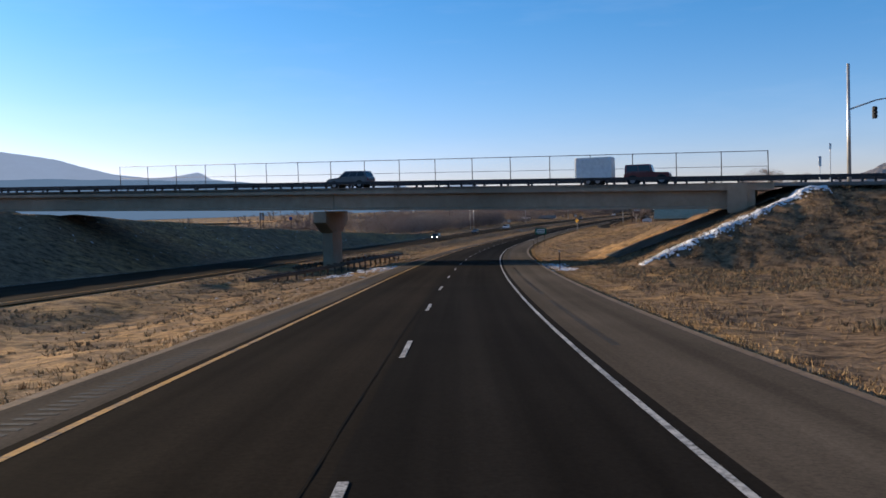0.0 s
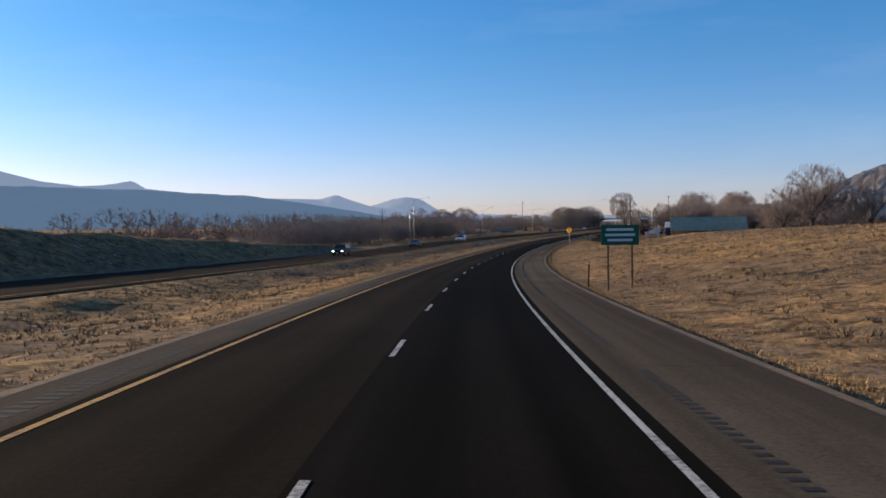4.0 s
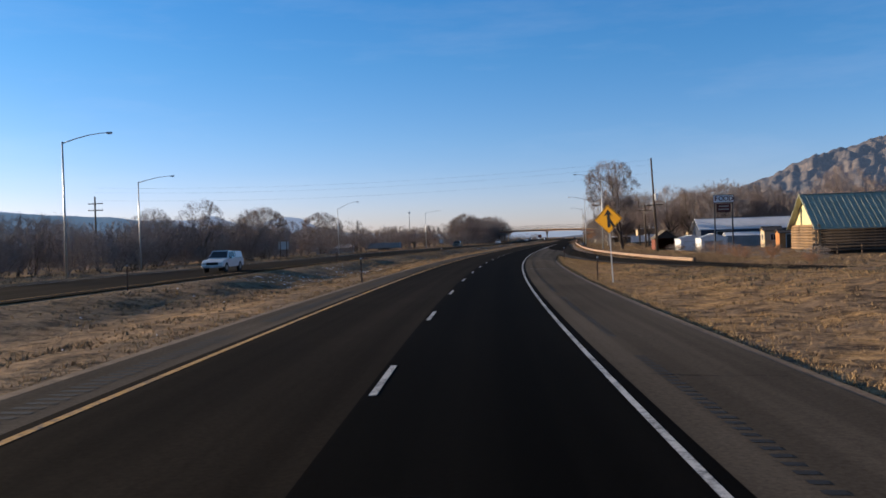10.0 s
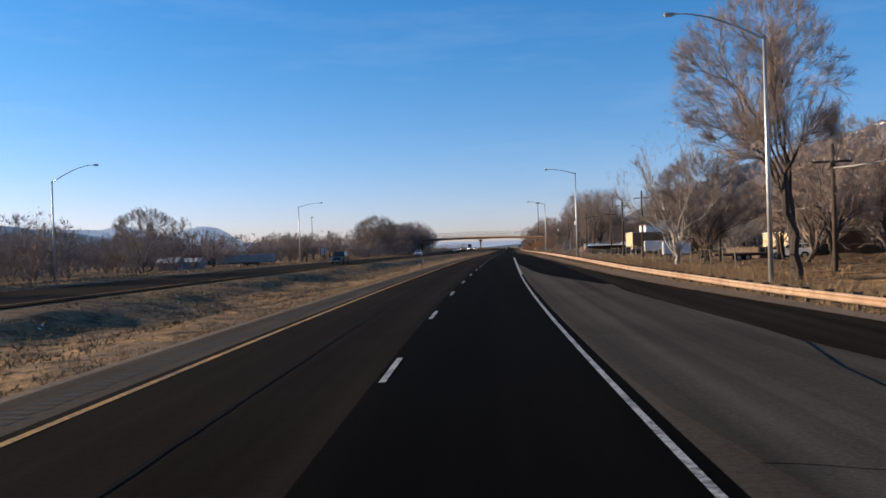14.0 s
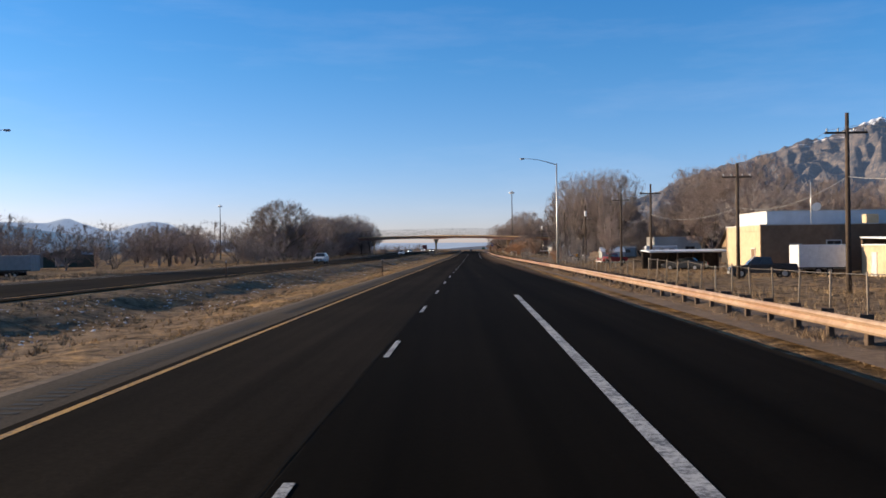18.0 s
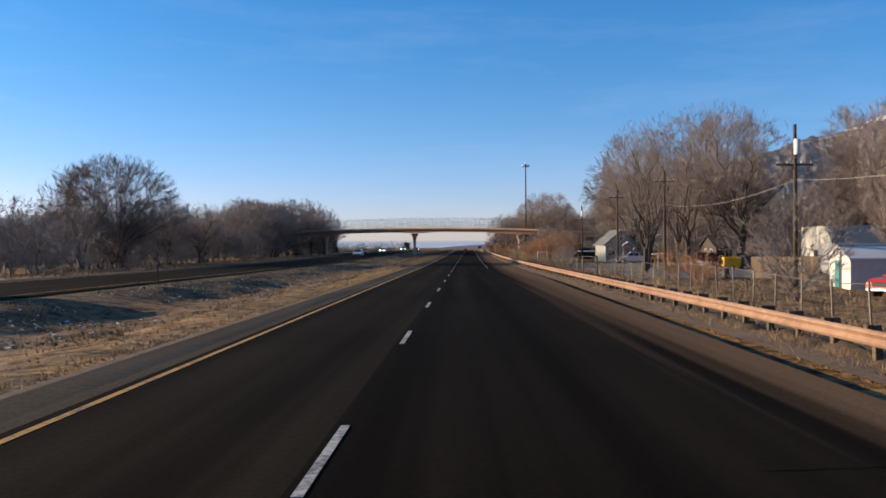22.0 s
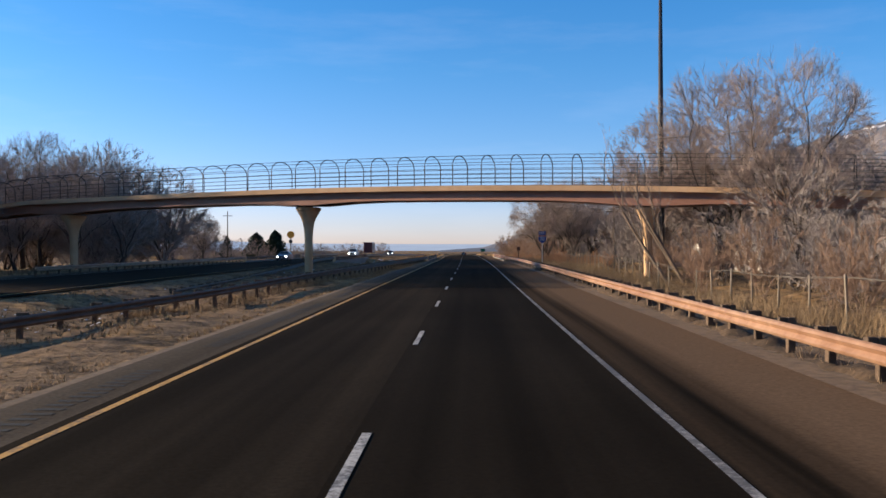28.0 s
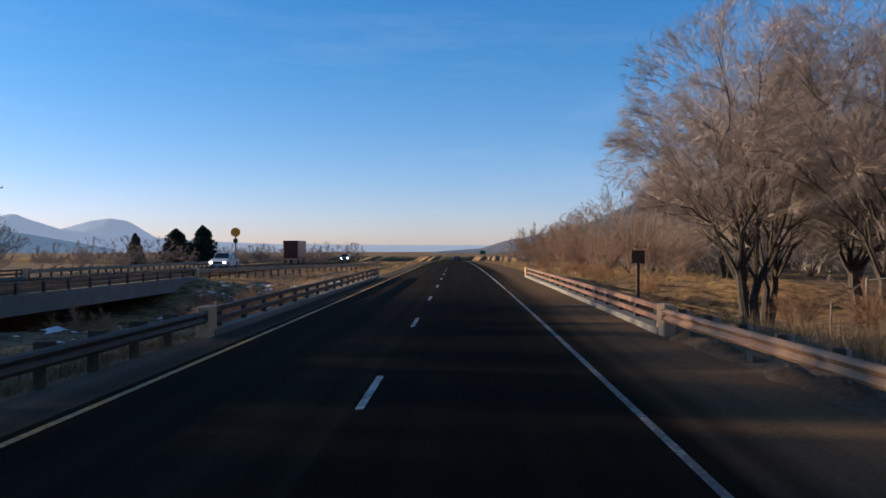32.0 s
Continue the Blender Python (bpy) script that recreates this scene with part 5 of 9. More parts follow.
def rock_mat():
    m, n, l, b = mat("mountain_rock_with_haze_glow", 0.95, 0.0, 0.1)
    strata = noise_node(n, l, 0.02, 8.0, 0.7, (0.30, 0.30, 2.8))
    scrub = noise_node(n, l, 0.03, 9.0, 0.82)
    big = noise_node(n, l, 0.004, 5.0, 0.6)
    rock = ramp(n, l, strata.outputs["Fac"], [(0.3, (0.04, 0.038, 0.038)), (0.5, (0.085, 0.07, 0.06)), (0.62, (0.15, 0.12, 0.095)), (0.74, (0.27, 0.215, 0.17))]).outputs["Color"]
    c = mix(n, l, ramp(n, l, scrub.outputs["Fac"], [(0.50, (0, 0, 0)), (0.57, (0.85, 0.85, 0.85))]).outputs["Color"], rock, (0.022, 0.027, 0.034))
    geo = n.new("ShaderNodeNewGeometry")
    sep = n.new("ShaderNodeSeparateXYZ")
    l.new(geo.outputs["Position"], sep.inputs[0])
    hgt = n.new("ShaderNodeMath")
    hgt.operation = "MULTIPLY_ADD"
    hgt.inputs[1].default_value, hgt.inputs[2].default_value = 0.0016, -0.58
    l.new(sep.outputs["Z"], hgt.inputs[0])
    ad = n.new("ShaderNodeMath")
    ad.operation = "ADD"
    l.new(hgt.outputs[0], ad.inputs[0])
    l.new(strata.outputs["Fac"], ad.inputs[1])
    snow = ramp(n, l, ad.outputs[0], [(0.62, (0, 0, 0)), (0.70, (0.9, 0.9, 0.9))])
    c = mix(n, l, snow.outputs["Color"], c, (0.72, 0.74, 0.78))
    l.new(c, b.inputs["Base Color"])
    # air haze before the rock, added as a faint blue glow
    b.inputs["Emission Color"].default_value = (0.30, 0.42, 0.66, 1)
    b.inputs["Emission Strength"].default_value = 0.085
    return m


# distance haze is put into these colours and their glow
M_FAR_HAZE_BLUE = far_mat("far_range_blue_haze_glow", (0.07, 0.085, 0.10), (0.32, 0.50, 0.76), 0.19)
M_FAR_HAZE_PALE = far_mat("far_range_pale_haze_glow", (0.16, 0.18, 0.20), (0.46, 0.56, 0.76), 0.29)
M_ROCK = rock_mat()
REF = at(270, 0, 0)


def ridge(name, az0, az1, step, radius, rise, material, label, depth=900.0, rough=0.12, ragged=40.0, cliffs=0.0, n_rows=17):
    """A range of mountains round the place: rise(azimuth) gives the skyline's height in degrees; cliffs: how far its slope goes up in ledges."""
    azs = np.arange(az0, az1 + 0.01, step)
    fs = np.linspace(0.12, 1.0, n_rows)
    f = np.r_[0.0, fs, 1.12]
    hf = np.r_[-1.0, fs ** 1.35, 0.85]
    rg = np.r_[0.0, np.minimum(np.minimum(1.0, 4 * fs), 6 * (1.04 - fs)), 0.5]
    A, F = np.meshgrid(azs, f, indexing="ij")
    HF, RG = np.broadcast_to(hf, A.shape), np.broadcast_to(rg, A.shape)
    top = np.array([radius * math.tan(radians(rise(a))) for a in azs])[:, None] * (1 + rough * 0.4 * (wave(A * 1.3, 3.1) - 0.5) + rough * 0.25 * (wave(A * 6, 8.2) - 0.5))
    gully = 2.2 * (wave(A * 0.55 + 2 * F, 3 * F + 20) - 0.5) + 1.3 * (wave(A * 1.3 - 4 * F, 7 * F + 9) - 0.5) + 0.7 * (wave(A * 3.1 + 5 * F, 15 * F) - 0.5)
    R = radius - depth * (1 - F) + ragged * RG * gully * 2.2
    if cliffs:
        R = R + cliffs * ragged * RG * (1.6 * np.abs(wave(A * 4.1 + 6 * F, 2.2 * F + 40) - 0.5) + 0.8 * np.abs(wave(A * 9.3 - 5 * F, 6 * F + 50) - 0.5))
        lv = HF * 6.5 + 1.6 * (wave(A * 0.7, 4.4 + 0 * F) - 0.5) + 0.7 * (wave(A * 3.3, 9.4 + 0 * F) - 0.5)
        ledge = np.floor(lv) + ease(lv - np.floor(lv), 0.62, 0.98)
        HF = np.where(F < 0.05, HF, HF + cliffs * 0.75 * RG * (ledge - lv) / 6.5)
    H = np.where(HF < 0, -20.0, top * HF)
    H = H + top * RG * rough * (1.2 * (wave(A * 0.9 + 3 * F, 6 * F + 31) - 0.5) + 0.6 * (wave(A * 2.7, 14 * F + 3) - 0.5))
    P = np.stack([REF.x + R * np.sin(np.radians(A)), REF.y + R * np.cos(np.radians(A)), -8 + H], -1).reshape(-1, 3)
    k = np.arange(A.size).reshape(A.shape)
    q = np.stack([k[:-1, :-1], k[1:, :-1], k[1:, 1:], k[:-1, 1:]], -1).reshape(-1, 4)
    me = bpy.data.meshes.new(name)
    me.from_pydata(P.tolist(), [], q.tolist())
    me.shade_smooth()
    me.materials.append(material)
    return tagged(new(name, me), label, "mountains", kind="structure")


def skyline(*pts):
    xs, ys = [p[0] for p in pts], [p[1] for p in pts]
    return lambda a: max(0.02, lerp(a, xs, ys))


ridge("backdrop_mesa", -75, 2, 0.35, 4000, skyline((-75, 2.2), (-26, 2.75), (-16, 2.45), (-9.4, 2.05), (-5.8, 1.55), (-2, 0.9), (2, 0.15)), M_FAR_HAZE_BLUE, "long flat-topped mesa far off in painted blue haze", 500, 0.05, 15)
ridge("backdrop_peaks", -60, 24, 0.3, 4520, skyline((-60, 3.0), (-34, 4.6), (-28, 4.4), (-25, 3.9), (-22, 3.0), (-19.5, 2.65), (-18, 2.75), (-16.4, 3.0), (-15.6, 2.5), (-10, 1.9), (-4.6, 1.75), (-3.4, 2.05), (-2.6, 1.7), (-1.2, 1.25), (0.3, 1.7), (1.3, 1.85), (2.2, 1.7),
      (3.6, 0.8), (6, 0.62), (10, 0.45), (16, 0.40), (24, 0.35)), M_FAR_HAZE_PALE, "peaks and a butte on the horizon in painted pale haze", 400, 0.03, 8)
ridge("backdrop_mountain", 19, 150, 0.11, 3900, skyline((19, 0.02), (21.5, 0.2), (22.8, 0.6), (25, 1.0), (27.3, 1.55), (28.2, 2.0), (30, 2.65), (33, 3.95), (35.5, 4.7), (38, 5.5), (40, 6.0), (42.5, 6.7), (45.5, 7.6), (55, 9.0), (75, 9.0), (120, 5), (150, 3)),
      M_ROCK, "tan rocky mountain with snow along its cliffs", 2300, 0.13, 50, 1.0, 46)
ridge("backdrop_south", 150, 290, 1.5, 4300, skyline((150, 3), (200, 2.5), (290, 2.4)), M_FAR_HAZE_BLUE, "low range behind the valley in painted blue haze", 500, 0.1, 15)

# ---- bare winter trees ----
M_BARK = surface("grey_brown_bark", (0.036, 0.028, 0.024), (0.085, 0.067, 0.056), 7, 0.95, vary=0.15, relief=0.5)
M_TWIG = surface("pale_twigs", (0.215, 0.166, 0.142), (0.345, 0.275, 0.24), 2, 0.95, vary=0.18, relief=0)
M_TWIG_GREY = surface("grey_twigs", (0.185, 0.158, 0.146), (0.30, 0.262, 0.245), 2, 0.95, vary=0.18, relief=0)
M_TWIG_PALE = surface("whitish_twigs", (0.24, 0.205, 0.18), (0.37, 0.325, 0.29), 2, 0.95, vary=0.1, relief=0)
M_TWIG_BROWN = surface("brown_brush_twigs", (0.21, 0.135, 0.095), (0.33, 0.225, 0.165), 2, 0.95, vary=0.18, relief=0)
M_TWIG_RED = surface("red_brown_twigs", (0.25, 0.135, 0.075), (0.39, 0.225, 0.135), 2, 0.95, vary=0.15, relief=0)
M_BARK_TAN = surface("tan_bark", (0.13, 0.095, 0.07), (0.27, 0.205, 0.155), 3, 0.9, relief=0.3)
M_BARK_PALE = surface("whitish_bark", (0.26, 0.22, 0.19), (0.48, 0.43, 0.38), 2.5, 0.9, relief=0.2)
M_NEEDLES = surface("dark_pine_needles", (0.008, 0.016, 0.009), (0.03, 0.05, 0.028), 3, 0.9, relief=0)


def grow(seed, height, spread, stems, levels, kids, droop, stiff, twig_r, first=0.2, gnarl=0.12, ratio=0.68, girth=0.027):
    """Branch segments of a bare tree: (start, end, radius, radius, level)."""
    rng = random.Random(seed)
    out = []

    def rand_dir(d, ang):
        axis = Vector((rng.uniform(-1, 1), rng.uniform(-1, 1), rng.uniform(-1, 1)))
        axis = axis.cross(d)
        if axis.length < 1e-3:
            axis = Vector((1, 0, 0))
        return Matrix.Rotation(ang, 3, axis.normalized()) @ d

    def branch(p, d, length, r, lev):
        n = 4 if lev < 2 else 3 if lev < levels - 1 else 2
        seg = length / n
        pts = [p.copy()]
        for i in range(n):
            d = (rand_dir(d, rng.gauss(0, gnarl * (1.0 + 0.3 * lev))) + Vector((0, 0, stiff if lev < 2 else -droop * lev * 0.25))).normalized()
            p = p + d * seg
            r1 = max(twig_r * 0.5, r * (1 - 0.42 / n))
            out.append((pts[-1], p.copy(), r, r1, lev))
            pts.append(p.copy())
            r = r1
            if lev < levels and (lev > 0 or (i + 1) / n > first):
                k = kids[min(lev, len(kids) - 1)]
                k = int(k) + (rng.random() < k - int(k))
                for _ in range(k):
                    c = rand_dir(d, rng.uniform(0.35, 0.95) * spread)
                    branch(p - d * seg * rng.random() * 0.7, c, length * ratio * rng.uniform(0.65, 1.15), max(twig_r, r * rng.uniform(0.4, 0.62)), lev + 1)

    for k in range(stems):
        if stems == 1:
            d, q_ = Vector((rng.uniform(-0.06, 0.06), rng.uniform(-0.06, 0.06), 1)), Vector((0, 0, -0.3))
        else:
            a, t = 2 * math.pi * k / stems + rng.uniform(-0.4, 0.4), rng.uniform(0.1, 0.55) * spread
            d, q_ = Vector((math.cos(a) * math.sin(t), math.sin(a) * math.sin(t), math.cos(t))), Vector((rng.uniform(-0.3, 0.3), rng.uniform(-0.3, 0.3), -0.3))
        branch(q_, d.normalized(), height * (0.5 if stems == 1 else 0.55), height * girth / (1 if stems == 1 else 1.6), 0)
    top = max(s[1].z for s in out)
    k = height / top
    return [(a * k, b * k, r0, r1, lev) for a, b, r0, r1, lev in out]


def segs_mesh(name, segs, material, sides):
    verts, faces = [], []
    for a, b, r0, r1, lev in segs:
        d = (b - a).normalized()
        x = d.cross(Vector((0.3, 0.2, 1) if abs(d.z) < 0.9 else (1, 0, 0.1))).normalized()
        y = d.cross(x)
        n = sides(lev)
        base = len(verts)
        if n < 3:       # a twig: one narrow blade
            t = (base * 0.37) % math.pi
            w = math.cos(t) * x + math.sin(t) * y
            verts += [a - w * r0 * 1.3, a + w * r0 * 1.3, b + (b - a) * 0.25]
            faces.append((base, base + 1, base + 2))
            continue
        for p, r in ((a, r0), (b, r1)):
            for k in range(n):
                t = 2 * math.pi * k / n
                verts.append(p + r * (math.cos(t) * x + math.sin(t) * y))
        for k in range(n):
            faces.append((base + k, base + (k + 1) % n, base + n + (k + 1) % n, base + n + k))
    me = bpy.data.meshes.new(name)
    me.from_pydata(verts, [], faces)
    me.materials.append(material)
    return me


def dome(seed, height, radius, fork, limbs, subs, sprays, twigs, twig_len, twig_r, open_angle=55.0, droop=0.0, low=0.16, wild=0.5, shell=0, trunks=1, arch=0.16, crook=0.03, stout=1.0):
    """Branch segments of a tree whose limbs arch outwards and whose fine twigs fill a rounded, lumpy crown."""
    rng = random.Random(seed)
    out = []
    zc = height * (low + 1) / 2
    rz = height * (1 - low) / 2

    def inside(p, k=1.0):
        a = math.atan2(p.y, p.x)
        lump = k * (1 + 0.10 * math.sin(a * 3 + seed) + 0.07 * math.sin(a * 5 + 2 * seed + p.z * 0.7) + 0.05 * math.sin(p.z * 1.3 + 3 * seed))
        rr = (p.x ** 2 + p.y ** 2) / (radius * lump) ** 2
        if p.z > zc:
            return rr + ((p.z - zc) / (rz * min(lump, 1.06))) ** 2 <= 1
        return rr + (0.55 * (zc - p.z) / rz) ** 2 <= 1 and p.z > max(0.05, low * height * 0.8)

    def jitter(d, k):
        return (d + Vector((rng.gauss(0, k), rng.gauss(0, k), rng.gauss(0, k)))).normalized()

    def bough(p0, p1, lift, r0, r1, n, lev, wob):
        """A bent branch from p0 to p1."""
        ln = (p1 - p0).length
        c = p0.lerp(p1, 0.42) + Vector((0, 0, lift * ln))
        drift, pts = Vector((0, 0, 0)), [p0.copy()]
        for i in range(1, n + 1):
            u = i / n
            drift = drift * 0.7 + Vector((rng.gauss(0, wob), rng.gauss(0, wob), rng.gauss(0, wob * 0.7))) * ln
            q = p0 * (1 - u) ** 2 + c * 2 * u * (1 - u) + p1 * u * u + drift
            out.append((pts[-1], q, r0 + (r1 - r0) * ((i - 1) / n) ** 0.8, r0 + (r1 - r0) * u ** 0.8, lev))
            pts.append(q)
        return pts

    def along(pts, u):
        x = min(u, 0.999) * (len(pts) - 1)
        return pts[int(x)].lerp(pts[int(x) + 1], x % 1), (pts[int(x) + 1] - pts[int(x)]).normalized()

    def spray(q, d):
        vd = jitter(d + Vector((0, 0, 0.15 - droop * 2)), 0.42)
        ln = height * rng.uniform(0.035, 0.085)
        if not inside(q + vd * ln):
            ln *= 0.45
        m, e = q + vd * ln * 0.5, q + (vd + Vector((0, 0, -droop * 1.5))).normalized() * ln
        out.append((q, m, twig_r * 1.5, twig_r, 3))
        out.append((m, e, twig_r * 1.2, twig_r, 3))
        for _ in range(twigs):
            s0 = q.lerp(e, rng.uniform(0.1, 1.0))
            td = jitter(vd + Vector((0, 0, 0.08 - droop * 4)), 0.38)
            s1 = s0 + td * twig_len * rng.uniform(0.35, 1.1)
            if inside(s1, 1.05):
                out.append((s0, s1, twig_r, twig_r, 4))

    rt = height * 0.021 / math.sqrt(trunks) * stout
    boles = []
    for k in range(trunks):
        a = 2 * math.pi * (k + rng.random() * 0.5) / trunks
        foot = Vector((math.cos(a), math.sin(a), 0)) * (0.08 if trunks > 1 else 0.0) + Vector((0, 0, -0.3))
        head = Vector((math.cos(a) * height * 0.05 * (trunks > 1) + rng.gauss(0, crook) * height, math.sin(a) * height * 0.05 * (trunks > 1) + rng.gauss(0, crook) * height, max(0.02, fork) * height))
        boles.append(bough(foot, head, 0.0, rt * 1.2, rt * 0.85, 6, 0, crook * 0.5))
    hub = Vector((0, 0, height * max(0.1, fork * 0.8)))
    for i in range(limbs):
        az = i * 2.39996 + rng.uniform(-0.4, 0.4)
        th = radians(open_angle) * math.sqrt((i + 0.3) / limbs)
        d = Vector((math.sin(th) * math.cos(az), math.sin(th) * math.sin(az), math.cos(th)))
        k = height * 0.1
        while inside(hub + d * (k + height * 0.02)) or (hub + d * k).z < low * height * 1.15:
            k += height * 0.02
            if k > height:
                break
        end = hub + d * k * rng.uniform(0.78, 0.95)
        st, _ = along(boles[i % trunks], rng.uniform(0.72, 1.0) if fork > 0.05 else 0.9)
        pts = bough(st, end, arch * (0.5 + th), rt * rng.uniform(0.34, 0.56), 0.02, 9, 0 if i < 3 else 1, 0.02 + crook * 0.12)
        for j in range(subs):
            u = 0.18 + 0.80 * (j + rng.random()) / subs
            q, tan = along(pts, u)
            side = jitter(Vector((0, 0, 0)) + q - hub * 0.7, 0.1) if (q - hub).length > 0.5 else d
            sd = jitter(tan * 0.65 + side * 0.35 + Vector((0, 0, 0.15 - droop)), wild)
            ln = height * rng.uniform(0.12, 0.27) * (1.15 - 0.45 * u)
            while ln > height * 0.04 and not inside(q + sd * ln, 0.96):
                ln *= 0.8
            p2 = bough(q, q + sd * ln, 0.06 - droop * 0.6, rt * 0.14 * (1.15 - 0.6 * u), 0.010, 4, 2, 0.045)
            for k in range(sprays):
                spray(*along(p2, 0.15 + 0.85 * (k + rng.random()) / sprays))
        for k in range(sprays // 2):
            spray(*along(pts, rng.uniform(0.5, 1.0)))
    # the outermost fine growth that rounds the crown off
    for i in range(shell):
        az, cz = rng.uniform(0, 2 * math.pi), rng.uniform(-0.15, 1.0)
        hr = math.sqrt(max(0.0, 1 - cz * cz))
        d = Vector((hr * math.cos(az), hr * math.sin(az), cz))
        c = Vector((0, 0, zc * 0.9))
        lo, hi = 0.0, height
        for _ in range(7):
            m = (lo + hi) / 2
            lo, hi = (m, hi) if inside(c + d * m) else (lo, m)
        spray(c + d * lo * rng.uniform(0.72, 0.97), d)
    return out


def tree_kind(seed, split, bark, twig, domed=True, **kw):
    segs = dome(seed, **kw) if domed else grow(seed, **kw)
    trunk = segs_mesh("trunk", [s for s in segs if s[4] <= split], bark, lambda l: (7, 5, 4, 4)[min(l, 3)])
    crown = segs_mesh("crown", [s for s in segs if s[4] > split], twig, lambda l: 3 if l <= 2 else 2)
    return trunk, crown, kw["height"]


KINDS = {
    "cottonwood": tree_kind(3, 2, M_BARK, M_TWIG, height=17, radius=6.2, fork=0.2, limbs=9, subs=12, sprays=10, twigs=16, twig_len=1.0, twig_r=0.0072, open_angle=58, low=0.2, shell=520, arch=0.22),
    "cottonwood_b": tree_kind(14, 2, M_BARK, M_TWIG, height=17, radius=5.6, fork=0.22, limbs=8, subs=12, sprays=10, twigs=16, twig_len=1.0, twig_r=0.0072, open_angle=52, low=0.26, shell=520, trunks=2),
    "tall_cottonwood": tree_kind(19, 2, M_BARK, M_TWIG, height=17, radius=5.6, fork=0.36, limbs=8, subs=14, sprays=12, twigs=20, twig_len=0.9, twig_r=0.0060, open_angle=58, low=0.42, shell=700, trunks=2, arch=0.3, crook=0.045),
    "near_cottonwood": tree_kind(5, 2, M_BARK, M_TWIG, height=17, radius=6.8, fork=0.22, limbs=11, subs=18, sprays=13, twigs=18, twig_len=0.72, twig_r=0.0042, open_angle=60, low=0.18, droop=0.06, shell=1200, trunks=2, arch=0.32, crook=0.03, stout=0.85),
    "big_cottonwood": tree_kind(27, 2, M_BARK, M_TWIG, height=25, radius=9.2, fork=0.2, limbs=12, subs=19, sprays=14, twigs=16, twig_len=0.8, twig_r=0.0060, open_angle=60, low=0.2, shell=1300, trunks=2, arch=0.28, crook=0.03, stout=0.72),
    "fan_tree": tree_kind(8, 1, M_BARK, M_TWIG, height=15, radius=7.4, fork=0.05, limbs=17, subs=10, sprays=9, twigs=16, twig_len=1.0, twig_r=0.0095, open_angle=66, low=0.1, wild=0.24, shell=1100, trunks=3, arch=0.10),
    "willow": tree_kind(22, 1, M_BARK, M_TWIG, height=16, radius=7.0, fork=0.22, limbs=9, subs=9, sprays=9, twigs=11, twig_len=0.95, twig_r=0.0125, open_angle=68, droop=0.10, low=0.12, shell=300, arch=0.3),
    "old_tree": tree_kind(31, 2, M_BARK, M_TWIG, False, height=11, spread=1.15, stems=1, levels=4, kids=(1.6, 1.8, 2.0, 3.6), droop=0.02, stiff=0.0, twig_r=0.022, first=0.25, gnarl=0.3, ratio=0.72),
    "pale_tree": tree_kind(45, 2, M_BARK_PALE, M_TWIG_PALE, height=13, radius=5.6, fork=0.10, limbs=13, subs=10, sprays=8, twigs=11, twig_len=0.6, twig_r=0.0040, open_angle=50, low=0.14, wild=0.24, shell=160, trunks=2, arch=0.14),
    "leaning_tree": tree_kind(91, 1, M_BARK_TAN, M_TWIG, False, height=12, spread=0.5, stems=2, levels=4, kids=(0.8, 1.0, 1.6, 2.0), droop=0.02, stiff=0.02, twig_r=0.007, first=0.3, gnarl=0.07, ratio=0.6, girth=0.015),
    "bush_tree": tree_kind(64, 0, M_BARK, M_TWIG_GREY, height=12, radius=6.0, fork=0.05, limbs=10, subs=7, sprays=6, twigs=11, twig_len=0.95, twig_r=0.0145, open_angle=74, low=0.04, shell=210, trunks=2),
    "bush_tree_b": tree_kind(67, 0, M_BARK, M_TWIG, height=12, radius=5.0, fork=0.12, limbs=9, subs=7, sprays=6, twigs=11, twig_len=0.95, twig_r=0.0145, open_angle=62, low=0.12, shell=210, arch=0.22),
    "far_tree": tree_kind(70, 0, M_BARK, M_TWIG_GREY, height=12, radius=6.4, fork=0.05, limbs=8, subs=5, sprays=4, twigs=7, twig_len=1.3, twig_r=0.03, open_angle=72, low=0.05, shell=80),
    "thicket": tree_kind(53, 0, M_BARK, M_TWIG_GREY, height=8, radius=5.0, fork=0.03, limbs=11, subs=6, sprays=5, twigs=10, twig_len=0.8, twig_r=0.0115, open_angle=80, low=0.0, shell=240, trunks=3, arch=0.05),
    "thicket_b": tree_kind(57, 0, M_BARK, M_TWIG_GREY, height=9, radius=4.6, fork=0.03, limbs=10, subs=6, sprays=5, twigs=10, twig_len=0.8, twig_r=0.0115, open_angle=74, low=0.02, shell=240, trunks=3, arch=0.05),
    "slender_tree": tree_kind(77, 2, M_BARK, M_TWIG, height=14, radius=3.6, fork=0.2, limbs=6, subs=9, sprays=7, twigs=8, twig_len=0.42, twig_r=0.005, open_angle=30, low=0.24, wild=0.42, shell=60, arch=0.05),
    "sapling": tree_kind(83, 1, M_BARK, M_TWIG, height=7, radius=2.2, fork=0.02, limbs=7, subs=6, sprays=5, twigs=7, twig_len=0.3, twig_r=0.0042, open_angle=36, low=0.0, wild=0.35, shell=30, trunks=3, arch=0.02),
    "red_shrub": tree_kind(61, 0, M_TWIG_RED, M_TWIG_RED, height=4, radius=1.9, fork=0.02, limbs=16, subs=6, sprays=6, twigs=8, twig_len=0.4, twig_r=0.0042, open_angle=50, low=-0.1, wild=0.24, trunks=3, arch=0.02, stout=0.45),
    "brush": tree_kind(38, 0, M_TWIG_BROWN, M_TWIG_BROWN, height=6, radius=2.6, fork=0.02, limbs=13, subs=8, sprays=7, twigs=10, twig_len=0.42, twig_r=0.0050, open_angle=46, low=-0.05, wild=0.28, trunks=3, arch=0.03, stout=0.5),
}
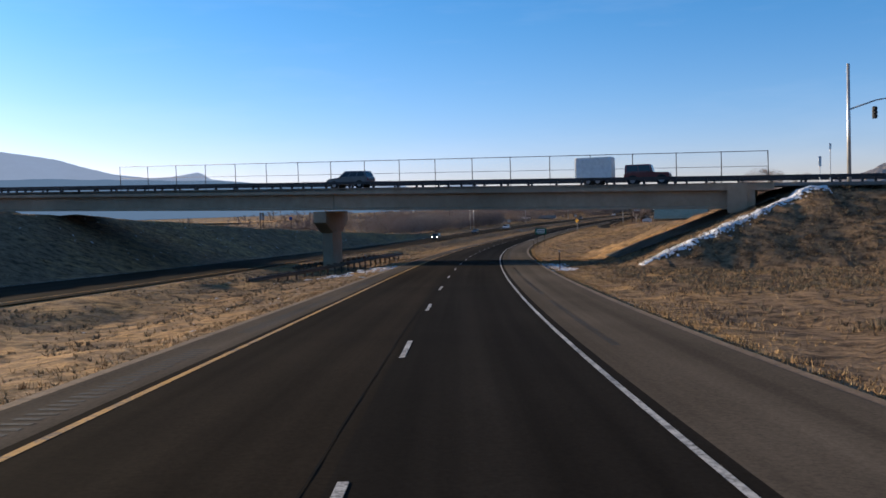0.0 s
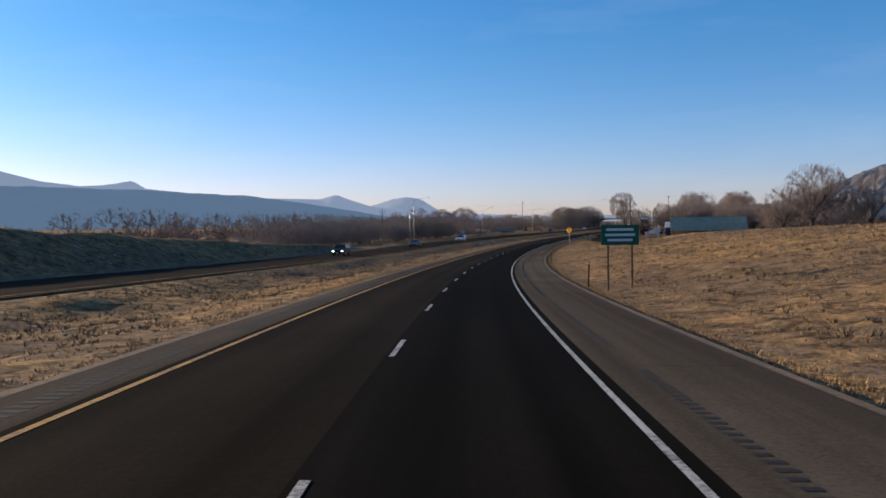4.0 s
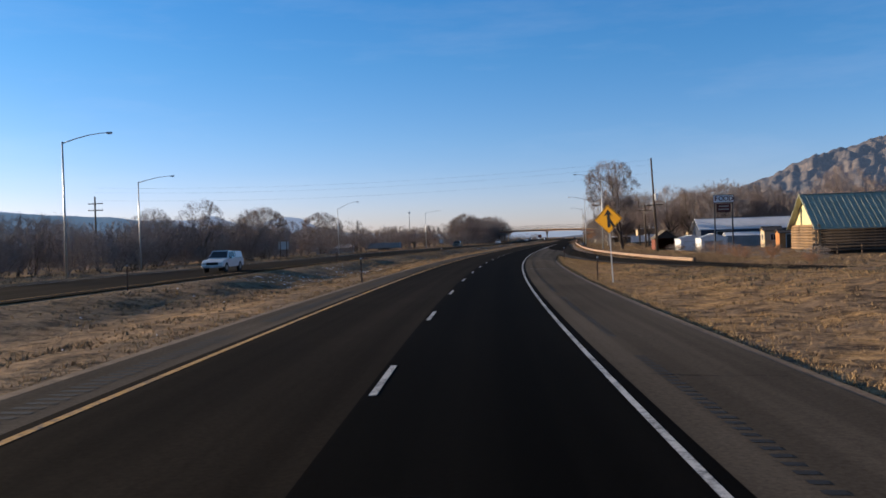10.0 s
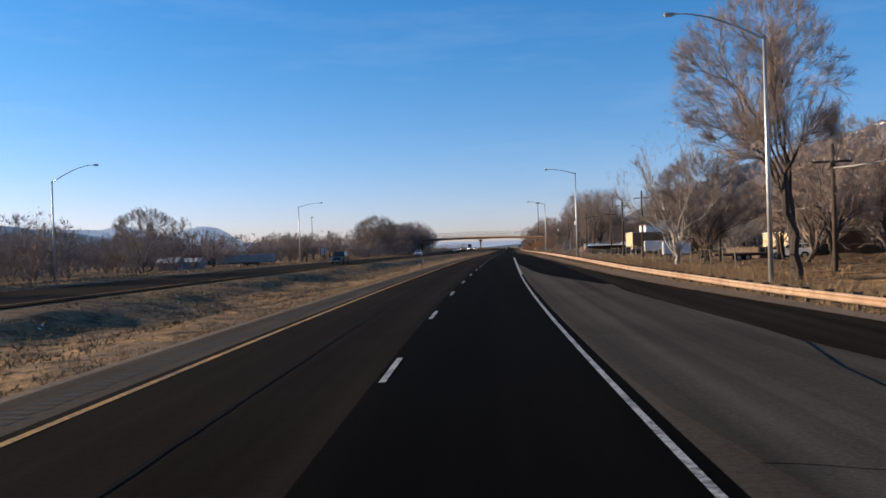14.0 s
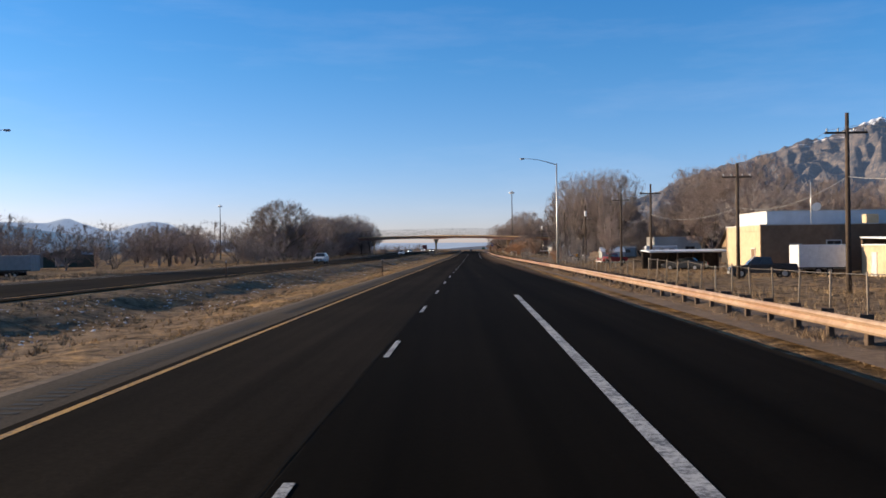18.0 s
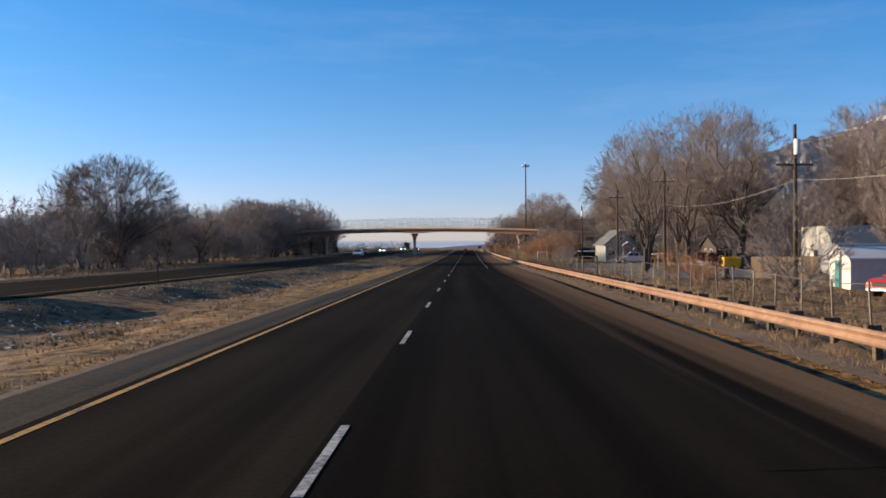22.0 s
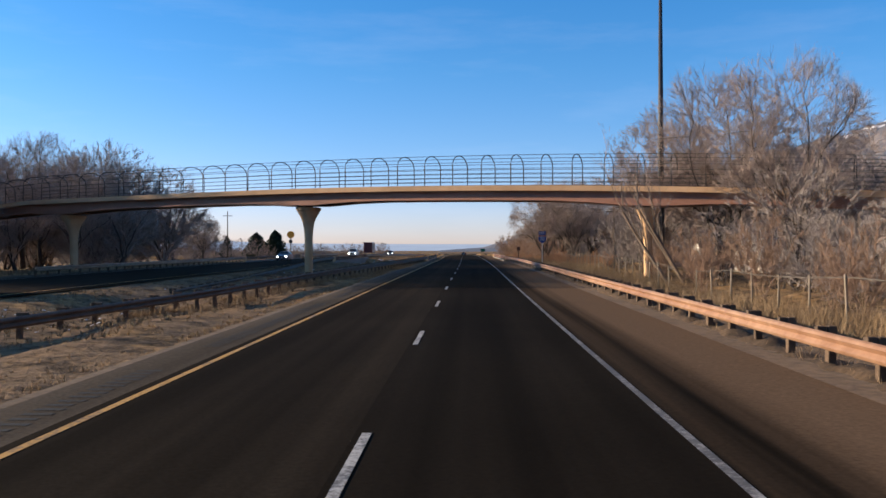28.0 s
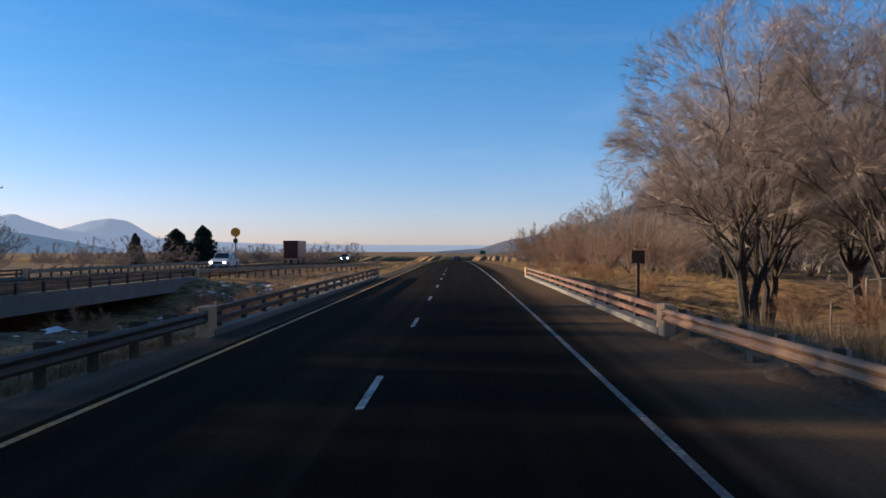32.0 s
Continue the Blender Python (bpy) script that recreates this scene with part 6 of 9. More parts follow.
TREE_WORDS = {
    "cottonwood": ("bare_tree", "tall leafless cottonwood with fine grey-brown twigs", "tree"),
    "cottonwood_b": ("bare_tree", "leafless forked cottonwood with fine grey-brown twigs", "tree"),
    "tall_cottonwood": ("bare_tree", "tall leafless cottonwood with a crooked forked trunk", "tree"),
    "big_cottonwood": ("bare_tree", "very tall leafless cottonwood with dark limbs and fine twigs", "tree"),
    "near_cottonwood": ("bare_tree", "tall leafless cottonwood with very fine brown twigs", "tree"),
    "fan_tree": ("bare_tree", "leafless many-stemmed tree with a rounded fan crown", "tree"),
    "willow": ("bare_tree", "leafless willow with drooping pale brown twigs", "tree"),
    "old_tree": ("old_tree", "gnarled leafless old tree with thick crooked limbs", "tree"),
    "pale_tree": ("pale_tree", "leafless whitish-barked tree spreading from the ground", "tree"),
    "leaning_tree": ("leaning_tree", "leafless tan-barked tree leaning over a wire fence", "tree"),
    "far_tree": ("bare_tree", "leafless bushy tree in a far grey-brown wood", "tree"),
    "bush_tree": ("bare_tree", "leafless bushy tree with hazy grey-brown twigs", "tree"),
    "bush_tree_b": ("bare_tree", "leafless bushy tree with hazy grey-brown twigs", "tree"),
    "thicket": ("thicket_tree", "low leafless brown thicket of crowded stems", "tree"),
    "thicket_b": ("thicket_tree", "low leafless brown thicket of crowded stems", "tree"),
    "slender_tree": ("slender_tree", "tall slender leafless tree with upright forked limbs", "tree"),
    "sapling": ("sapling", "thin leafless brown sapling beside a wire fence", "tree"),
    "brush": ("brush", "tall leafless red-brown brush along a wire fence", "shrub"),
    "red_shrub": ("red_shrub", "leafless red-brown willow shrub in dry grass", "shrub"),
}


def tree(kind, s, lat, height, turn=None, wide=1.0, lean=(0, 0), group=""):
    trunk, crown, h0 = KINDS[kind]
    name, label, cat = TREE_WORDS[kind]
    k = height / h0
    tr = _r.uniform(0, 360) if turn is None else turn
    g = thing(name, upright(level(s, lat), tr) @ pose(0, 0, 0, lean[0], lean[1], 0), label, cat, group or ("trees beside the highway" if cat == "tree" else "shrubs beside the highway"))
    if kind == "leaning_tree":
        g.matrix_basis = upright(level(s, lat), heading(s)) @ pose(0, 0, 0, 0, -29, 0) @ pose(0, 0, 0, 0, 0, tr)
    g.scale = (k * wide, k * wide, k)
    for nm, me in (("trunk", trunk), ("crown", crown)):
        o = new(nm, me)
        o.parent = g
    return g


# singled-out trees; the tall left ones near s 870 are added road shade
for row in (("tall_cottonwood", 431, 18.3, 16.0, 20, 0.88, (0, -9)), ("fan_tree", 459, 19.5, 10.0, 30, 0.9), ("leaning_tree", 812, 13.9, 11.5, 14), ("leaning_tree", 815, 15.5, 12.5, 60), ("willow", 440, 23.5, 10.5, 70, 0.7), ("cottonwood_b", 950, -58, 11.5), ("fan_tree", 978, -68, 12), ("bush_tree_b", 862, -68, 16.5), ("bush_tree", 856, -75, 16.5), ("bush_tree_b", 872, -72, 16.5), ("bush_tree", 880, -66, 16.5), ("bush_tree_b", 866, -44, 14), ("bush_tree", 853, -82, 15), ("bush_tree_b", 858, -53, 11), ("bush_tree", 868, -48, 12), ("bush_tree_b", 879, -50, 18), ("bush_tree", 888, -56, 18), ("bush_tree_b", 896, -49, 18), ("cottonwood", 398, 75, 21.5), ("cottonwood_b", 396, 91, 18.5), ("cottonwood_b", 404, 80, 21), ("cottonwood_b", 858, -46, 14), ("cottonwood_b", 873, -60, 18), ("pale_tree", 456, 16.6, 11.8, 10, 1.0), ("fan_tree", 720, -49, 16.8, 0, 1.05), ("bush_tree_b", 714, -51, 15), ("bush_tree", 725, -53, 15), ("near_cottonwood", 897, 13.5, 15.0, 200, 1.05), ("near_cottonwood", 893, 17.6, 14.8, 90), ("near_cottonwood", 905, 17, 14.5, 10),
            ("cottonwood", 908, 23, 16.5, 80), ("cottonwood", 918, 20, 16), ("willow", 936, 24, 14), ("big_cottonwood", 760, 34, 26, 30, 0.9), ("big_cottonwood", 741, 36.5, 25, 60, 0.95), ("big_cottonwood", 752, 31, 22.5, 140, 0.85), ("cottonwood", 794, 36, 22, 250, 0.85), ("willow", 778, 36, 24),
            ("big_cottonwood", 726, 38, 24, 200, 0.9), ("big_cottonwood", 744, 44, 25, 250, 0.9), ("cottonwood", 705, 35, 20), ("cottonwood_b", 822, 20, 16.5), ("bush_tree_b", 830, 23, 16), ("cottonwood", 838, 19.5, 15.5), ("bush_tree_b", 846, 22, 15.5), ("cottonwood_b", 815, 23, 16), ("bush_tree", 822, -52, 10), ("bush_tree_b", 829, -58, 11), ("cottonwood_b", 815, -60, 12), ("bush_tree", 836, -50, 14.5), ("cottonwood_b", 844, -53, 15), ("cottonwood", 808, -66, 12), ("bush_tree_b", 800, -56, 9), ("cottonwood", 862, 26, 13), ("cottonwood_b", 850, 30, 14), ("cottonwood", 872, 31, 15),
            ("fan_tree", 585, -84, 15.5), ("old_tree", 628, -82, 12.5, 100), ("fan_tree", 470, -62, 12.5), ("cottonwood_b", 452, -58, 11), ("cottonwood", 433, -60, 12.5, 20), ("cottonwood_b", 425, -66, 11), ("old_tree", 385, -86, 10.5, 30), ("old_tree", 392, -70, 9.5, 150),
            ("old_tree", 372, -92, 10.5, 220), ("old_tree", 360, -98, 10, 300), ("old_tree", 415, -64, 9, 80), ("cottonwood_b", 930, -58, 13), ("cottonwood_b", 868, -55, 18), ("fan_tree", 945, -70, 11), ("cottonwood", 388, 66, 15, 50), ("cottonwood_b", 396, 72, 14),
            ("willow", 452, 38, 12), ("cottonwood_b", 470, 42, 13), ("fan_tree", 485, 46, 12), ("cottonwood_b", 640, 60, 14), ("fan_tree", 655, 56, 13), ("cottonwood", 668, 62, 15), ("cottonwood_b", 683, 52, 15), ("cottonwood", 636, 72, 15), ("fan_tree", 622, 80, 14), ("cottonwood_b", 607, 76, 13),
            ("cottonwood", 420, 52, 12.5), ("cottonwood_b", 438, 56, 12), ("cottonwood_b", 404, 88, 13), ("old_tree", 590, 62, 10), ("thicket", 620, 17.6, 4.5), ("thicket_b", 640, 18, 5.5), ("cottonwood_b", 646, 25.6, 10.5, 20, 0.55), ("cottonwood", 600, 19, 7, 20, 0.5)):
    tree(*row)


FAR_WOOD = []
# yards kept free of trees
CLEAR = [(670, 738, 14, 33), (718, 734, 34, 47), (366, 410, 30, 58), (425, 442, 28, 50), (486, 508, 30, 50), (562, 612, 27, 54), (624, 642, 40, 58), (650, 660, 22, 34), (684, 714, 38, 56), (728, 775, 18, 32), (838, 864, 25, 40), (600, 690, -82, -48), (730, 770, -145, -100), (800, 850, -100, -40)]


def belt(kinds, s0, s1, gap, l0, l1, h0, h1, seed, wide=(0.9, 1.2)):
    rng = random.Random(seed)
    s = s0
    while s < s1:
        kind, lat, h, tr, wd = rng.choice(kinds), rng.uniform(l0, l1), rng.uniform(h0, h1), rng.uniform(0, 360), rng.uniform(*wide)
        if not any(a < s < b and c < lat < d for a, b, c, d in CLEAR):
            if kind == "far_tree" or abs(lat) > 70 and "tree" in kind:
                FAR_WOOD.append((s, lat, h, tr, wd))
            else:
                tree(kind, s, lat, h, tr, wd)
        s += gap * rng.uniform(0.6, 1.4)


# left bank of the valley
belt(["thicket", "thicket_b", "far_tree", "bush_tree"], 325, 560, 4.6, -92, -60, 7, 11, 1)
belt(["far_tree"], 300, 700, 6.0, -140, -95, 9, 13, 2)
belt(["bush_tree", "bush_tree_b", "thicket_b"], 600, 708, 4.6, -92, -56, 8, 12.5, 3)
belt(["bush_tree", "bush_tree_b", "cottonwood"], 735, 860, 5.0, -66, -46, 8.5, 11.5, 4)
belt(["thicket", "thicket_b"], 695, 870, 5.0, -60, -44, 5, 8, 5)
belt(["bush_tree_b", "bush_tree", "thicket_b"], 870, 1000, 9, -95, -60, 6, 10, 6)
belt(["far_tree"], 960, 1280, 9.0, -130, -60, 5, 9, 7)
belt(["far_tree"], 560, 900, 8, -190, -120, 9, 13, 8)
belt(["bush_tree", "bush_tree_b", "cottonwood_b"], 690, 870, 3.6, -125, -72, 10, 14.5, 41)
belt(["bush_tree", "bush_tree_b", "fan_tree"], 520, 640, 5.0, -128, -92, 9, 13, 42)
# right side behind the yards
belt(["cottonwood_b", "bush_tree_b", "cottonwood"], 443, 505, 4.5, 42, 72, 9.5, 12.5, 28)
belt(["far_tree", "bush_tree_b"], 400, 560, 6, 60, 100, 8, 11, 9)
belt(["bush_tree_b", "bush_tree", "thicket_b"], 440, 565, 5, 36, 62, 8, 12.5, 25)
belt(["cottonwood", "bush_tree_b", "bush_tree"], 560, 720, 8, 66, 105, 11, 16, 10)
belt(["bush_tree_b", "bush_tree", "cottonwood_b"], 640, 800, 5.5, 50, 95, 11, 16, 26)
belt(["far_tree"], 760, 900, 6.0, 60, 120, 12, 17, 27)
belt(["thicket", "thicket_b", "bush_tree"], 700, 880, 4.6, 30, 46, 7, 11, 11)
belt(["bush_tree_b", "cottonwood", "willow"], 800, 990, 7, 30, 52, 11, 16, 12)
belt(["thicket", "sapling", "thicket_b", "sapling"], 772, 860, 4.0, 17, 24, 4, 7.5, 14)
belt(["far_tree", "thicket"], 930, 1060, 6, 18, 60, 5, 9, 16)
belt(["cottonwood_b", "bush_tree_b", "slender_tree"], 447, 477, 2.4, 29, 45, 9.5, 12.5, 31)
# tall belt left of the road, added to shade the lanes before the creek
belt(["bush_tree", "bush_tree_b"], 876, 908, 2.6, -68, -51, 16, 19, 32)
for k in range(2, 23):    # tall row that shades the highway past the footbridge
    _lat = -0.376 * (111 + 2.0 * k) - 2.5 - 5.5 * ((k * 7) % 5) / 4
    tree(("bush_tree", "bush_tree_b")[k % 2], 808 + 2.0 * k, _lat, 3.1 - 0.215 * _lat + 0.8 * ((k * 3) % 4) / 3)
belt(["thicket", "thicket_b", "bush_tree"], 318, 470, 2.6, -64, -55, 5.5, 8.5, 47)
belt(["cottonwood", "cottonwood_b"], 690, 735, 4.5, 58, 72, 20, 25, 34)
belt(["thicket", "thicket_b"], 700, 770, 3.2, 34, 42, 5, 9, 33)
belt(["red_shrub"], 743, 756, 1.6, 13.0, 15.8, 3.6, 5.2, 17, (0.9, 1.3))
for k in range(8):         # brown brush before the old house
    tree("brush", 754 + 3.0 * k, 16.5 + 4.5 * ((k * 7) % 5) / 4, 5.0 + 2.0 * ((k * 5) % 7) / 6)
for k in range(22):        # and beyond the creek
    tree("brush", 928 + 4.2 * k, 12.5 + 8.0 * ((k * 7) % 5) / 4, 4.0 + 3.0 * ((k * 5) % 7) / 6, None, 1.25)
for k in range(9):
    tree("brush", 772 + 6.5 * k, 14.2 + 2.2 * ((k * 3) % 5) / 4, 3.0 + 2.0 * ((k * 5) % 7) / 6)
belt(["red_shrub"], 655, 676, 6.0, 17, 20, 2.0, 3.5, 18, (1.0, 1.4))
belt(["red_shrub"], 850, 892, 3.4, 12, 17, 1.4, 2.6, 19, (1.0, 1.6))
belt(["red_shrub"], 905, 960, 4.4, 10, 16, 1.2, 2.4, 20, (1.0, 1.6))
belt(["red_shrub", "thicket"], 345, 420, 3.4, 24, 29, 0.9, 1.8, 21, (1.2, 1.8))
belt(["red_shrub"], 893, 917, 2.2, -15, -7, 1.5, 2.6, 22, (1.0, 1.8))
belt(["far_tree"], 240, 340, 9, 130, 200, 8, 12, 23)
belt(["bush_tree_b", "bush_tree", "old_tree"], 385, 440, 5, 62, 110, 7.5, 11, 24)
belt(["bush_tree", "thicket_b", "bush_tree_b"], 905, 1120, 4.0, 20, 50, 6, 11, 43)
belt(["far_tree"], 1185, 1295, 2.6, -170, -40, 6, 9, 44)
belt(["far_tree"], 1150, 1295, 3.2, 22, 150, 5, 8, 45)

# saplings along the wire fence
for row in (("sapling", 686, 17.2, 4.6, 10), ("slender_tree", 690, 20.5, 14.5, 70), ("slender_tree", 699, 22.5, 15.5, 200), ("slender_tree", 712, 25.8, 15.0, 310), ("thicket", 729, 15.8, 2.6, 20, 0.8), ("thicket_b", 732, 17.0, 3.0, 90, 0.8), ("thicket_b", 735.5, 16.0, 2.9, 160, 0.8), ("thicket", 725, 16.6, 2.2, 230, 0.8), ("slender_tree", 705, 28.5, 16.5, 120), ("slender_tree", 719, 31, 17, 40)):
    tree(*row)


def far_wood():
    """The far woods on both sides of the valley, joined into one."""
    trunk, crown, h0 = KINDS["far_tree"]
    vs, fs, base = [], [], 0
    for me in (trunk, crown):
        co = np.empty(len(me.vertices) * 3, np.float32)
        me.vertices.foreach_get("co", co)
        co = co.reshape(-1, 3)
        polys = [tuple(q.vertices) for q in me.polygons]
        for s, lat, h, tr, wd in FAR_WOOD:
            k, a = h / h0, radians(tr)
            c, sn = math.cos(a), math.sin(a)
            p = level(s, lat)
            v = np.stack([p.x + k * wd * (c * co[:, 0] - sn * co[:, 1]), p.y + k * wd * (sn * co[:, 0] + c * co[:, 1]), p.z + k * co[:, 2]], -1)
            vs.append(v)
            fs += [tuple(i + base for i in q) for q in polys]
            base += len(co)
    me = bpy.data.meshes.new("far_wood")
    me.from_pydata(np.concatenate(vs).tolist(), [], fs)
    me.materials.append(M_TWIG)
    tagged(new("far_wood", me), "grey-brown leafless woods far beyond the highway", "wood", kind="stuff")


far_wood()


def pine(s, lat, height, wide, full=1.4):
    """A dark conifer: trunk and whorls of needle-clad sprays."""
    rng = random.Random(int(s))
    g = thing("pine_tree", upright(level(s, lat)), "dark green conifer with dense drooping branches", "tree", "pines")
    bm = bmesh.new()
    tube(bm, [(0, 0, -0.3), (0, 0, height)], [height * 0.02, 0.03], 6)
    part("trunk", bm, M_BARK, g)
    verts, faces = [], []
    for i in range(2600):
        t = rng.random() ** 0.8
        z = height * (0.08 + 0.92 * t)
        a = rng.uniform(0, 2 * math.pi)
        rad = wide * (1 - t ** full) ** 0.75 * math.sqrt(rng.random()) * (0.85 + 0.2 * math.sin(3 * a + 9 * t + s) + 0.15 * math.sin(t * 23 + 2 * a))
        c = Vector((math.cos(a) * rad, math.sin(a) * rad, z - rad * 0.25))
        for _ in range(2):
            u = Vector((rng.gauss(0, 1), rng.gauss(0, 1), rng.gauss(0, 0.5))).normalized() * height * 0.055
            v = Vector((rng.gauss(0, 1), rng.gauss(0, 1), rng.gauss(0, 1))).normalized() * height * 0.035
            k = len(verts)
            verts += [c - u, c + v, c + u]
            faces.append((k, k + 1, k + 2))
    me = bpy.data.meshes.new("crown")
    me.from_pydata(verts, [], faces)
    me.materials.append(M_NEEDLES)
    o = new("crown", me)
    o.parent = g


for row in ((1150, -105, 11.0, 4.0), (1152, -92, 12.6, 6.2, 3.2), (1157, -84.5, 13.6, 6.0, 2.6)):
    pine(*row)

# ---- buildings ----
M_GLASS = surface("dark_window_glass", (0.02, 0.025, 0.03), (0.035, 0.04, 0.045), 2, 0.08, spec=0.6, relief=0)
M_WHITEWALL = surface("white_painted_boards", (0.44, 0.42, 0.39), (0.56, 0.54, 0.50), 2.5, 0.75, stain=(0.34, 0.31, 0.28), relief=0.1)
M_WHITEROOF = surface("white_metal_roof", (0.52, 0.53, 0.55), (0.66, 0.67, 0.69), 0.8, 0.5, stain=(0.36, 0.34, 0.32), relief=0.05)
M_GREENROOF = surface("green_metal_roof", (0.25, 0.265, 0.205), (0.35, 0.365, 0.295), 0.9, 0.75, spec=0.1, relief=0.04)
M_DARKROOF = surface("dark_shingle_roof", (0.045, 0.04, 0.038), (0.09, 0.08, 0.075), 4, 0.9)
M_LOG = surface("weathered_logs", (0.16, 0.10, 0.055), (0.34, 0.22, 0.12), 3, 0.85, vary=0.18, relief=0.3)
M_YELLOWWALL = surface("yellow_painted_wall", (0.62, 0.50, 0.24), (0.74, 0.62, 0.32), 2, 0.8, relief=0.1)
M_CREAM = surface("cream_painted_block", (0.42, 0.32, 0.20), (0.53, 0.41, 0.26), 2, 0.8, relief=0.1)
M_BROWNWALL = surface("brown_stucco_wall", (0.15, 0.095, 0.06), (0.22, 0.14, 0.09), 1.6, 0.9, relief=0.15)
M_BLUEWALL = surface("dark_blue_metal_wall", (0.02, 0.03, 0.055), (0.035, 0.05, 0.085), 2, 0.6)
M_GREYWALL = surface("grey_metal_siding", (0.22, 0.22, 0.22), (0.30, 0.30, 0.30), 2, 0.65, relief=0.05)
M_REDWALL = surface("faded_red_boards", (0.14, 0.04, 0.024), (0.22, 0.068, 0.038), 3, 0.85)
M_ORANGEWALL = surface("orange_brown_boards", (0.30, 0.12, 0.04), (0.46, 0.20, 0.07), 3, 0.85, vary=0.15)
M_DARKWALL = surface("dark_old_boards", (0.035, 0.028, 0.022), (0.075, 0.058, 0.045), 3, 0.9, vary=0.15)
M_WHITEMETAL = surface("white_metal_siding", (0.60, 0.60, 0.60), (0.72, 0.72, 0.71), 1.5, 0.55, stain=(0.42, 0.40, 0.37), relief=0.05)
M_MOSSROOF = surface("grey_brown_roof_boards", (0.09, 0.072, 0.052), (0.18, 0.148, 0.108), 4, 0.9, vary=0.15)
M_OLDWHITE = surface("weathered_white_boards", (0.24, 0.235, 0.23), (0.36, 0.355, 0.35), 2.5, 0.8, stain=(0.20, 0.19, 0.17), relief=0.12)
M_TEAL = surface("teal_painted_door", (0.05, 0.20, 0.19), (0.08, 0.26, 0.25), 3, 0.6)
M_DARKGREEN = surface("dark_green_metal_wall", (0.012, 0.03, 0.025), (0.022, 0.045, 0.038), 2, 0.6)


def wall_sheet(axis, sign, off, pts, t=0.14):
    """An upright wall slab from outline points (along, z), set at off on the other axis."""
    bm = bmesh.new()
    rings = []
    for o in (off, off - sign * t):
        rings.append([bm.verts.new((a, o, z) if axis == "x" else (o, a, z)) for a, z in pts])
    n = len(pts)
    for k in range(n):
        bm.faces.new((rings[0][k], rings[0][(k + 1) % n], rings[1][(k + 1) % n], rings[1][k]))
    bm.faces.new(rings[0])
    bm.faces.new(rings[1][::-1])
    bmesh.ops.recalc_face_normals(bm, faces=bm.faces)
    return bm


def opening(g, side, along, z, w, h, half, door=None, frame=None):
    """A window or a door on one side of a building: side is -x, +x, -y or +y."""
    axis, sg = side[1], -1 if side[0] == "-" else 1

    def bar(nm, a0, a1, z0, z1, d0, d1, m, par):
        bm = bmesh.new()
        c, s_ = ((a0 + a1) / 2, (z0 + z1) / 2), (a1 - a0, z1 - z0)
        o = sg * (half + (d0 + d1) / 2)
        if axis == "y":
            box(bm, (s_[0], d1 - d0, s_[1]), (c[0], o, c[1]))
        else:
            box(bm, (d1 - d0, s_[0], s_[1]), (o, c[0], c[1]))
        return part(nm, bm, m, par)

    a0, a1, z0, z1 = along - w / 2, along + w / 2, z - h / 2, z + h / 2
    if door:
        o = bar("door", a0, a1, z0, z1, 0.003, 0.04, door, g)
    else:
        o = bar("window", a0, a1, z0, z1, 0.003, 0.02, M_GLASS, g)
    f = frame or M_WHITEWALL
    for q0, q1, r0, r1 in ((a0 - 0.09, a0, z0, z1), (a1, a1 + 0.09, z0, z1), (a0 - 0.09, a1 + 0.09, z1, z1 + 0.1)):
        bar("frame", q0, q1, r0, r1, 0.003, 0.06, f, o)
    if not door:
        bar("sill", a0 - 0.12, a1 + 0.12, z0 - 0.07, z0, 0.003, 0.1, f, o)
        bar("mullion", along - 0.025, along + 0.025, z0, z1, 0.022, 0.035, f, o)


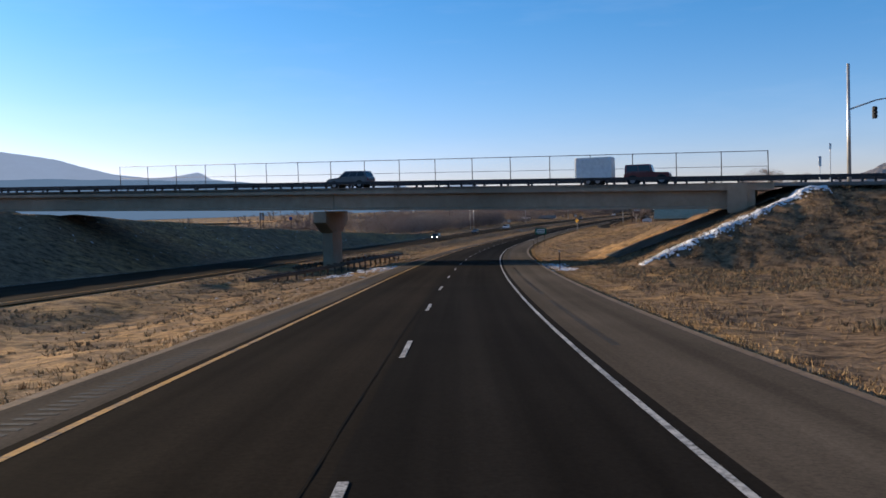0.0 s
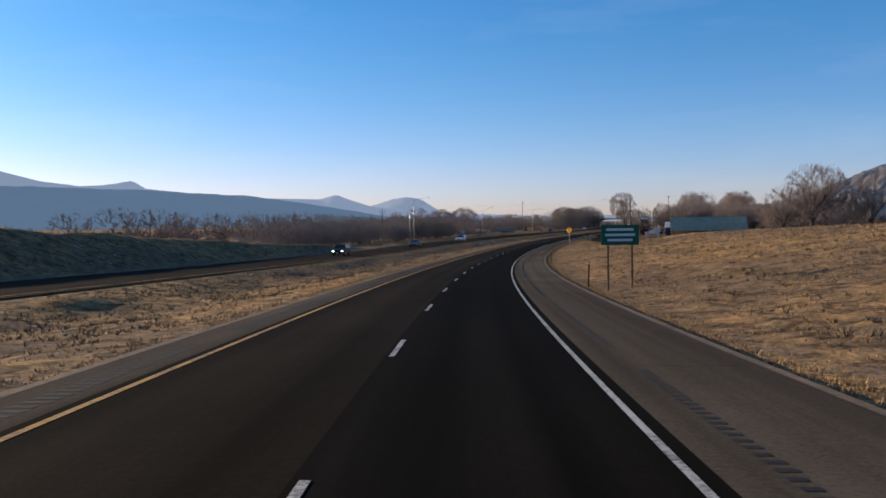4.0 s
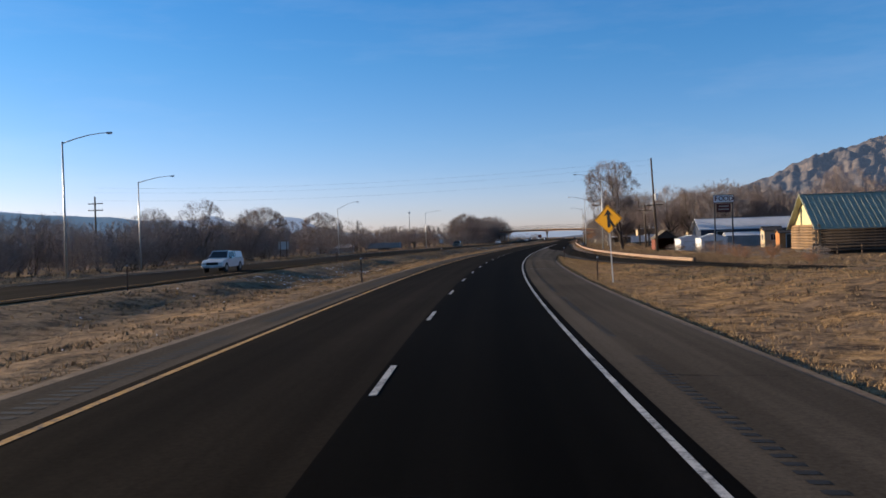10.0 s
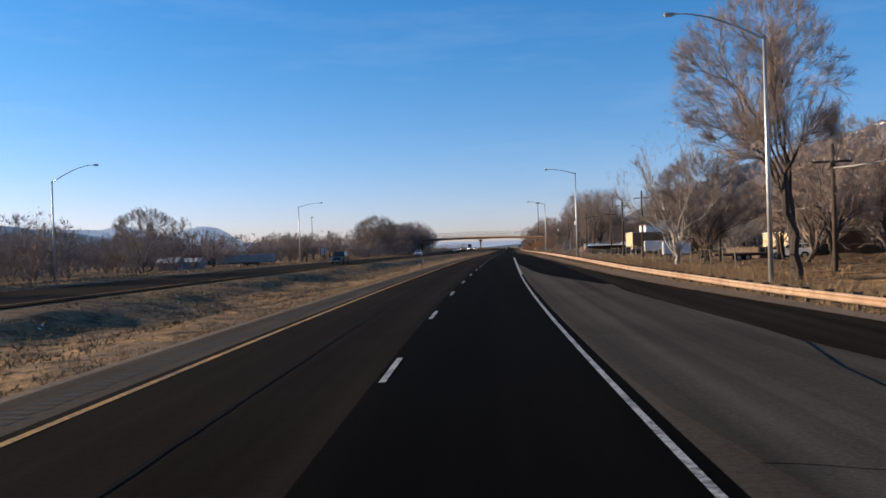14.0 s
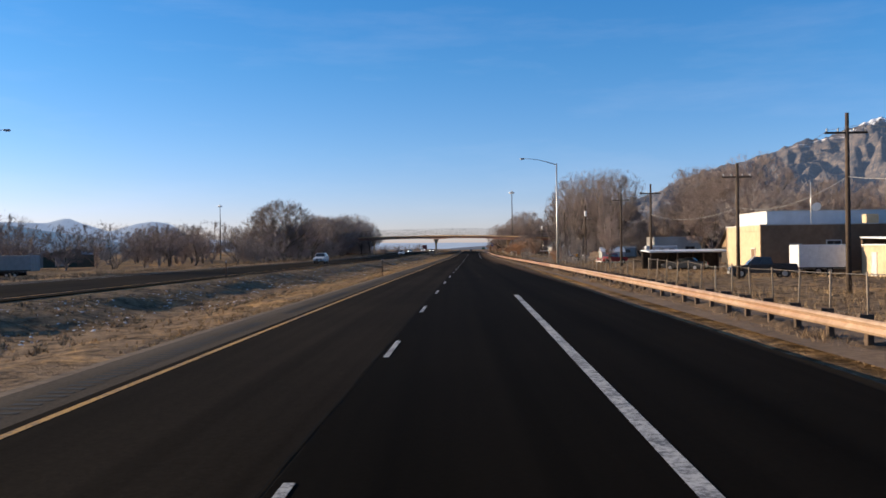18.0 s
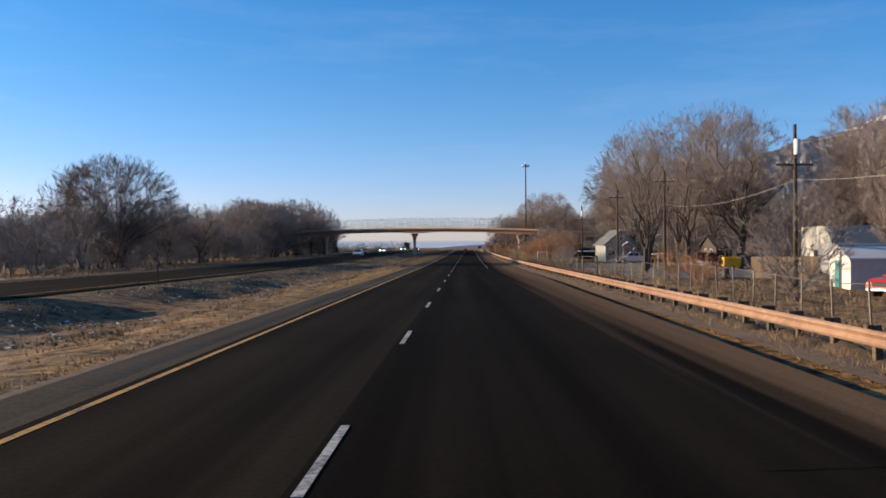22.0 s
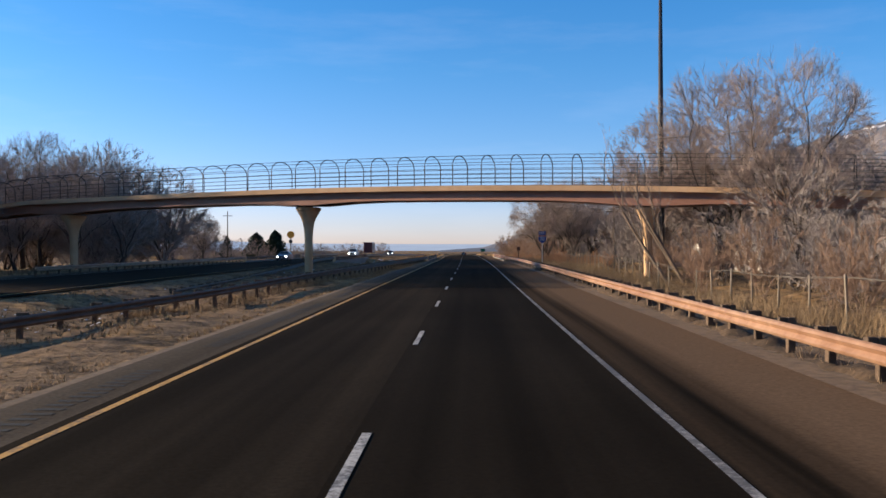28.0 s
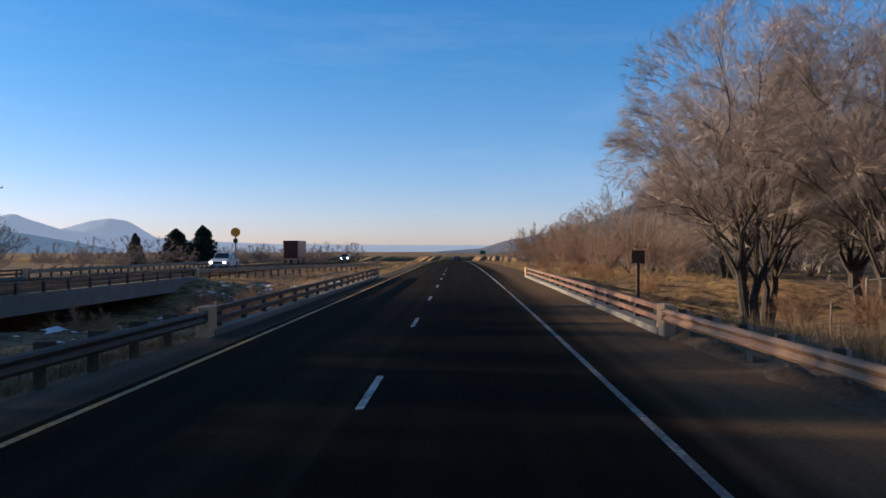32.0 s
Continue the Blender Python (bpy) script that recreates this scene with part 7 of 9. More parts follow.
def gable_house(name, s, lat, turn, length, width, eave, ridge_h, wall, roof, label, category="building", openings=(), over=0.35, gable=None, ribs=0.0, base=None, open_front=False):
    """Ridge along local x. openings: (side, along, z, w, h, door material or None)."""
    p = at(s, lat, base) if base is not None else level(s, lat)
    g = thing(name, upright(p, heading(s) + turn), label, category)
    a, b = length / 2, width / 2
    for sg in (-1, 1):
        part("wall", wall_sheet("x", sg, sg * b, [(-a, -0.6), (a, -0.6), (a, eave), (-a, eave)]), wall, g)
        end = [(-b + 0.142, -0.6), (b - 0.142, -0.6), (b - 0.142, eave), (-b + 0.142, eave)]
        if not (open_front and sg < 0):
            part("wall", wall_sheet("y", sg, sg * (a - 0.002), end), wall, g)
        part("gable", wall_sheet("y", sg, sg * (a - 0.001), [(-b, eave + 0.002), (b, eave + 0.002), (0, ridge_h)]), gable or wall, g)
    for sg in (-1, 1):
        bm = bmesh.new()
        dz = (ridge_h - eave) / b
        prof = [(0.0, ridge_h + 0.02), (sg * (b + over), eave - dz * over + 0.02), (sg * (b + over), eave - dz * over + 0.12), (0.0, ridge_h + 0.12)]
        r0, r1 = [[bm.verts.new((x, y, z)) for y, z in prof] for x in (-a - over, a + over)]
        for k in range(4):
            bm.faces.new((r0[k], r0[(k + 1) % 4], r1[(k + 1) % 4], r1[k]))
        bm.faces.new(r0)
        bm.faces.new(r1[::-1])
        bmesh.ops.recalc_face_normals(bm, faces=bm.faces)
        slope = part("roof", bm, roof, g)
        if ribs:
            for x in np.arange(-a - over + 0.1, a + over, ribs):
                bm = bmesh.new()
                ln = math.hypot(b + over, dz * (b + over))
                box(bm, (0.045, ln, 0.04))
                rb = part("rib", bm, roof, slope)
                rb.matrix_basis = pose(x, sg * (b + over) / 2, (ridge_h + eave - dz * over) / 2 + 0.135, -sg * math.degrees(math.atan(dz)), 0, 0)
    bm = bmesh.new()
    box(bm, (length + 2 * over, 0.3, 0.05), (0, 0, ridge_h + 0.13))
    part("ridge_cap", bm, roof, g)
    for side, al, z, w, h, door in openings:
        opening(g, side, al, z, w, h, b if side[1] == "y" else a, door)
    return g


def flat_block(name, s, lat, turn, lx, ly, h, wall, label, category="building", openings=(), cap=None, road_wall=None, parapet=0.25):
    """A flat-roofed block; its wall towards -x can have a material of its own."""
    g = thing(name, upright(level(s, lat), heading(s) + turn), label, category)
    a, b = lx / 2, ly / 2
    for sg in (-1, 1):
        part("wall", wall_sheet("x", sg, sg * b, [(-a, -0.6), (a, -0.6), (a, h), (-a, h)], 0.2), wall, g)
        part("wall", wall_sheet("y", sg, sg * (a + (0.004 if sg < 0 else 0)), [(-b + 0.202, -0.6), (b - 0.202, -0.6), (b - 0.202, h), (-b + 0.202, h)], 0.2), road_wall if road_wall and sg < 0 else wall, g)
    bm = bmesh.new()
    box(bm, (lx - 0.45, ly - 0.45, 0.15), (0, 0, h - parapet))
    part("roof", bm, cap or M_WHITEROOF, g)
    for sg in (-1, 1):
        bm = bmesh.new()
        box(bm, (lx + 0.1, 0.3, 0.1), (0, sg * (b - 0.1), h + 0.05))
        part("coping", bm, cap or M_WHITEROOF, g)
        bm = bmesh.new()
        box(bm, (0.3, ly - 0.52, 0.1), (sg * (a - 0.1), 0, h + 0.05))
        part("coping", bm, cap or M_WHITEROOF, g)
    for side, al, z, w, hh, door in openings:
        opening(g, side, al, z, w, hh, b if side[1] == "y" else a + 0.004, door)
    return g


def carport(name, s, lat, turn, lx, ly, h, label, roof=None, back=None, fall=0.25):
    g = thing(name, upright(level(s, lat), heading(s) + turn), label, "shed")
    bm = bmesh.new()
    box(bm, (lx, ly, 0.14), (0, 0, h), rot=(fall / ly * 40, 0, 0))
    part("roof", bm, roof or M_WHITEROOF, g)
    for x in np.linspace(-lx / 2 + 0.2, lx / 2 - 0.2, max(2, int(lx / 3) + 1)):
        for y in (-ly / 2 + 0.15, ly / 2 - 0.15):
            bm = bmesh.new()
            box(bm, (0.14, 0.14, h + 0.3), (x, y, (h - 0.45) / 2))
            part("post", bm, M_WOODPOST, g)
    if back:
        bm = bmesh.new()
        box(bm, (lx - 0.2, 0.1, h + 0.2), (0, ly / 2 - 0.02, (h - 0.4) / 2))
        part("back_wall", bm, back, g)
    return g


# log building with a green ribbed roof
log_house = gable_house("log_building", 373.5, 43.9, 0, 19.4, 9, 2.75, 6.0, M_DARKWALL, M_GREENROOF, "old log building with a green ribbed metal roof and yellow gable", over=0.7, gable=M_YELLOWWALL, ribs=0.6,
                        openings=(("-x", -1.6, 1.35, 0.9, 1.1, None), ("-x", 0.2, 1.35, 0.9, 1.1, None), ("-x", 1.9, 1.35, 0.9, 1.1, None), ("-y", -7.2, 1.4, 1.3, 1.1, None), ("-y", -3, 1.4, 1.2, 1.1, None), ("-y", 3.0, 1.05, 1.0, 2.1, M_DARKWALL)))
for k in range(9):
    for end in (0, 1):
        bm = bmesh.new()
        if end:
            tube(bm, [(-9.82, -4.95 - 0.2 * (k % 2), 0), (-9.82, 4.95, 0)], 0.155, 8)
        else:
            tube(bm, [(-10.4 + 0.25 * (k % 2), -4.62, 0), (10.1, -4.62, 0)], 0.155, 8)
        part("log", bm, M_LOG if end else M_BARK, log_house).location = (0, 0, 0.1 + 0.30 * k + 0.15 * end)
bm = bmesh.new()
box(bm, (1.0, 1.0, 1.6), (3, 1.2, 6.1), bevel=0.04)
part("chimney", bm, M_CONCRETE, log_house)
# fence and post before it
g = thing("rail_fence", upright(level(367, 40), heading(367)), "grey wooden rail fence before the log building", "fence")
for x in np.arange(-7, 12.1, 2.4):
    bm = bmesh.new()
    box(bm, (0.12, 0.12, 1.4), (x, 0, 0.4))
    part("post", bm, M_WOODPOST, g)
for z in (0.45, 0.95):
    bm = bmesh.new()
    box(bm, (19.2, 0.05, 0.12), (2.6, -0.09, z))
    part("rail", bm, M_WOODPOST, g)
g = thing("yard_post", upright(level(366, 44), heading(366)), "short white lamp post in the yard", "lamp post")
bm = bmesh.new()
tube(bm, [(0, 0, -0.2), (0, 0, 2.6)], 0.06, 8)
part("pole", bm, M_WHITEWALL, g)
bm = bmesh.new()
box(bm, (0.8, 0.2, 0.16), (0, 0, 2.65), bevel=0.04)
part("lamp_head", bm, M_WHITEWALL, g)

gable_house("long_workshop", 435, 39.5, 0, 16, 11, 2.9, 4.7, M_BLUEWALL, M_WHITEROOF, "long dark blue workshop under a white metal roof", openings=(("-y", -4, 1.2, 2.6, 2.6, M_DARKWALL), ("-y", 3, 1.6, 1.2, 1.0, None)))
gable_house("metal_garage", 411.0, 27.2, -90, 7, 3.4, 1.75, 2.25, M_WHITEMETAL, M_WHITEROOF, "low white metal garage with a ribbed roof", "garage", over=0.12, ribs=0.9, openings=(("-x", 0, 0.62, 2.3, 1.6, M_WHITEROOF),))
gable_house("metal_garage", 398.4, 28.4, -90, 5.0, 3.4, 1.85, 2.35, M_WHITEMETAL, M_WHITEROOF, "white metal garage with a grey roll-up door", "garage", over=0.1, ribs=0.9, openings=(("-x", 0.1, 0.68, 2.3, 1.65, M_GREYWALL),))
gable_house("grey_shed", 424, 37.5, 0, 6, 3.5, 1.9, 2.4, M_GREYWALL, M_WHITEROOF, "grey metal shed with a rounded white roof", "shed", over=0.12)
# dark gable sheets stand in for the shade inside its open front
gable_house("red_shed", 424.5, 24.9, -90, 7, 3.6, 1.7, 2.95, M_REDWALL, M_MOSSROOF, "small weathered red shed with an open dark front", "shed", over=0.25, open_front=True, gable=M_DARKWALL)
gable_house("tan_hut", 404, 37.6, 0, 2.4, 2.4, 2.2, 2.7, M_CREAM, M_DARKROOF, "small tan wooden hut", "hut", openings=(("-y", 0, 1.3, 0.7, 0.8, None), ("-x", 0, 1.3, 0.7, 0.8, None)), over=0.2)
gable_house("orange_shed", 399, 38.6, 0, 2.6, 2.2, 2.1, 2.5, M_ORANGEWALL, M_DARKROOF, "narrow orange-brown board shed", "shed", openings=(("-y", 0, 1.0, 0.8, 1.8, M_DARKWALL),), over=0.15)
# yellow house and its board fence
# shaded sides are coloured brown, the sunlit road side cream
flat_block("stucco_house", 498, 43.5, 0, 12, 14, 2.9, M_BROWNWALL, "low cream stucco house with a flat roof", "house", (("-x", -4.6, 1.5, 1.4, 1.1, None), ("-x", 0.5, 1.5, 1.4, 1.1, None), ("-x", 4.2, 1.0, 0.95, 2.0, M_WHITEWALL), ("-y", -3.5, 1.5, 1.3, 1.1, None)), M_WHITEROOF, M_CREAM)


def board_fence(name, rows, h, m, label, w=0.16, group=""):
    """Upright boards along a line of (s, lat)."""
    pts = [level(s, l) for s, l in rows]
    g = thing(name, Matrix.Translation(pts[0]), label, "fence", group)
    bm = bmesh.new()
    box(bm, (w - 0.015, 0.025, h), (0, 0, h / 2 - 0.05))
    me = bpy.data.meshes.new("board")
    bm.to_mesh(me)
    bm.free()
    me.materials.append(m)
    rng = random.Random(4)
    for p, q_ in zip(pts, pts[1:]):
        d = q_ - p
        n = int(d.length / w)
        tr = math.degrees(math.atan2(d.x, d.y)) - 90
        for k in range(n):
            o = new("board", me)
            o.parent = g
            o.matrix_basis = upright(p + d * (k + 0.5) / n - pts[0] + Vector((0, 0, rng.uniform(-0.06, 0.06))), tr)
        bm = bmesh.new()
        box(bm, (d.length, 0.05, 0.09), (0, 0, 0))
        o = part("rail", bm, m, g)
        o.matrix_basis = upright(p + d / 2 - pts[0] + Vector((0, 0, h * 0.7)), tr) @ pose(0, 0.045, 0, 0, 0, 0)
    return g


board_fence("board_fence", [(500, 31.4), (487, 31.9)], 1.35, M_WOODPOST, "weathered brown board fence round a yard", 0.3)
# same fence, this run darkened in colour for its shaded side
board_fence("board_fence", [(487, 32.1), (486.5, 40)], 1.35, M_DARKWALL, "board fence in a shade-dark tone round a yard", 0.3)
board_fence("panel_fence", [(671, 25.6), (663, 28.6)], 1.9, M_WOODPOST, "patched tan wooden fence round a yard", 0.4)
# brown industrial building with the taller hall behind
flat_block("brown_workshop", 579.3, 37.2, 0, 15.8, 11.4, 4.5, M_BROWNWALL, "brown stucco workshop with a cream side wall", "building", (("-y", -4.6, 1.4, 1.0, 2.4, M_GREYWALL), ("-y", -1.0, 2.7, 1.3, 0.5, None), ("-y", 4.0, 2.8, 0.6, 0.6, None), ("-y", 5.0, 2.8, 0.6, 0.6, None), ("-x", -3.5, 1.2, 1.1, 2.1, M_BROWNWALL)), M_WHITEWALL, M_CREAM)
flat_block("tall_hall", 591, 43, 0, 18, 10, 6.4, M_WHITEROOF, "taller pale metal hall with a white parapet", "building", (), M_WHITEWALL)
g = thing("roof_duct", upright(at(580, 42.5, 4.2), heading(583)), "pale ventilation box and pipe on the roof", "vent")
bm = bmesh.new()
box(bm, (1.3, 1.0, 1.2), (0, 0, 0.5), bevel=0.05)
part("housing", bm, M_CREAM, g)
bm = bmesh.new()
tube(bm, [(-6.0, 0, 0), (-6.0, 0, 4.5)], 0.05, 6)
part("aerial", bm, M_GALV, g)
bm = bmesh.new()
tube(bm, [(-5.6, -0.4, 1.9), (-5.6, -0.2, 2.0)], [0.5, 0.1], 12)
part("dish", bm, M_SIGNWHITE, g)
carport("white_roofed_shed", 566, 43.6, 0, 13, 8, 3.1, "open shed with a white metal roof and cream end", back=M_BROWNWALL)
flat_block("cream_store", 566, 37.6, 0, 1.6, 6, 2.7, M_CREAM, "small cream painted store", "building", (("-x", 0.5, 1.0, 0.9, 2.0, M_WHITEWALL),))
carport("open_shed", 588, 25.6, 0, 9.0, 5, 2.2, "long low open shed with a white roof", back=M_DARKWALL)
# cabin and low sheds
gable_house("log_cabin", 633, 50, 0, 13, 9, 2.7, 5.4, M_DARKWALL, M_DARKROOF, "dark cabin with a golden log end and grey roof", "house", gable=M_LOG, over=0.6, openings=(("-x", 0, 1.4, 1.0, 1.1, None), ("-y", -3, 1.4, 1.2, 1.0, None)))
carport("cabin_porch", 627.6, 50, 0, 12, 2.4, 2.6, "white-roofed porch along the cabin")
flat_block("white_hall", 709, 52, 0, 12, 10, 4.9, M_WHITEWALL, "cream white flat-roofed hall behind the yards", "building", (("-x", 0, 1.4, 1.2, 1.2, None), ("-y", -3, 1.2, 1.0, 2.1, M_DARKWALL), ("-y", 2.5, 2.0, 2.2, 1.2, None)), M_WHITEWALL)
gable_house("teal_door_shed", 653, 27.6, 0, 4.2, 3.2, 1.85, 2.6, M_WHITEWALL, M_WHITEROOF, "small white garden shed with a teal door", "shed", over=0.15, openings=(("-x", 0.2, 0.85, 0.85, 1.75, M_TEAL),))
# white house with porch
white_house = gable_house("white_house", 747.2, 26.9, -90, 11.5, 5.2, 2.7, 4.95, M_OLDWHITE, M_GREYWALL, "small old white house with a grey metal roof", "house", over=0.35, ribs=0.6, base=-0.15,
                          openings=(("-y", 1.8, 1.5, 0.8, 0.9, None), ("-y", -3.0, 1.5, 0.8, 0.9, None), ("-x", 1.6, 1.4, 1.0, 1.1, None), ("-x", -0.9, 1.05, 0.9, 2.0, M_GREYWALL), ("-x", 0.0, 3.6, 0.5, 0.4, None)))
bm = bmesh.new()
for sg in (-1, 1):
    box(bm, (1.7, 1.05, 0.08), (-6.6, -0.9 + sg * 0.43, 2.75), rot=(-sg * 35, 0, 0))
part("porch_roof", bm, M_WHITEROOF, white_house)
for y in (-1.75, -0.05):
    bm = bmesh.new()
    box(bm, (0.1, 0.1, 2.6), (-7.3, y, 1.2))
    part("porch_post", bm, M_WHITEWALL, white_house)
bm = bmesh.new()
box(bm, (1.6, 2.2, 0.35), (-6.6, -0.9, 0.05))
part("porch_step", bm, M_CONCRETE, white_house)
carport("dark_lean_to", 780, 24.8, 0, 6.0, 4.5, 2.1, "dark open lean-to sheds beside the house", roof=M_DARKROOF, back=M_DARKWALL)
carport("dark_lean_to", 773, 25.5, 0, 4.0, 3.0, 1.7, "dark open lean-to sheds beside the house", roof=M_WHITEROOF, back=M_DARKWALL)
gable_house("white_shed", 805, 27, 0, 4, 3, 2.0, 2.6, M_WHITEWALL, M_DARKROOF, "small white shed among bare trees", "shed")
gable_house("white_cottage", 857, 30, 0, 5, 6, 2.1, 3.0, M_WHITEWALL, M_DARKROOF, "small white cottage among bare trees", "house", openings=(("-x", 0, 1.2, 1.0, 0.9, None), ("-y", 0, 1.2, 1.0, 0.9, None)))
flat_block("white_store", 845, 34, 0, 9, 9, 3.1, M_WHITEWALL, "white flat-roofed building among bare trees", "building", (("-x", -2, 1.3, 1.0, 1.2, None), ("-x", 2.2, 1.0, 0.9, 2.0, M_DARKWALL), ("-y", -2, 1.4, 1.2, 1.0, None)))
gable_house("far_house", 905, 58, 20, 8, 7, 2.6, 4.4, M_WHITEWALL, M_DARKROOF, "small pale house far behind the trees", "house", openings=(("-x", 0, 1.3, 1.0, 1.1, None),))
# left side
flat_block("pale_warehouse", 750, -134, 0, 18, 12, 4.3, M_GREYWALL, "long pale metal warehouse beyond the highway", "warehouse", (("-y", 2, 1.6, 3.0, 3.0, M_WHITEROOF),))
gable_house("green_warehouse", 748, -119.5, 90, 12, 10, 3.6, 4.8, M_DARKGREEN, M_GREYWALL, "dark green metal warehouse with a pale roof", "warehouse", openings=(("+x", 0, 1.6, 2.6, 2.8, M_GREYWALL),))
gable_house("small_hut", 556, -66, 0, 4, 3, 2.0, 2.8, M_GREYWALL, M_WHITEROOF, "small grey hut beyond the opposite carriageway", "hut", openings=(("+x", 0, 1.2, 0.8, 0.9, None),))
gable_house("long_shed", 640, -96, 0, 12, 6, 2.4, 3.4, M_GREYWALL, M_WHITEROOF, "long pale shed beyond the opposite carriageway", "shed")

# tall frame of a yard gate
g = thing("yard_gate", upright(level(678.5, 13.0), heading(678) + 65), "simple steel pipe gate frame in a fence", "gate")
for x in (-1.2, 1.2):
    bm = bmesh.new()
    tube(bm, [(x, 0, -0.3), (x, 0, 1.7)], 0.05, 6)
    part("post", bm, M_DARKSTEEL, g)
for z in (0.6, 1.6):
    bm = bmesh.new()
    tube(bm, [(-1.2, 0, z), (1.2, 0, z)], 0.035, 6)
    part("bar", bm, M_DARKSTEEL, g)

# ---- vehicles ----


def paint(name, c, rough=0.3):
    m, n, l, b = mat(name, rough, 0.0, 0.5)
    t = noise_node(n, l, 3.0, 4.0)
    l.new(ramp(n, l, t.outputs["Fac"], [(0.3, tuple(v * 0.85 for v in c)), (0.7, tuple(min(1, v * 1.08) for v in c))]).outputs["Color"], b.inputs["Base Color"])
    b.inputs["Coat Weight"].default_value = 0.4
    return m


PAINTS = {"white": paint("white_car_paint", (0.70, 0.70, 0.70)), "silver": paint("silver_car_paint", (0.38, 0.39, 0.40)), "dark": paint("dark_car_paint", (0.02, 0.022, 0.026)), "red": paint("dark_red_car_paint", (0.13, 0.012, 0.014)),
          "blue": paint("blue_car_paint", (0.02, 0.06, 0.13)), "grey": paint("grey_car_paint", (0.10, 0.105, 0.11)), "bright_red": paint("red_car_paint", (0.40, 0.03, 0.025)), "dark_green": paint("dark_green_car_paint", (0.02, 0.035, 0.028))}
M_TYRE = surface("tyre_rubber", (0.012, 0.012, 0.012), (0.022, 0.022, 0.022), 8, 0.9, relief=0)
M_RIM = surface("wheel_rim_metal", (0.30, 0.30, 0.31), (0.42, 0.42, 0.42), 6, 0.35, 0.8, relief=0)
M_TRIM = surface("black_car_trim", (0.012, 0.012, 0.013), (0.024, 0.024, 0.024), 6, 0.6, relief=0)
M_TAIL = surface("red_tail_lens", (0.25, 0.01, 0.01), (0.32, 0.015, 0.012), 6, 0.25, relief=0)
M_PLATE = surface("pale_plate", (0.5, 0.5, 0.5), (0.6, 0.6, 0.6), 6, 0.5, relief=0)
M_LAMPOFF = surface("clear_headlamp", (0.6, 0.6, 0.58), (0.72, 0.72, 0.70), 6, 0.15, relief=0)
_hl, _n, _l, _b = mat("lit_headlamp", 0.2)
_b.inputs["Emission Color"].default_value, _b.inputs["Emission Strength"].default_value = (1.0, 0.95, 0.85, 1), 6.0
# (body outline, cabin outline as (y, z), half width, wheel places, wheel radius)
CARS = {
    "sedan": ([(-2.35, 0.32), (-2.38, 0.78), (-2.2, 0.98), (-1.3, 1.02), (1.1, 1.0), (2.1, 0.82), (2.36, 0.66), (2.36, 0.32)], [(-1.75, 0.99), (-1.0, 1.42), (0.15, 1.45), (1.05, 0.99)], 0.88, (-1.38, 1.42), 0.32),
    "suv": ([(-2.3, 0.42), (-2.36, 0.95), (-2.25, 1.12), (0.9, 1.12), (2.0, 1.02), (2.33, 0.82), (2.33, 0.42)], [(-2.24, 1.1), (-2.0, 1.70), (0.25, 1.76), (1.0, 1.1)], 0.93, (-1.4, 1.42), 0.37),
    "minivan": ([(-2.45, 0.35), (-2.5, 0.9), (-2.4, 1.08), (1.5, 1.05), (2.2, 0.88), (2.5, 0.7), (2.5, 0.35)], [(-2.4, 1.06), (-2.2, 1.70), (0.55, 1.76), (1.75, 1.02)], 0.95, (-1.45, 1.5), 0.33),
    "pickup": ([(-2.85, 0.5), (-2.9, 0.85), (-2.85, 1.18), (1.0, 1.18), (1.4, 1.14), (2.45, 1.06), (2.78, 0.85), (2.78, 0.46), (0, 0.42)], [(-0.85, 1.16), (-0.72, 1.84), (0.6, 1.88), (1.35, 1.14)], 0.98, (-1.8, 1.85), 0.40),
    "jeep": ([(-1.9, 0.55), (-1.95, 1.1), (0.55, 1.14), (1.9, 1.08), (2.05, 0.95), (2.05, 0.55)], [(-1.92, 1.12), (-1.86, 1.86), (0.35, 1.86), (0.6, 1.13)], 0.85, (-1.2, 1.35), 0.42),
}


def prism(bm, prof, half, tuck=0.0, z0=0.0):
    """A side outline carried across the car; tuck narrows it with height over z0."""
    w = lambda z: half - max(0.0, z - z0) * tuck
    a = [bm.verts.new((-w(z), y, z)) for y, z in prof]
    b = [bm.verts.new((w(z), y, z)) for y, z in prof]
    n = len(prof)
    for k in range(n):
        bm.faces.new((a[k], a[(k + 1) % n], b[(k + 1) % n], b[k]))
    bm.faces.new(a[::-1])
    bm.faces.new(b)
    bmesh.ops.recalc_face_normals(bm, faces=bm.faces)


def pane(g, quad, push):
    """A thin window sheet from four corners, pushed out along its normal."""
    q_ = [Vector(v) for v in quad]
    nrm = (q_[1] - q_[0]).cross(q_[3] - q_[0]).normalized()
    if nrm.dot(Vector(push)) < 0:
        nrm = -nrm
    bm = bmesh.new()
    lo, hi = [[bm.verts.new(v + nrm * k) for v in q_] for k in (-0.01, 0.012)]
    for k in range(4):
        bm.faces.new((lo[k], lo[(k + 1) % 4], hi[(k + 1) % 4], hi[k]))
    bm.faces.new(lo[::-1])
    bm.faces.new(hi)
    bmesh.ops.recalc_face_normals(bm, faces=bm.faces)
    part("window", bm, M_GLASS, g)


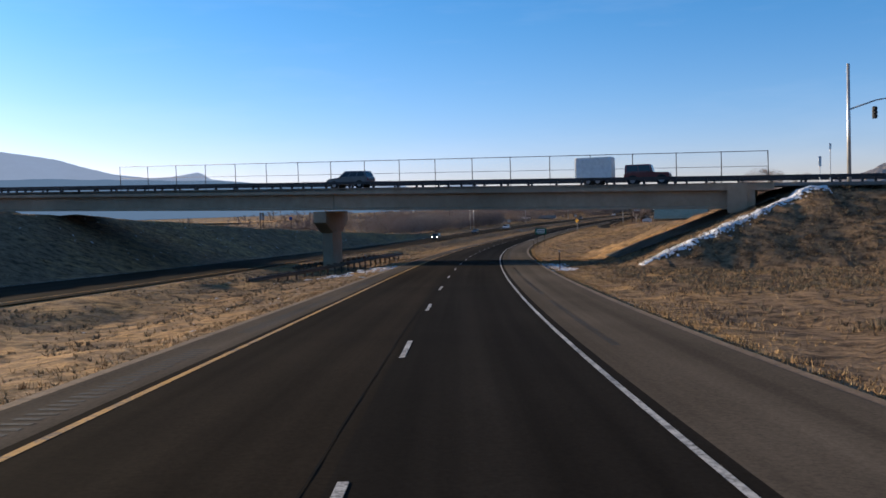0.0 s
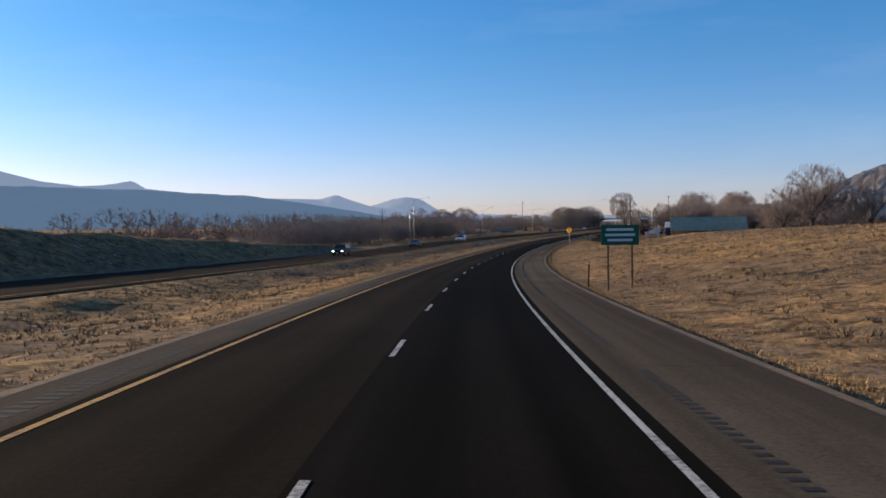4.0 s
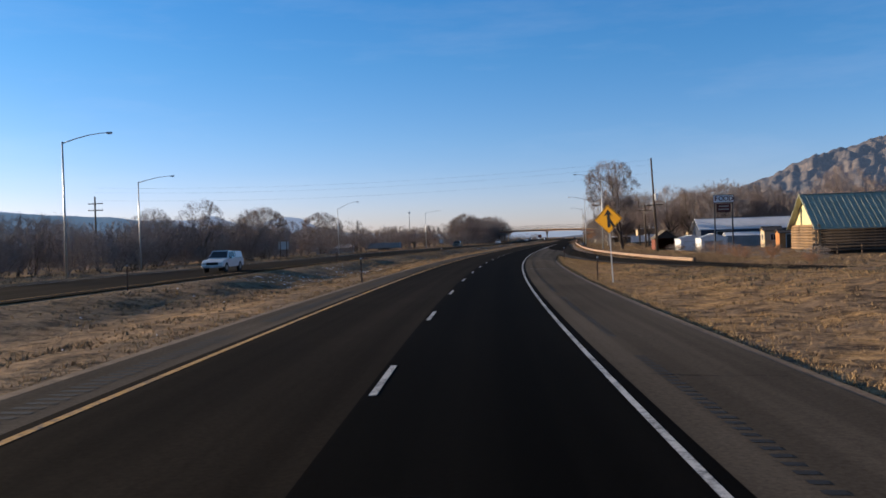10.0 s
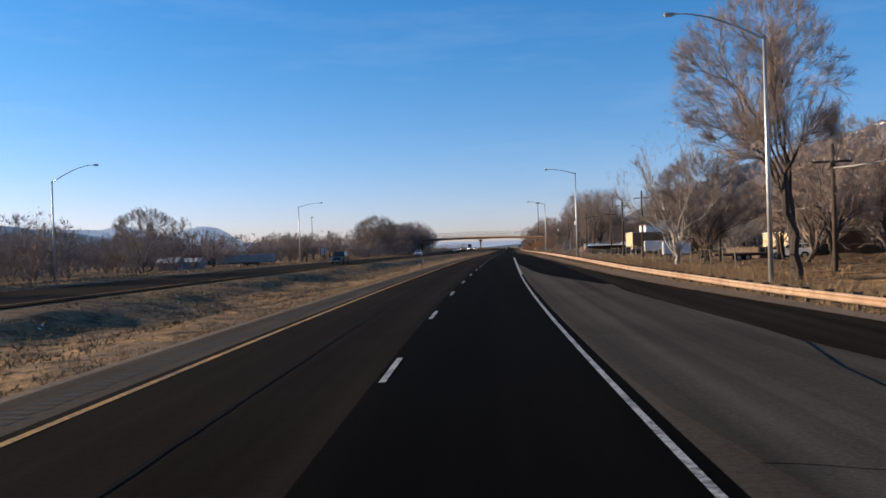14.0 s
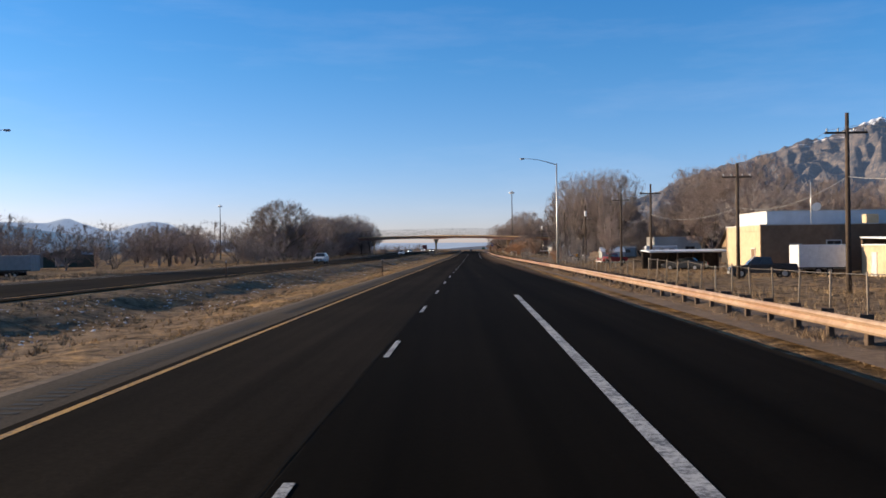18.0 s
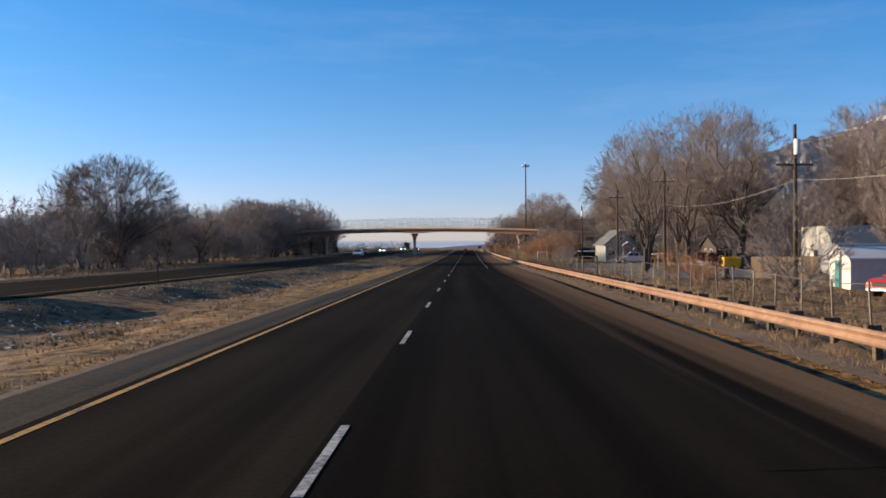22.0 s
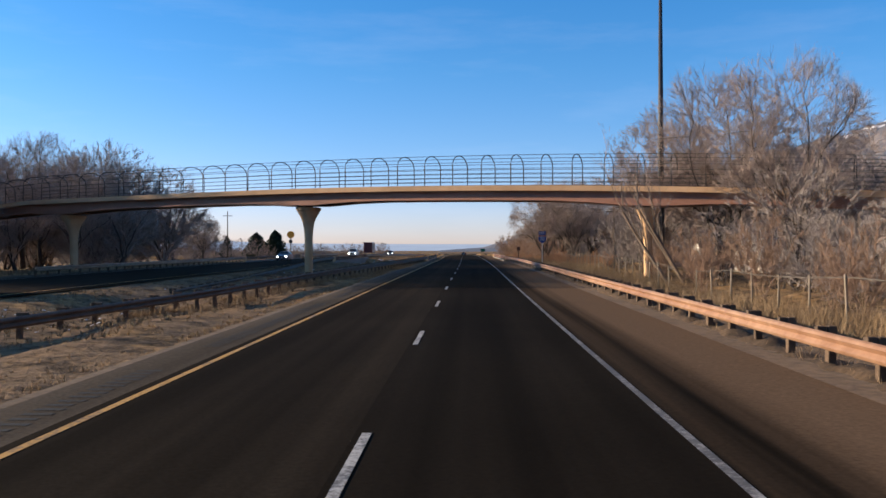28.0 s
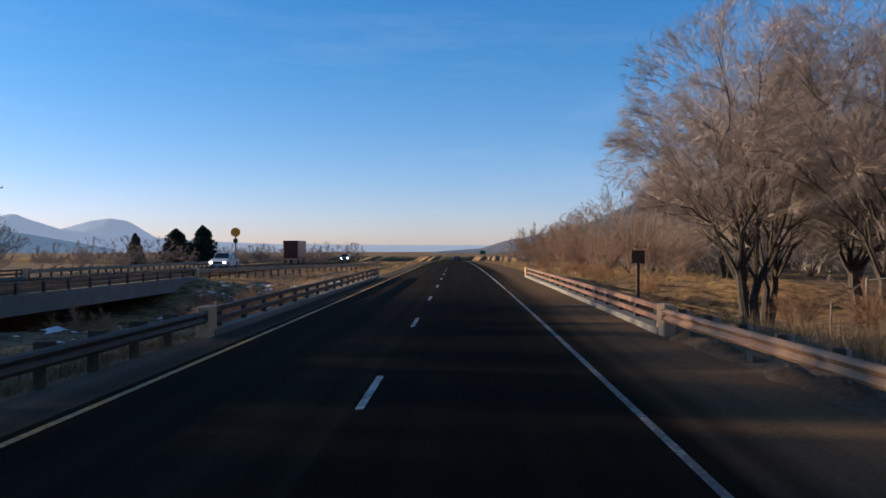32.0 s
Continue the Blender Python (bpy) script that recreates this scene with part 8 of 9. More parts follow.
def wheel(g, x, y, r, w=0.22):
    bm = bmesh.new()
    tube(bm, [(x - w / 2, y, r), (x - w * 0.42, y, r), (x + w * 0.42, y, r), (x + w / 2, y, r)], [r * 0.9, r, r, r * 0.9], 16)
    t = part("wheel", bm, M_TYRE, g)
    bm = bmesh.new()
    s_ = math.copysign(1, x)
    tube(bm, [(x + s_ * w * 0.45, y, r), (x + s_ * (w / 2 + 0.012), y, r)], [r * 0.62, r * 0.56], 12)
    part("rim", bm, M_RIM, t)


def vehicle(kind, m, label, colour, name=None, lit=False, canopy=False, category="car", group="vehicles on the opposite carriageway"):
    body, cabin, half, axles, r = CARS[kind]
    g = thing(name or {"sedan": "car", "suv": "suv", "minivan": "minivan", "pickup": "pickup_truck", "jeep": "jeep"}[kind], m, label, category, group)
    col = PAINTS[colour]
    bm = bmesh.new()
    prism(bm, body, half)
    bmesh.ops.bevel(bm, geom=list(bm.edges), offset=0.045, segments=2, affect="EDGES")
    part("body", bm, col, g)
    z0 = cabin[0][1]
    tuck = 0.26 if kind != "jeep" else 0.08
    hw = half - 0.05
    bm = bmesh.new()
    prism(bm, cabin, hw, tuck, z0)
    bmesh.ops.bevel(bm, geom=list(bm.edges), offset=0.035, segments=2, affect="EDGES")
    part("cabin", bm, col, g)
    (ya, za), (yb, zb), (yc, zc), (yd, zd) = cabin
    w = lambda z: hw - max(0.0, z - z0) * tuck
    f = lambda t, p, q_: p + (q_ - p) * t
    # windscreen and rear window
    for (y0, zz0), (y1, zz1), push in (((yd, zd), (yc, zc), (0, 1, 0.4)), ((ya, za), (yb, zb), (0, -1, 0.3))):
        l0, l1 = (0.14, 0.9)
        p0, p1 = (f(l0, y0, y1), f(l0, zz0, zz1)), (f(l1, y0, y1), f(l1, zz0, zz1))
        pane(g, [(-w(p0[1]) + 0.08, *p0), (w(p0[1]) - 0.08, *p0), (w(p1[1]) - 0.08, *p1), (-w(p1[1]) + 0.08, *p1)], push)
    cuts = [0.06, 0.36, 0.66, 0.95] if kind in ("suv", "minivan") else [0.07, 0.5, 0.95]
    for sg in (-1, 1):
        for c0, c1 in zip(cuts, cuts[1:]):
            quad = []
            for c, l in ((c0 + 0.015, 0.16), (c1 - 0.015, 0.16), (c1 - 0.015, 0.86), (c0 + 0.015, 0.86)):
                z = f(l, max(za, zd), min(zb, zc))
                y = f(c, f(l, ya, yb), f(l, yd, yc))
                quad.append((sg * w(z), y, z))
            pane(g, quad, (sg, 0, 0.2))
        yf = body[-2][0] if kind != "pickup" else 2.78
        front = max(y for y, z in body)
        rear = min(y for y, z in body)
        zt = 0.78 if kind in ("suv", "pickup", "jeep") else 0.66
        bm = bmesh.new()
        box(bm, (0.34, 0.1, 0.17), (sg * (half - 0.24), front - 0.03, zt), bevel=0.03)
        part("headlamp", bm, _hl if lit else M_LAMPOFF, g)
        bm = bmesh.new()
        box(bm, (0.16, 0.08, 0.3), (sg * (half - 0.12), rear + 0.03, 0.86), bevel=0.02)
        part("tail_lamp", bm, M_TAIL, g)
        bm = bmesh.new()
        box(bm, (0.2, 0.09, 0.14), (sg * (half + 0.08), yd - 0.35, z0 + 0.06), bevel=0.03)
        part("mirror", bm, M_TRIM, g)
        for y in axles:
            wheel(g, sg * (half - 0.1), y, r)
            bm = bmesh.new()
            tube(bm, [(sg * (half - 0.2), y, r), (sg * (half + 0.006), y, r)], r * 1.18, 16)
            part("wheel_arch", bm, M_TRIM, g)
    bm = bmesh.new()
    box(bm, (half * 1.1, 0.06, 0.24), (0, front - 0.005, zt - 0.02), bevel=0.02)
    part("grille", bm, M_TRIM, g)
    for y, z in ((front + 0.03, 0.48), (rear - 0.03, 0.52)):
        bm = bmesh.new()
        box(bm, (half * 1.9, 0.14, 0.18), (0, y - math.copysign(0.05, y), z), bevel=0.03)
        part("bumper", bm, M_TRIM if kind != "pickup" else M_RIM, g)
        bm = bmesh.new()
        box(bm, (0.3, 0.012, 0.15), (0, y + math.copysign(0.03, y), z + 0.02))
        part("number_plate", bm, M_PLATE, g)
    if kind == "pickup":
        bm = bmesh.new()
        box(bm, (half * 1.7, 1.7, 0.06), (0, -1.9, 1.2))
        part("bed", bm, M_TRIM, g)
    if canopy:
        bm = bmesh.new()
        prism(bm, [(-2.8, 1.2), (-2.7, 1.78), (-0.95, 1.82), (-0.9, 1.2)], half - 0.06, 0.2, 1.2)
        bmesh.ops.bevel(bm, geom=list(bm.edges), offset=0.04, segments=2, affect="EDGES")
        part("canopy", bm, col, g)
    return g


def on_road(s, lat, turn=180.0):
    return upright(at(s, lat, -0.02), heading(s) + turn)


vehicle("suv", on_road(242, -24.1), "dark green sport utility car with headlamps lit", "dark_green", lit=True)
vehicle("sedan", on_road(301, -24.1), "dark sedan driving on the far carriageway", "dark")
vehicle("pickup", on_road(351, -23.3), "white pickup truck with a canopy on the far carriageway", "white", canopy=True, category="pickup truck")
vehicle("pickup", on_road(513.5, -22.6), "dark green pickup truck on the far carriageway", "dark_green", category="pickup truck")
vehicle("suv", on_road(635, -23.7), "white sport utility car on the far carriageway", "white")
vehicle("minivan", on_road(794, -23.4), "white minivan driving on the far carriageway", "white", category="van")
vehicle("pickup", on_road(958, -25.0), "white pickup truck with its headlamps lit", "white", lit=True, category="pickup truck")
vehicle("sedan", on_road(891, -27.6), "blue sedan with its headlamps lit on the far carriageway", "blue", lit=True)
vehicle("suv", on_road(1060, -24.0), "dark sport utility car far along the highway", "grey", lit=True)
vehicle("sedan", on_road(1105, 1.8, 0), "dark sedan far ahead in the same lane", "dark")
# yards
vehicle("suv", upright(level(482, 34.0), heading(482) - 75), "white sport utility car parked in a yard", "white", group="parked vehicles")
vehicle("pickup", upright(level(567, 27.2), heading(567) - 80), "dark pickup truck parked by the workshop", "dark", category="pickup truck", group="parked vehicles")
vehicle("pickup", upright(level(645.5, 26.4), heading(645) - 120), "red pickup truck parked by the garden shed", "bright_red", category="pickup truck", group="parked vehicles")
vehicle("pickup", upright(level(736.5, 28.0), heading(736) - 90), "white crew-cab pickup truck parked by the house", "white", category="pickup truck", group="parked vehicles")
vehicle("sedan", upright(level(565, 45), heading(565) - 20), "dark red car parked under the white-roofed shed", "red", group="parked vehicles")
vehicle("sedan", upright(level(588, 25.5), heading(588) - 60), "dark car parked under the open shed", "dark", group="parked vehicles")
vehicle("suv", upright(level(618, -68), heading(618) - 90), "dark car parked beside a long trailer", "dark", group="parked vehicles")


def box_body(name, m, lx, ly, z0, z1, label, col, category, wheels=(), door=False, bevel=0.06, window=()):
    """A closed box on wheels: trailers and truck bodies. Long side along y."""
    g = thing(name, m, label, category)
    bm = bmesh.new()
    box(bm, (lx, ly, z1 - z0), (0, 0, (z0 + z1) / 2), bevel=bevel)
    part("box_body", bm, col, g)
    for sg in (-1, 1):
        for y in wheels:
            wheel(g, sg * (lx / 2 - 0.12), y, 0.36)
        bm = bmesh.new()
        box(bm, (0.06, ly, 0.12), (sg * (lx / 2 + 0.02), 0, z0 + 0.1))
        part("side_rail", bm, M_TRIM, g)
        for y, z, w, h in window:
            bm = bmesh.new()
            box(bm, (0.03, w, h), (sg * (lx / 2 + 0.01), y, z), bevel=0.01)
            part("window", bm, M_GLASS, g)
    bm = bmesh.new()
    tube(bm, [(0, ly / 2 - 0.1, z0 + 0.05), (0, ly / 2 + 1.1, z0 - 0.05)], 0.06, 6)
    part("drawbar", bm, M_TRIM, g)
    for x in (-lx / 4, lx / 4):
        bm = bmesh.new()
        box(bm, (lx / 2 - 0.06, 0.03, z1 - z0 - 0.15), (x, -ly / 2 - 0.012, (z0 + z1) / 2))
        part("rear_door", bm, col, g)
    return g


box_body("box_trailer", upright(level(570, 33.4), heading(570) - 90), 2.3, 4.6, 0.55, 2.75, "white box trailer parked before the workshop", PAINTS["white"], "trailer", (-0.5, 0.5))
box_body("mobile_trailer", upright(level(657, 29.5), heading(657) - 88), 2.5, 6.5, 0.5, 2.7, "grey mobile trailer with a rounded white end", M_GREYWALL, "trailer", (-0.6, 0.5), window=((1.5, 1.8, 0.9, 0.6), (-1.6, 1.8, 0.9, 0.6)), bevel=0.3)
box_body("camper_trailer", upright(level(690, 44.5), heading(690) - 90), 2.4, 7.0, 0.5, 3.0, "white camper trailer with dark windows", PAINTS["white"], "camper", (-0.6, 0.5), window=((2.2, 2.0, 1.2, 0.6), (0.0, 2.0, 1.0, 0.6), (-2.2, 2.0, 1.2, 0.6)), bevel=0.2)
box_body("long_trailer", upright(level(609, -66), heading(609) - 90), 2.6, 13.5, 0.9, 3.1, "long grey freight trailer parked beyond the highway", M_GREYWALL, "trailer", (-4.5, -3.3))
box_body("white_van_body", upright(level(503, 25.5), heading(503) - 85), 2.0, 3.6, 0.5, 2.3, "white box trailer parked behind the wire fence", PAINTS["white"], "trailer", (-0.3, 0.5))
box_body("flat_trailer", upright(level(476, 27), heading(476) - 85), 2.0, 5.5, 0.55, 0.85, "low flat trailer with two wheels in the yard", M_WOODPOST, "trailer", (-0.6, 0.3))
box_body("freight_truck", on_road(1010, -26.5), 2.5, 8, 0.9, 3.9, "dark red freight truck far along the highway", PAINTS["red"], "truck", (-3, -2, 3))
# wheelie bin
g = thing("yellow_bin", upright(level(731.5, 30.0), heading(731)), "bright yellow plastic bin on the ground", "bin")
bm = bmesh.new()
box(bm, (0.9, 0.9, 0.75), (0, 0, 0.4), bevel=0.06, taper=(1.1, 1.1))
part("tub", bm, M_SIGNYELLOW, g)
bm = bmesh.new()
box(bm, (1.05, 1.05, 0.08), (0, 0, 0.82), bevel=0.03)
part("lid", bm, M_SIGNYELLOW, g)


# traffic on the overpass
def on_deck(lat, v, way):
    p = overpass.matrix_basis @ Vector((lat + 14.7, v, 0))
    u = (lat + 14.7) * 1.04
    p.z = tilt_z(u)
    return upright(p, O_TURN + 90 * way)


vehicle("suv", on_deck(-12.2, 3.0, -1), "dark sport utility car crossing the overpass", "grey", group="traffic on the overpass")
vehicle("jeep", on_deck(17.6, 3.0, 1), "dark red open-sided jeep crossing the overpass", "red", group="traffic on the overpass")
box_body("box_trailer", on_deck(12.9, 3.0, 1), 2.1, 3.3, 0.5, 2.55, "white box trailer towed across the overpass", PAINTS["white"], "trailer", (-0.5, 0.4))

# ---- wire fence along the right of way ----
CHAIN = [(440, 17.4), (480, 16.2), (525, 15.2), (590, 15.0), (620, 13.8), (650, 14.6), (680, 13.2), (703, 12.1), (760, 12.5), (810, 12.8), (860, 13.4), (892, 14.5)]
_ca = np.array(CHAIN, float)
_pm = bmesh.new()
tube(_pm, [(0, 0, -0.3), (0, 0, 1.62), (0, 0, 1.66)], [0.04, 0.04, 0.012], 6)
FENCE_POST = bpy.data.meshes.new("fence_post")
_pm.to_mesh(FENCE_POST)
_pm.free()
FENCE_POST.materials.append(surface("pale_fence_post", (0.16, 0.13, 0.10), (0.28, 0.235, 0.19), 5, 0.8, 0.2, vary=0.25, relief=0))
M_MESHWIRE = surface("chain_link_wire", (0.12, 0.105, 0.09), (0.2, 0.175, 0.15), 6, 0.7, 0.3, relief=0)


def chain_fence(s0, s1):
    lat = lambda s: float(np.interp(s, _ca[:, 0], _ca[:, 1]))
    base = level((s0 + s1) / 2, lat((s0 + s1) / 2))
    g = thing("wire_fence", Matrix.Translation(base), "weathered chain-link wire fence on thin posts in dry grass", "fence", "wire fences along the highway")
    ss = np.arange(s0, s1 + 0.01, 3.05)
    pts = [level(s, lat(s)) - base for s in ss]
    rng = random.Random(int(s0))
    for p, s in zip(pts, ss):
        o = new("post", FENCE_POST)
        o.parent = g
        o.matrix_basis = upright(p, heading(s)) @ pose(0, 0, 0, rng.uniform(-3, 3), rng.uniform(-3, 3), 0)
    for z, r in ((1.55, 0.016), (0.15, 0.008)):
        bm = bmesh.new()
        tube(bm, [p + Vector((0, 0, z)) for p in pts], r, 4)
        part("top_rail" if z > 1 else "bottom_wire", bm, M_MESHWIRE, g)
    verts, faces = [], []
    for p, q_ in zip(pts, pts[1:]):
        for k in range(13):
            for a, b in ((0.12, 1.55), (1.55, 0.12)):
                t0, t1 = k / 13, (k + 3.5) / 13
                f = min(1.0, (1 - t0) / (t1 - t0))
                u, v = p.lerp(q_, t0) + Vector((0, 0, a)), p.lerp(q_, t0 + (t1 - t0) * f) + Vector((0, 0, a + (b - a) * f))
                i = len(verts)
                e = Vector((0, 0, 0.0022))
                verts += [u - e, u + e, v + e, v - e]
                faces.append((i, i + 1, i + 2, i + 3))
    me = bpy.data.meshes.new("wire_mesh")
    me.from_pydata(verts, [], faces)
    me.materials.append(M_MESHWIRE)
    o = new("wire_mesh", me)
    o.parent = g


for a in range(440, 880, 61):
    chain_fence(a, a + 57.9 if a + 57.9 < 892 else 892)
# low white posts beyond the opposite carriageway
for a, b in ((640, 700), (700, 770)):
    base = level((a + b) / 2, -37)
    g = thing("post_fence", Matrix.Translation(base), "row of low pale posts with wire beyond the highway", "fence", "low post fences")
    for s in np.arange(a, b, 3.6):
        o = new("post", FENCE_POST)
        o.parent = g
        o.matrix_basis = upright(level(s, -37 - 0.02 * (s - a)) - base) @ Matrix.Diagonal((1.2, 1.2, 0.7, 1))

# ---- the gravel yard beside the white house ----
M_GRAVEL = surface("grey_gravel", (0.13, 0.115, 0.10), (0.24, 0.215, 0.19), 9, 0.95, relief=0.6, dist=0.03)


def yard_sheet():
    """A trodden gravel surface lying on the ground."""
    ss, ll = np.arange(668, 738.1, 2.0), np.linspace(16.0, 31.0, 9)
    S, L = np.meshgrid(ss, ll, indexing="ij")
    L = L + 1.2 * (wave(S / 6, L / 6) - 0.5)
    P = at_many(S.ravel(), L.ravel(), relief(S.ravel(), L.ravel()) + 0.05)
    n, m = S.shape
    i = np.arange(n * m).reshape(n, m)
    q = np.stack([i[:-1, :-1], i[:-1, 1:], i[1:, 1:], i[1:, :-1]], -1).reshape(-1, 4)
    me = bpy.data.meshes.new("gravel_yard")
    me.from_pydata(P.tolist(), [], q.tolist())
    me.materials.append(M_GRAVEL)
    tagged(new("gravel_yard", me), "grey gravel yard behind the wire fence", "yard", kind="structure")


yard_sheet()


def pipe_frame(s, lat, turn, w, d, h):
    g = thing("pipe_frame", upright(level(s, lat), heading(s) + turn), "open frame of white steel pipes on a gravel yard", "frame", "pipe frames in the yard")
    for x in (-w / 2, w / 2):
        for y in (-d / 2, d / 2):
            bm = bmesh.new()
            tube(bm, [(x, y, -0.2), (x * 0.94, y, h)], 0.035, 6)
            part("post", bm, M_WHITEWALL, g)
        bm = bmesh.new()
        tube(bm, [(x * 0.94, -d / 2, h), (x * 0.94, d / 2, h)], 0.035, 6)
        part("side_rail", bm, M_WHITEWALL, g)
    for y in (-d / 2, d / 2):
        bm = bmesh.new()
        tube(bm, [(-w * 0.47, y, h), (w * 0.47, y, h)], 0.035, 6)
        part("top_rail", bm, M_WHITEWALL, g)


pipe_frame(707, 25.6, 10, 2.4, 3.2, 1.75)
pipe_frame(697, 24.6, 10, 2.6, 3.0, 1.75)


def motorcycle(m):
    g = thing("motorcycle", m, "white motorcycle parked on the gravel yard", "motorcycle")
    for y, r in ((-0.72, 0.31), (0.72, 0.31)):
        bm = bmesh.new()
        for k in range(16):
            a, b = 2 * math.pi * k / 16, 2 * math.pi * (k + 1) / 16
            tube(bm, [(0, y + r * math.cos(a), r + r * math.sin(a)), (0, y + r * math.cos(b), r + r * math.sin(b))], 0.055, 5, False)
        w_ = part("wheel", bm, M_TYRE, g)
        bm = bmesh.new()
        tube(bm, [(-0.03, y, r), (0.03, y, r)], r * 0.75, 12)
        part("rim", bm, M_RIM, w_)
    bm = bmesh.new()
    prism(bm, [(-0.75, 0.62), (-0.7, 0.8), (-0.1, 0.78), (0.15, 0.98), (0.45, 0.95), (0.5, 0.62), (0.1, 0.5)], 0.17)
    bmesh.ops.bevel(bm, geom=list(bm.edges), offset=0.04, segments=2, affect="EDGES")
    part("body", bm, PAINTS["white"], g)
    bm = bmesh.new()
    box(bm, (0.26, 0.5, 0.34), (0, 0.05, 0.42), bevel=0.05)
    part("engine", bm, M_RIM, g)
    bm = bmesh.new()
    box(bm, (0.28, 0.62, 0.1), (0, -0.42, 0.84), bevel=0.04)
    part("saddle", bm, M_TRIM, g)
    bm = bmesh.new()
    tube(bm, [(0, 0.75, 0.33), (0, 0.5, 1.0), (-0.32, 0.4, 1.12)], 0.03, 6)
    tube(bm, [(0, 0.5, 1.0), (0.32, 0.4, 1.12)], 0.03, 6)
    part("fork_and_handlebar", bm, M_RIM, g)
    bm = bmesh.new()
    tube(bm, [(0, 0.58, 0.92), (0, 0.7, 0.92)], [0.11, 0.09], 10)
    part("headlamp", bm, M_LAMPOFF, g)


motorcycle(upright(level(694.3, 27.8), heading(694) - 60))
g = thing("site_compressor", upright(level(695.5, 31.2), heading(695) - 85), "yellow wheeled machine with an open front", "machine")
bm = bmesh.new()
box(bm, (1.3, 1.9, 1.1), (0, 0, 1.0), bevel=0.06)
part("housing", bm, M_SIGNYELLOW, g)
bm = bmesh.new()
box(bm, (0.9, 0.04, 0.6), (0, 0.96, 1.0), bevel=0.02)
part("grille", bm, M_TRIM, g)
for x in (-0.6, 0.6):
    wheel(g, x, 0.0, 0.32, 0.18)
bm = bmesh.new()
tube(bm, [(0, 0.9, 0.5), (0, 1.9, 0.4)], 0.05, 6)
part("drawbar", bm, M_TRIM, g)
box_body("dark_trailer", upright(level(699, 34.2), heading(699) - 85), 2.0, 3.2, 0.45, 2.0, "dark closed trailer parked in the yard", PAINTS["dark"], "trailer", (-0.3, 0.5))
g = thing("steel_drum", upright(level(671.5, 23.6), heading(671)), "dark steel drum standing in the yard", "drum")
bm = bmesh.new()
tube(bm, [(0, 0, 0), (0, 0, 0.28), (0, 0, 0.3), (0, 0, 0.32), (0, 0, 0.58), (0, 0, 0.6), (0, 0, 0.62), (0, 0, 0.9)], [0.29, 0.29, 0.305, 0.29, 0.29, 0.305, 0.29, 0.29], 14)
part("barrel", bm, M_DARKSTEEL, g)
bm = bmesh.new()
tube(bm, [(0, 0, 0.9), (0, 0, 0.93)], 0.3, 14)
part("lid", bm, M_DARKSTEEL, g)
vehicle("minivan", upright(level(752, 34.5), heading(752) - 100), "white van parked at the back of the yard", "white", category="van", group="parked vehicles")
vehicle("suv", upright(level(716, 33), heading(716) - 80), "dark red car parked at the back of the yard", "red", group="parked vehicles")
gable_house("yard_house", 726, 41, 0, 8, 8, 2.5, 4.0, M_DARKWALL, M_DARKROOF, "dark brown old house with a dark roof behind bare trees", "house", openings=(("-x", -1.6, 1.5, 0.9, 1.1, None), ("-x", 1.4, 1.5, 0.9, 1.1, None), ("-y", -2.2, 1.5, 1.0, 1.1, None), ("-y", 1.6, 1.05, 0.95, 2.05, M_WHITEWALL)))
g = thing("fence_gate", upright(level(731, 13.0), heading(731) + 20), "pale pipe gate in the wire fence", "gate")
for x in (-0.75, 0.75):
    bm = bmesh.new()
    tube(bm, [(x, 0, -0.3), (x, 0, 1.75)], 0.045, 6)
    part("post", bm, M_WHITEWALL, g)
for z in (0.35, 1.65):
    bm = bmesh.new()
    tube(bm, [(-0.75, 0, z), (0.75, 0, z)], 0.035, 6)
    part("bar", bm, M_WHITEWALL, g)

# ---- dry grass, weeds and old snow ----


def grass_mat(name, lo, mid, hi):
    m, n, l, b = mat(name, 0.9, 0.0, 0.1)
    geo = n.new("ShaderNodeNewGeometry")
    r = ramp(n, l, geo.outputs["Random Per Island"], [(0.0, lo), (0.5, mid), (1.0, hi)])
    l.new(r.outputs["Color"], b.inputs["Base Color"])
    return m


M_STRAW = grass_mat("dry_straw", (0.14, 0.084, 0.042), (0.32, 0.205, 0.10), (0.46, 0.32, 0.175))
M_TALL = grass_mat("dull_tall_grass", (0.11, 0.072, 0.042), (0.24, 0.162, 0.092), (0.36, 0.26, 0.16))
M_DUN = grass_mat("dun_grass", (0.085, 0.056, 0.034), (0.20, 0.135, 0.08), (0.38, 0.27, 0.165))
M_SAGE = grass_mat("grey_brown_scrub", (0.062, 0.054, 0.040), (0.125, 0.106, 0.077), (0.20, 0.17, 0.122))
GR = np.random.default_rng(77)


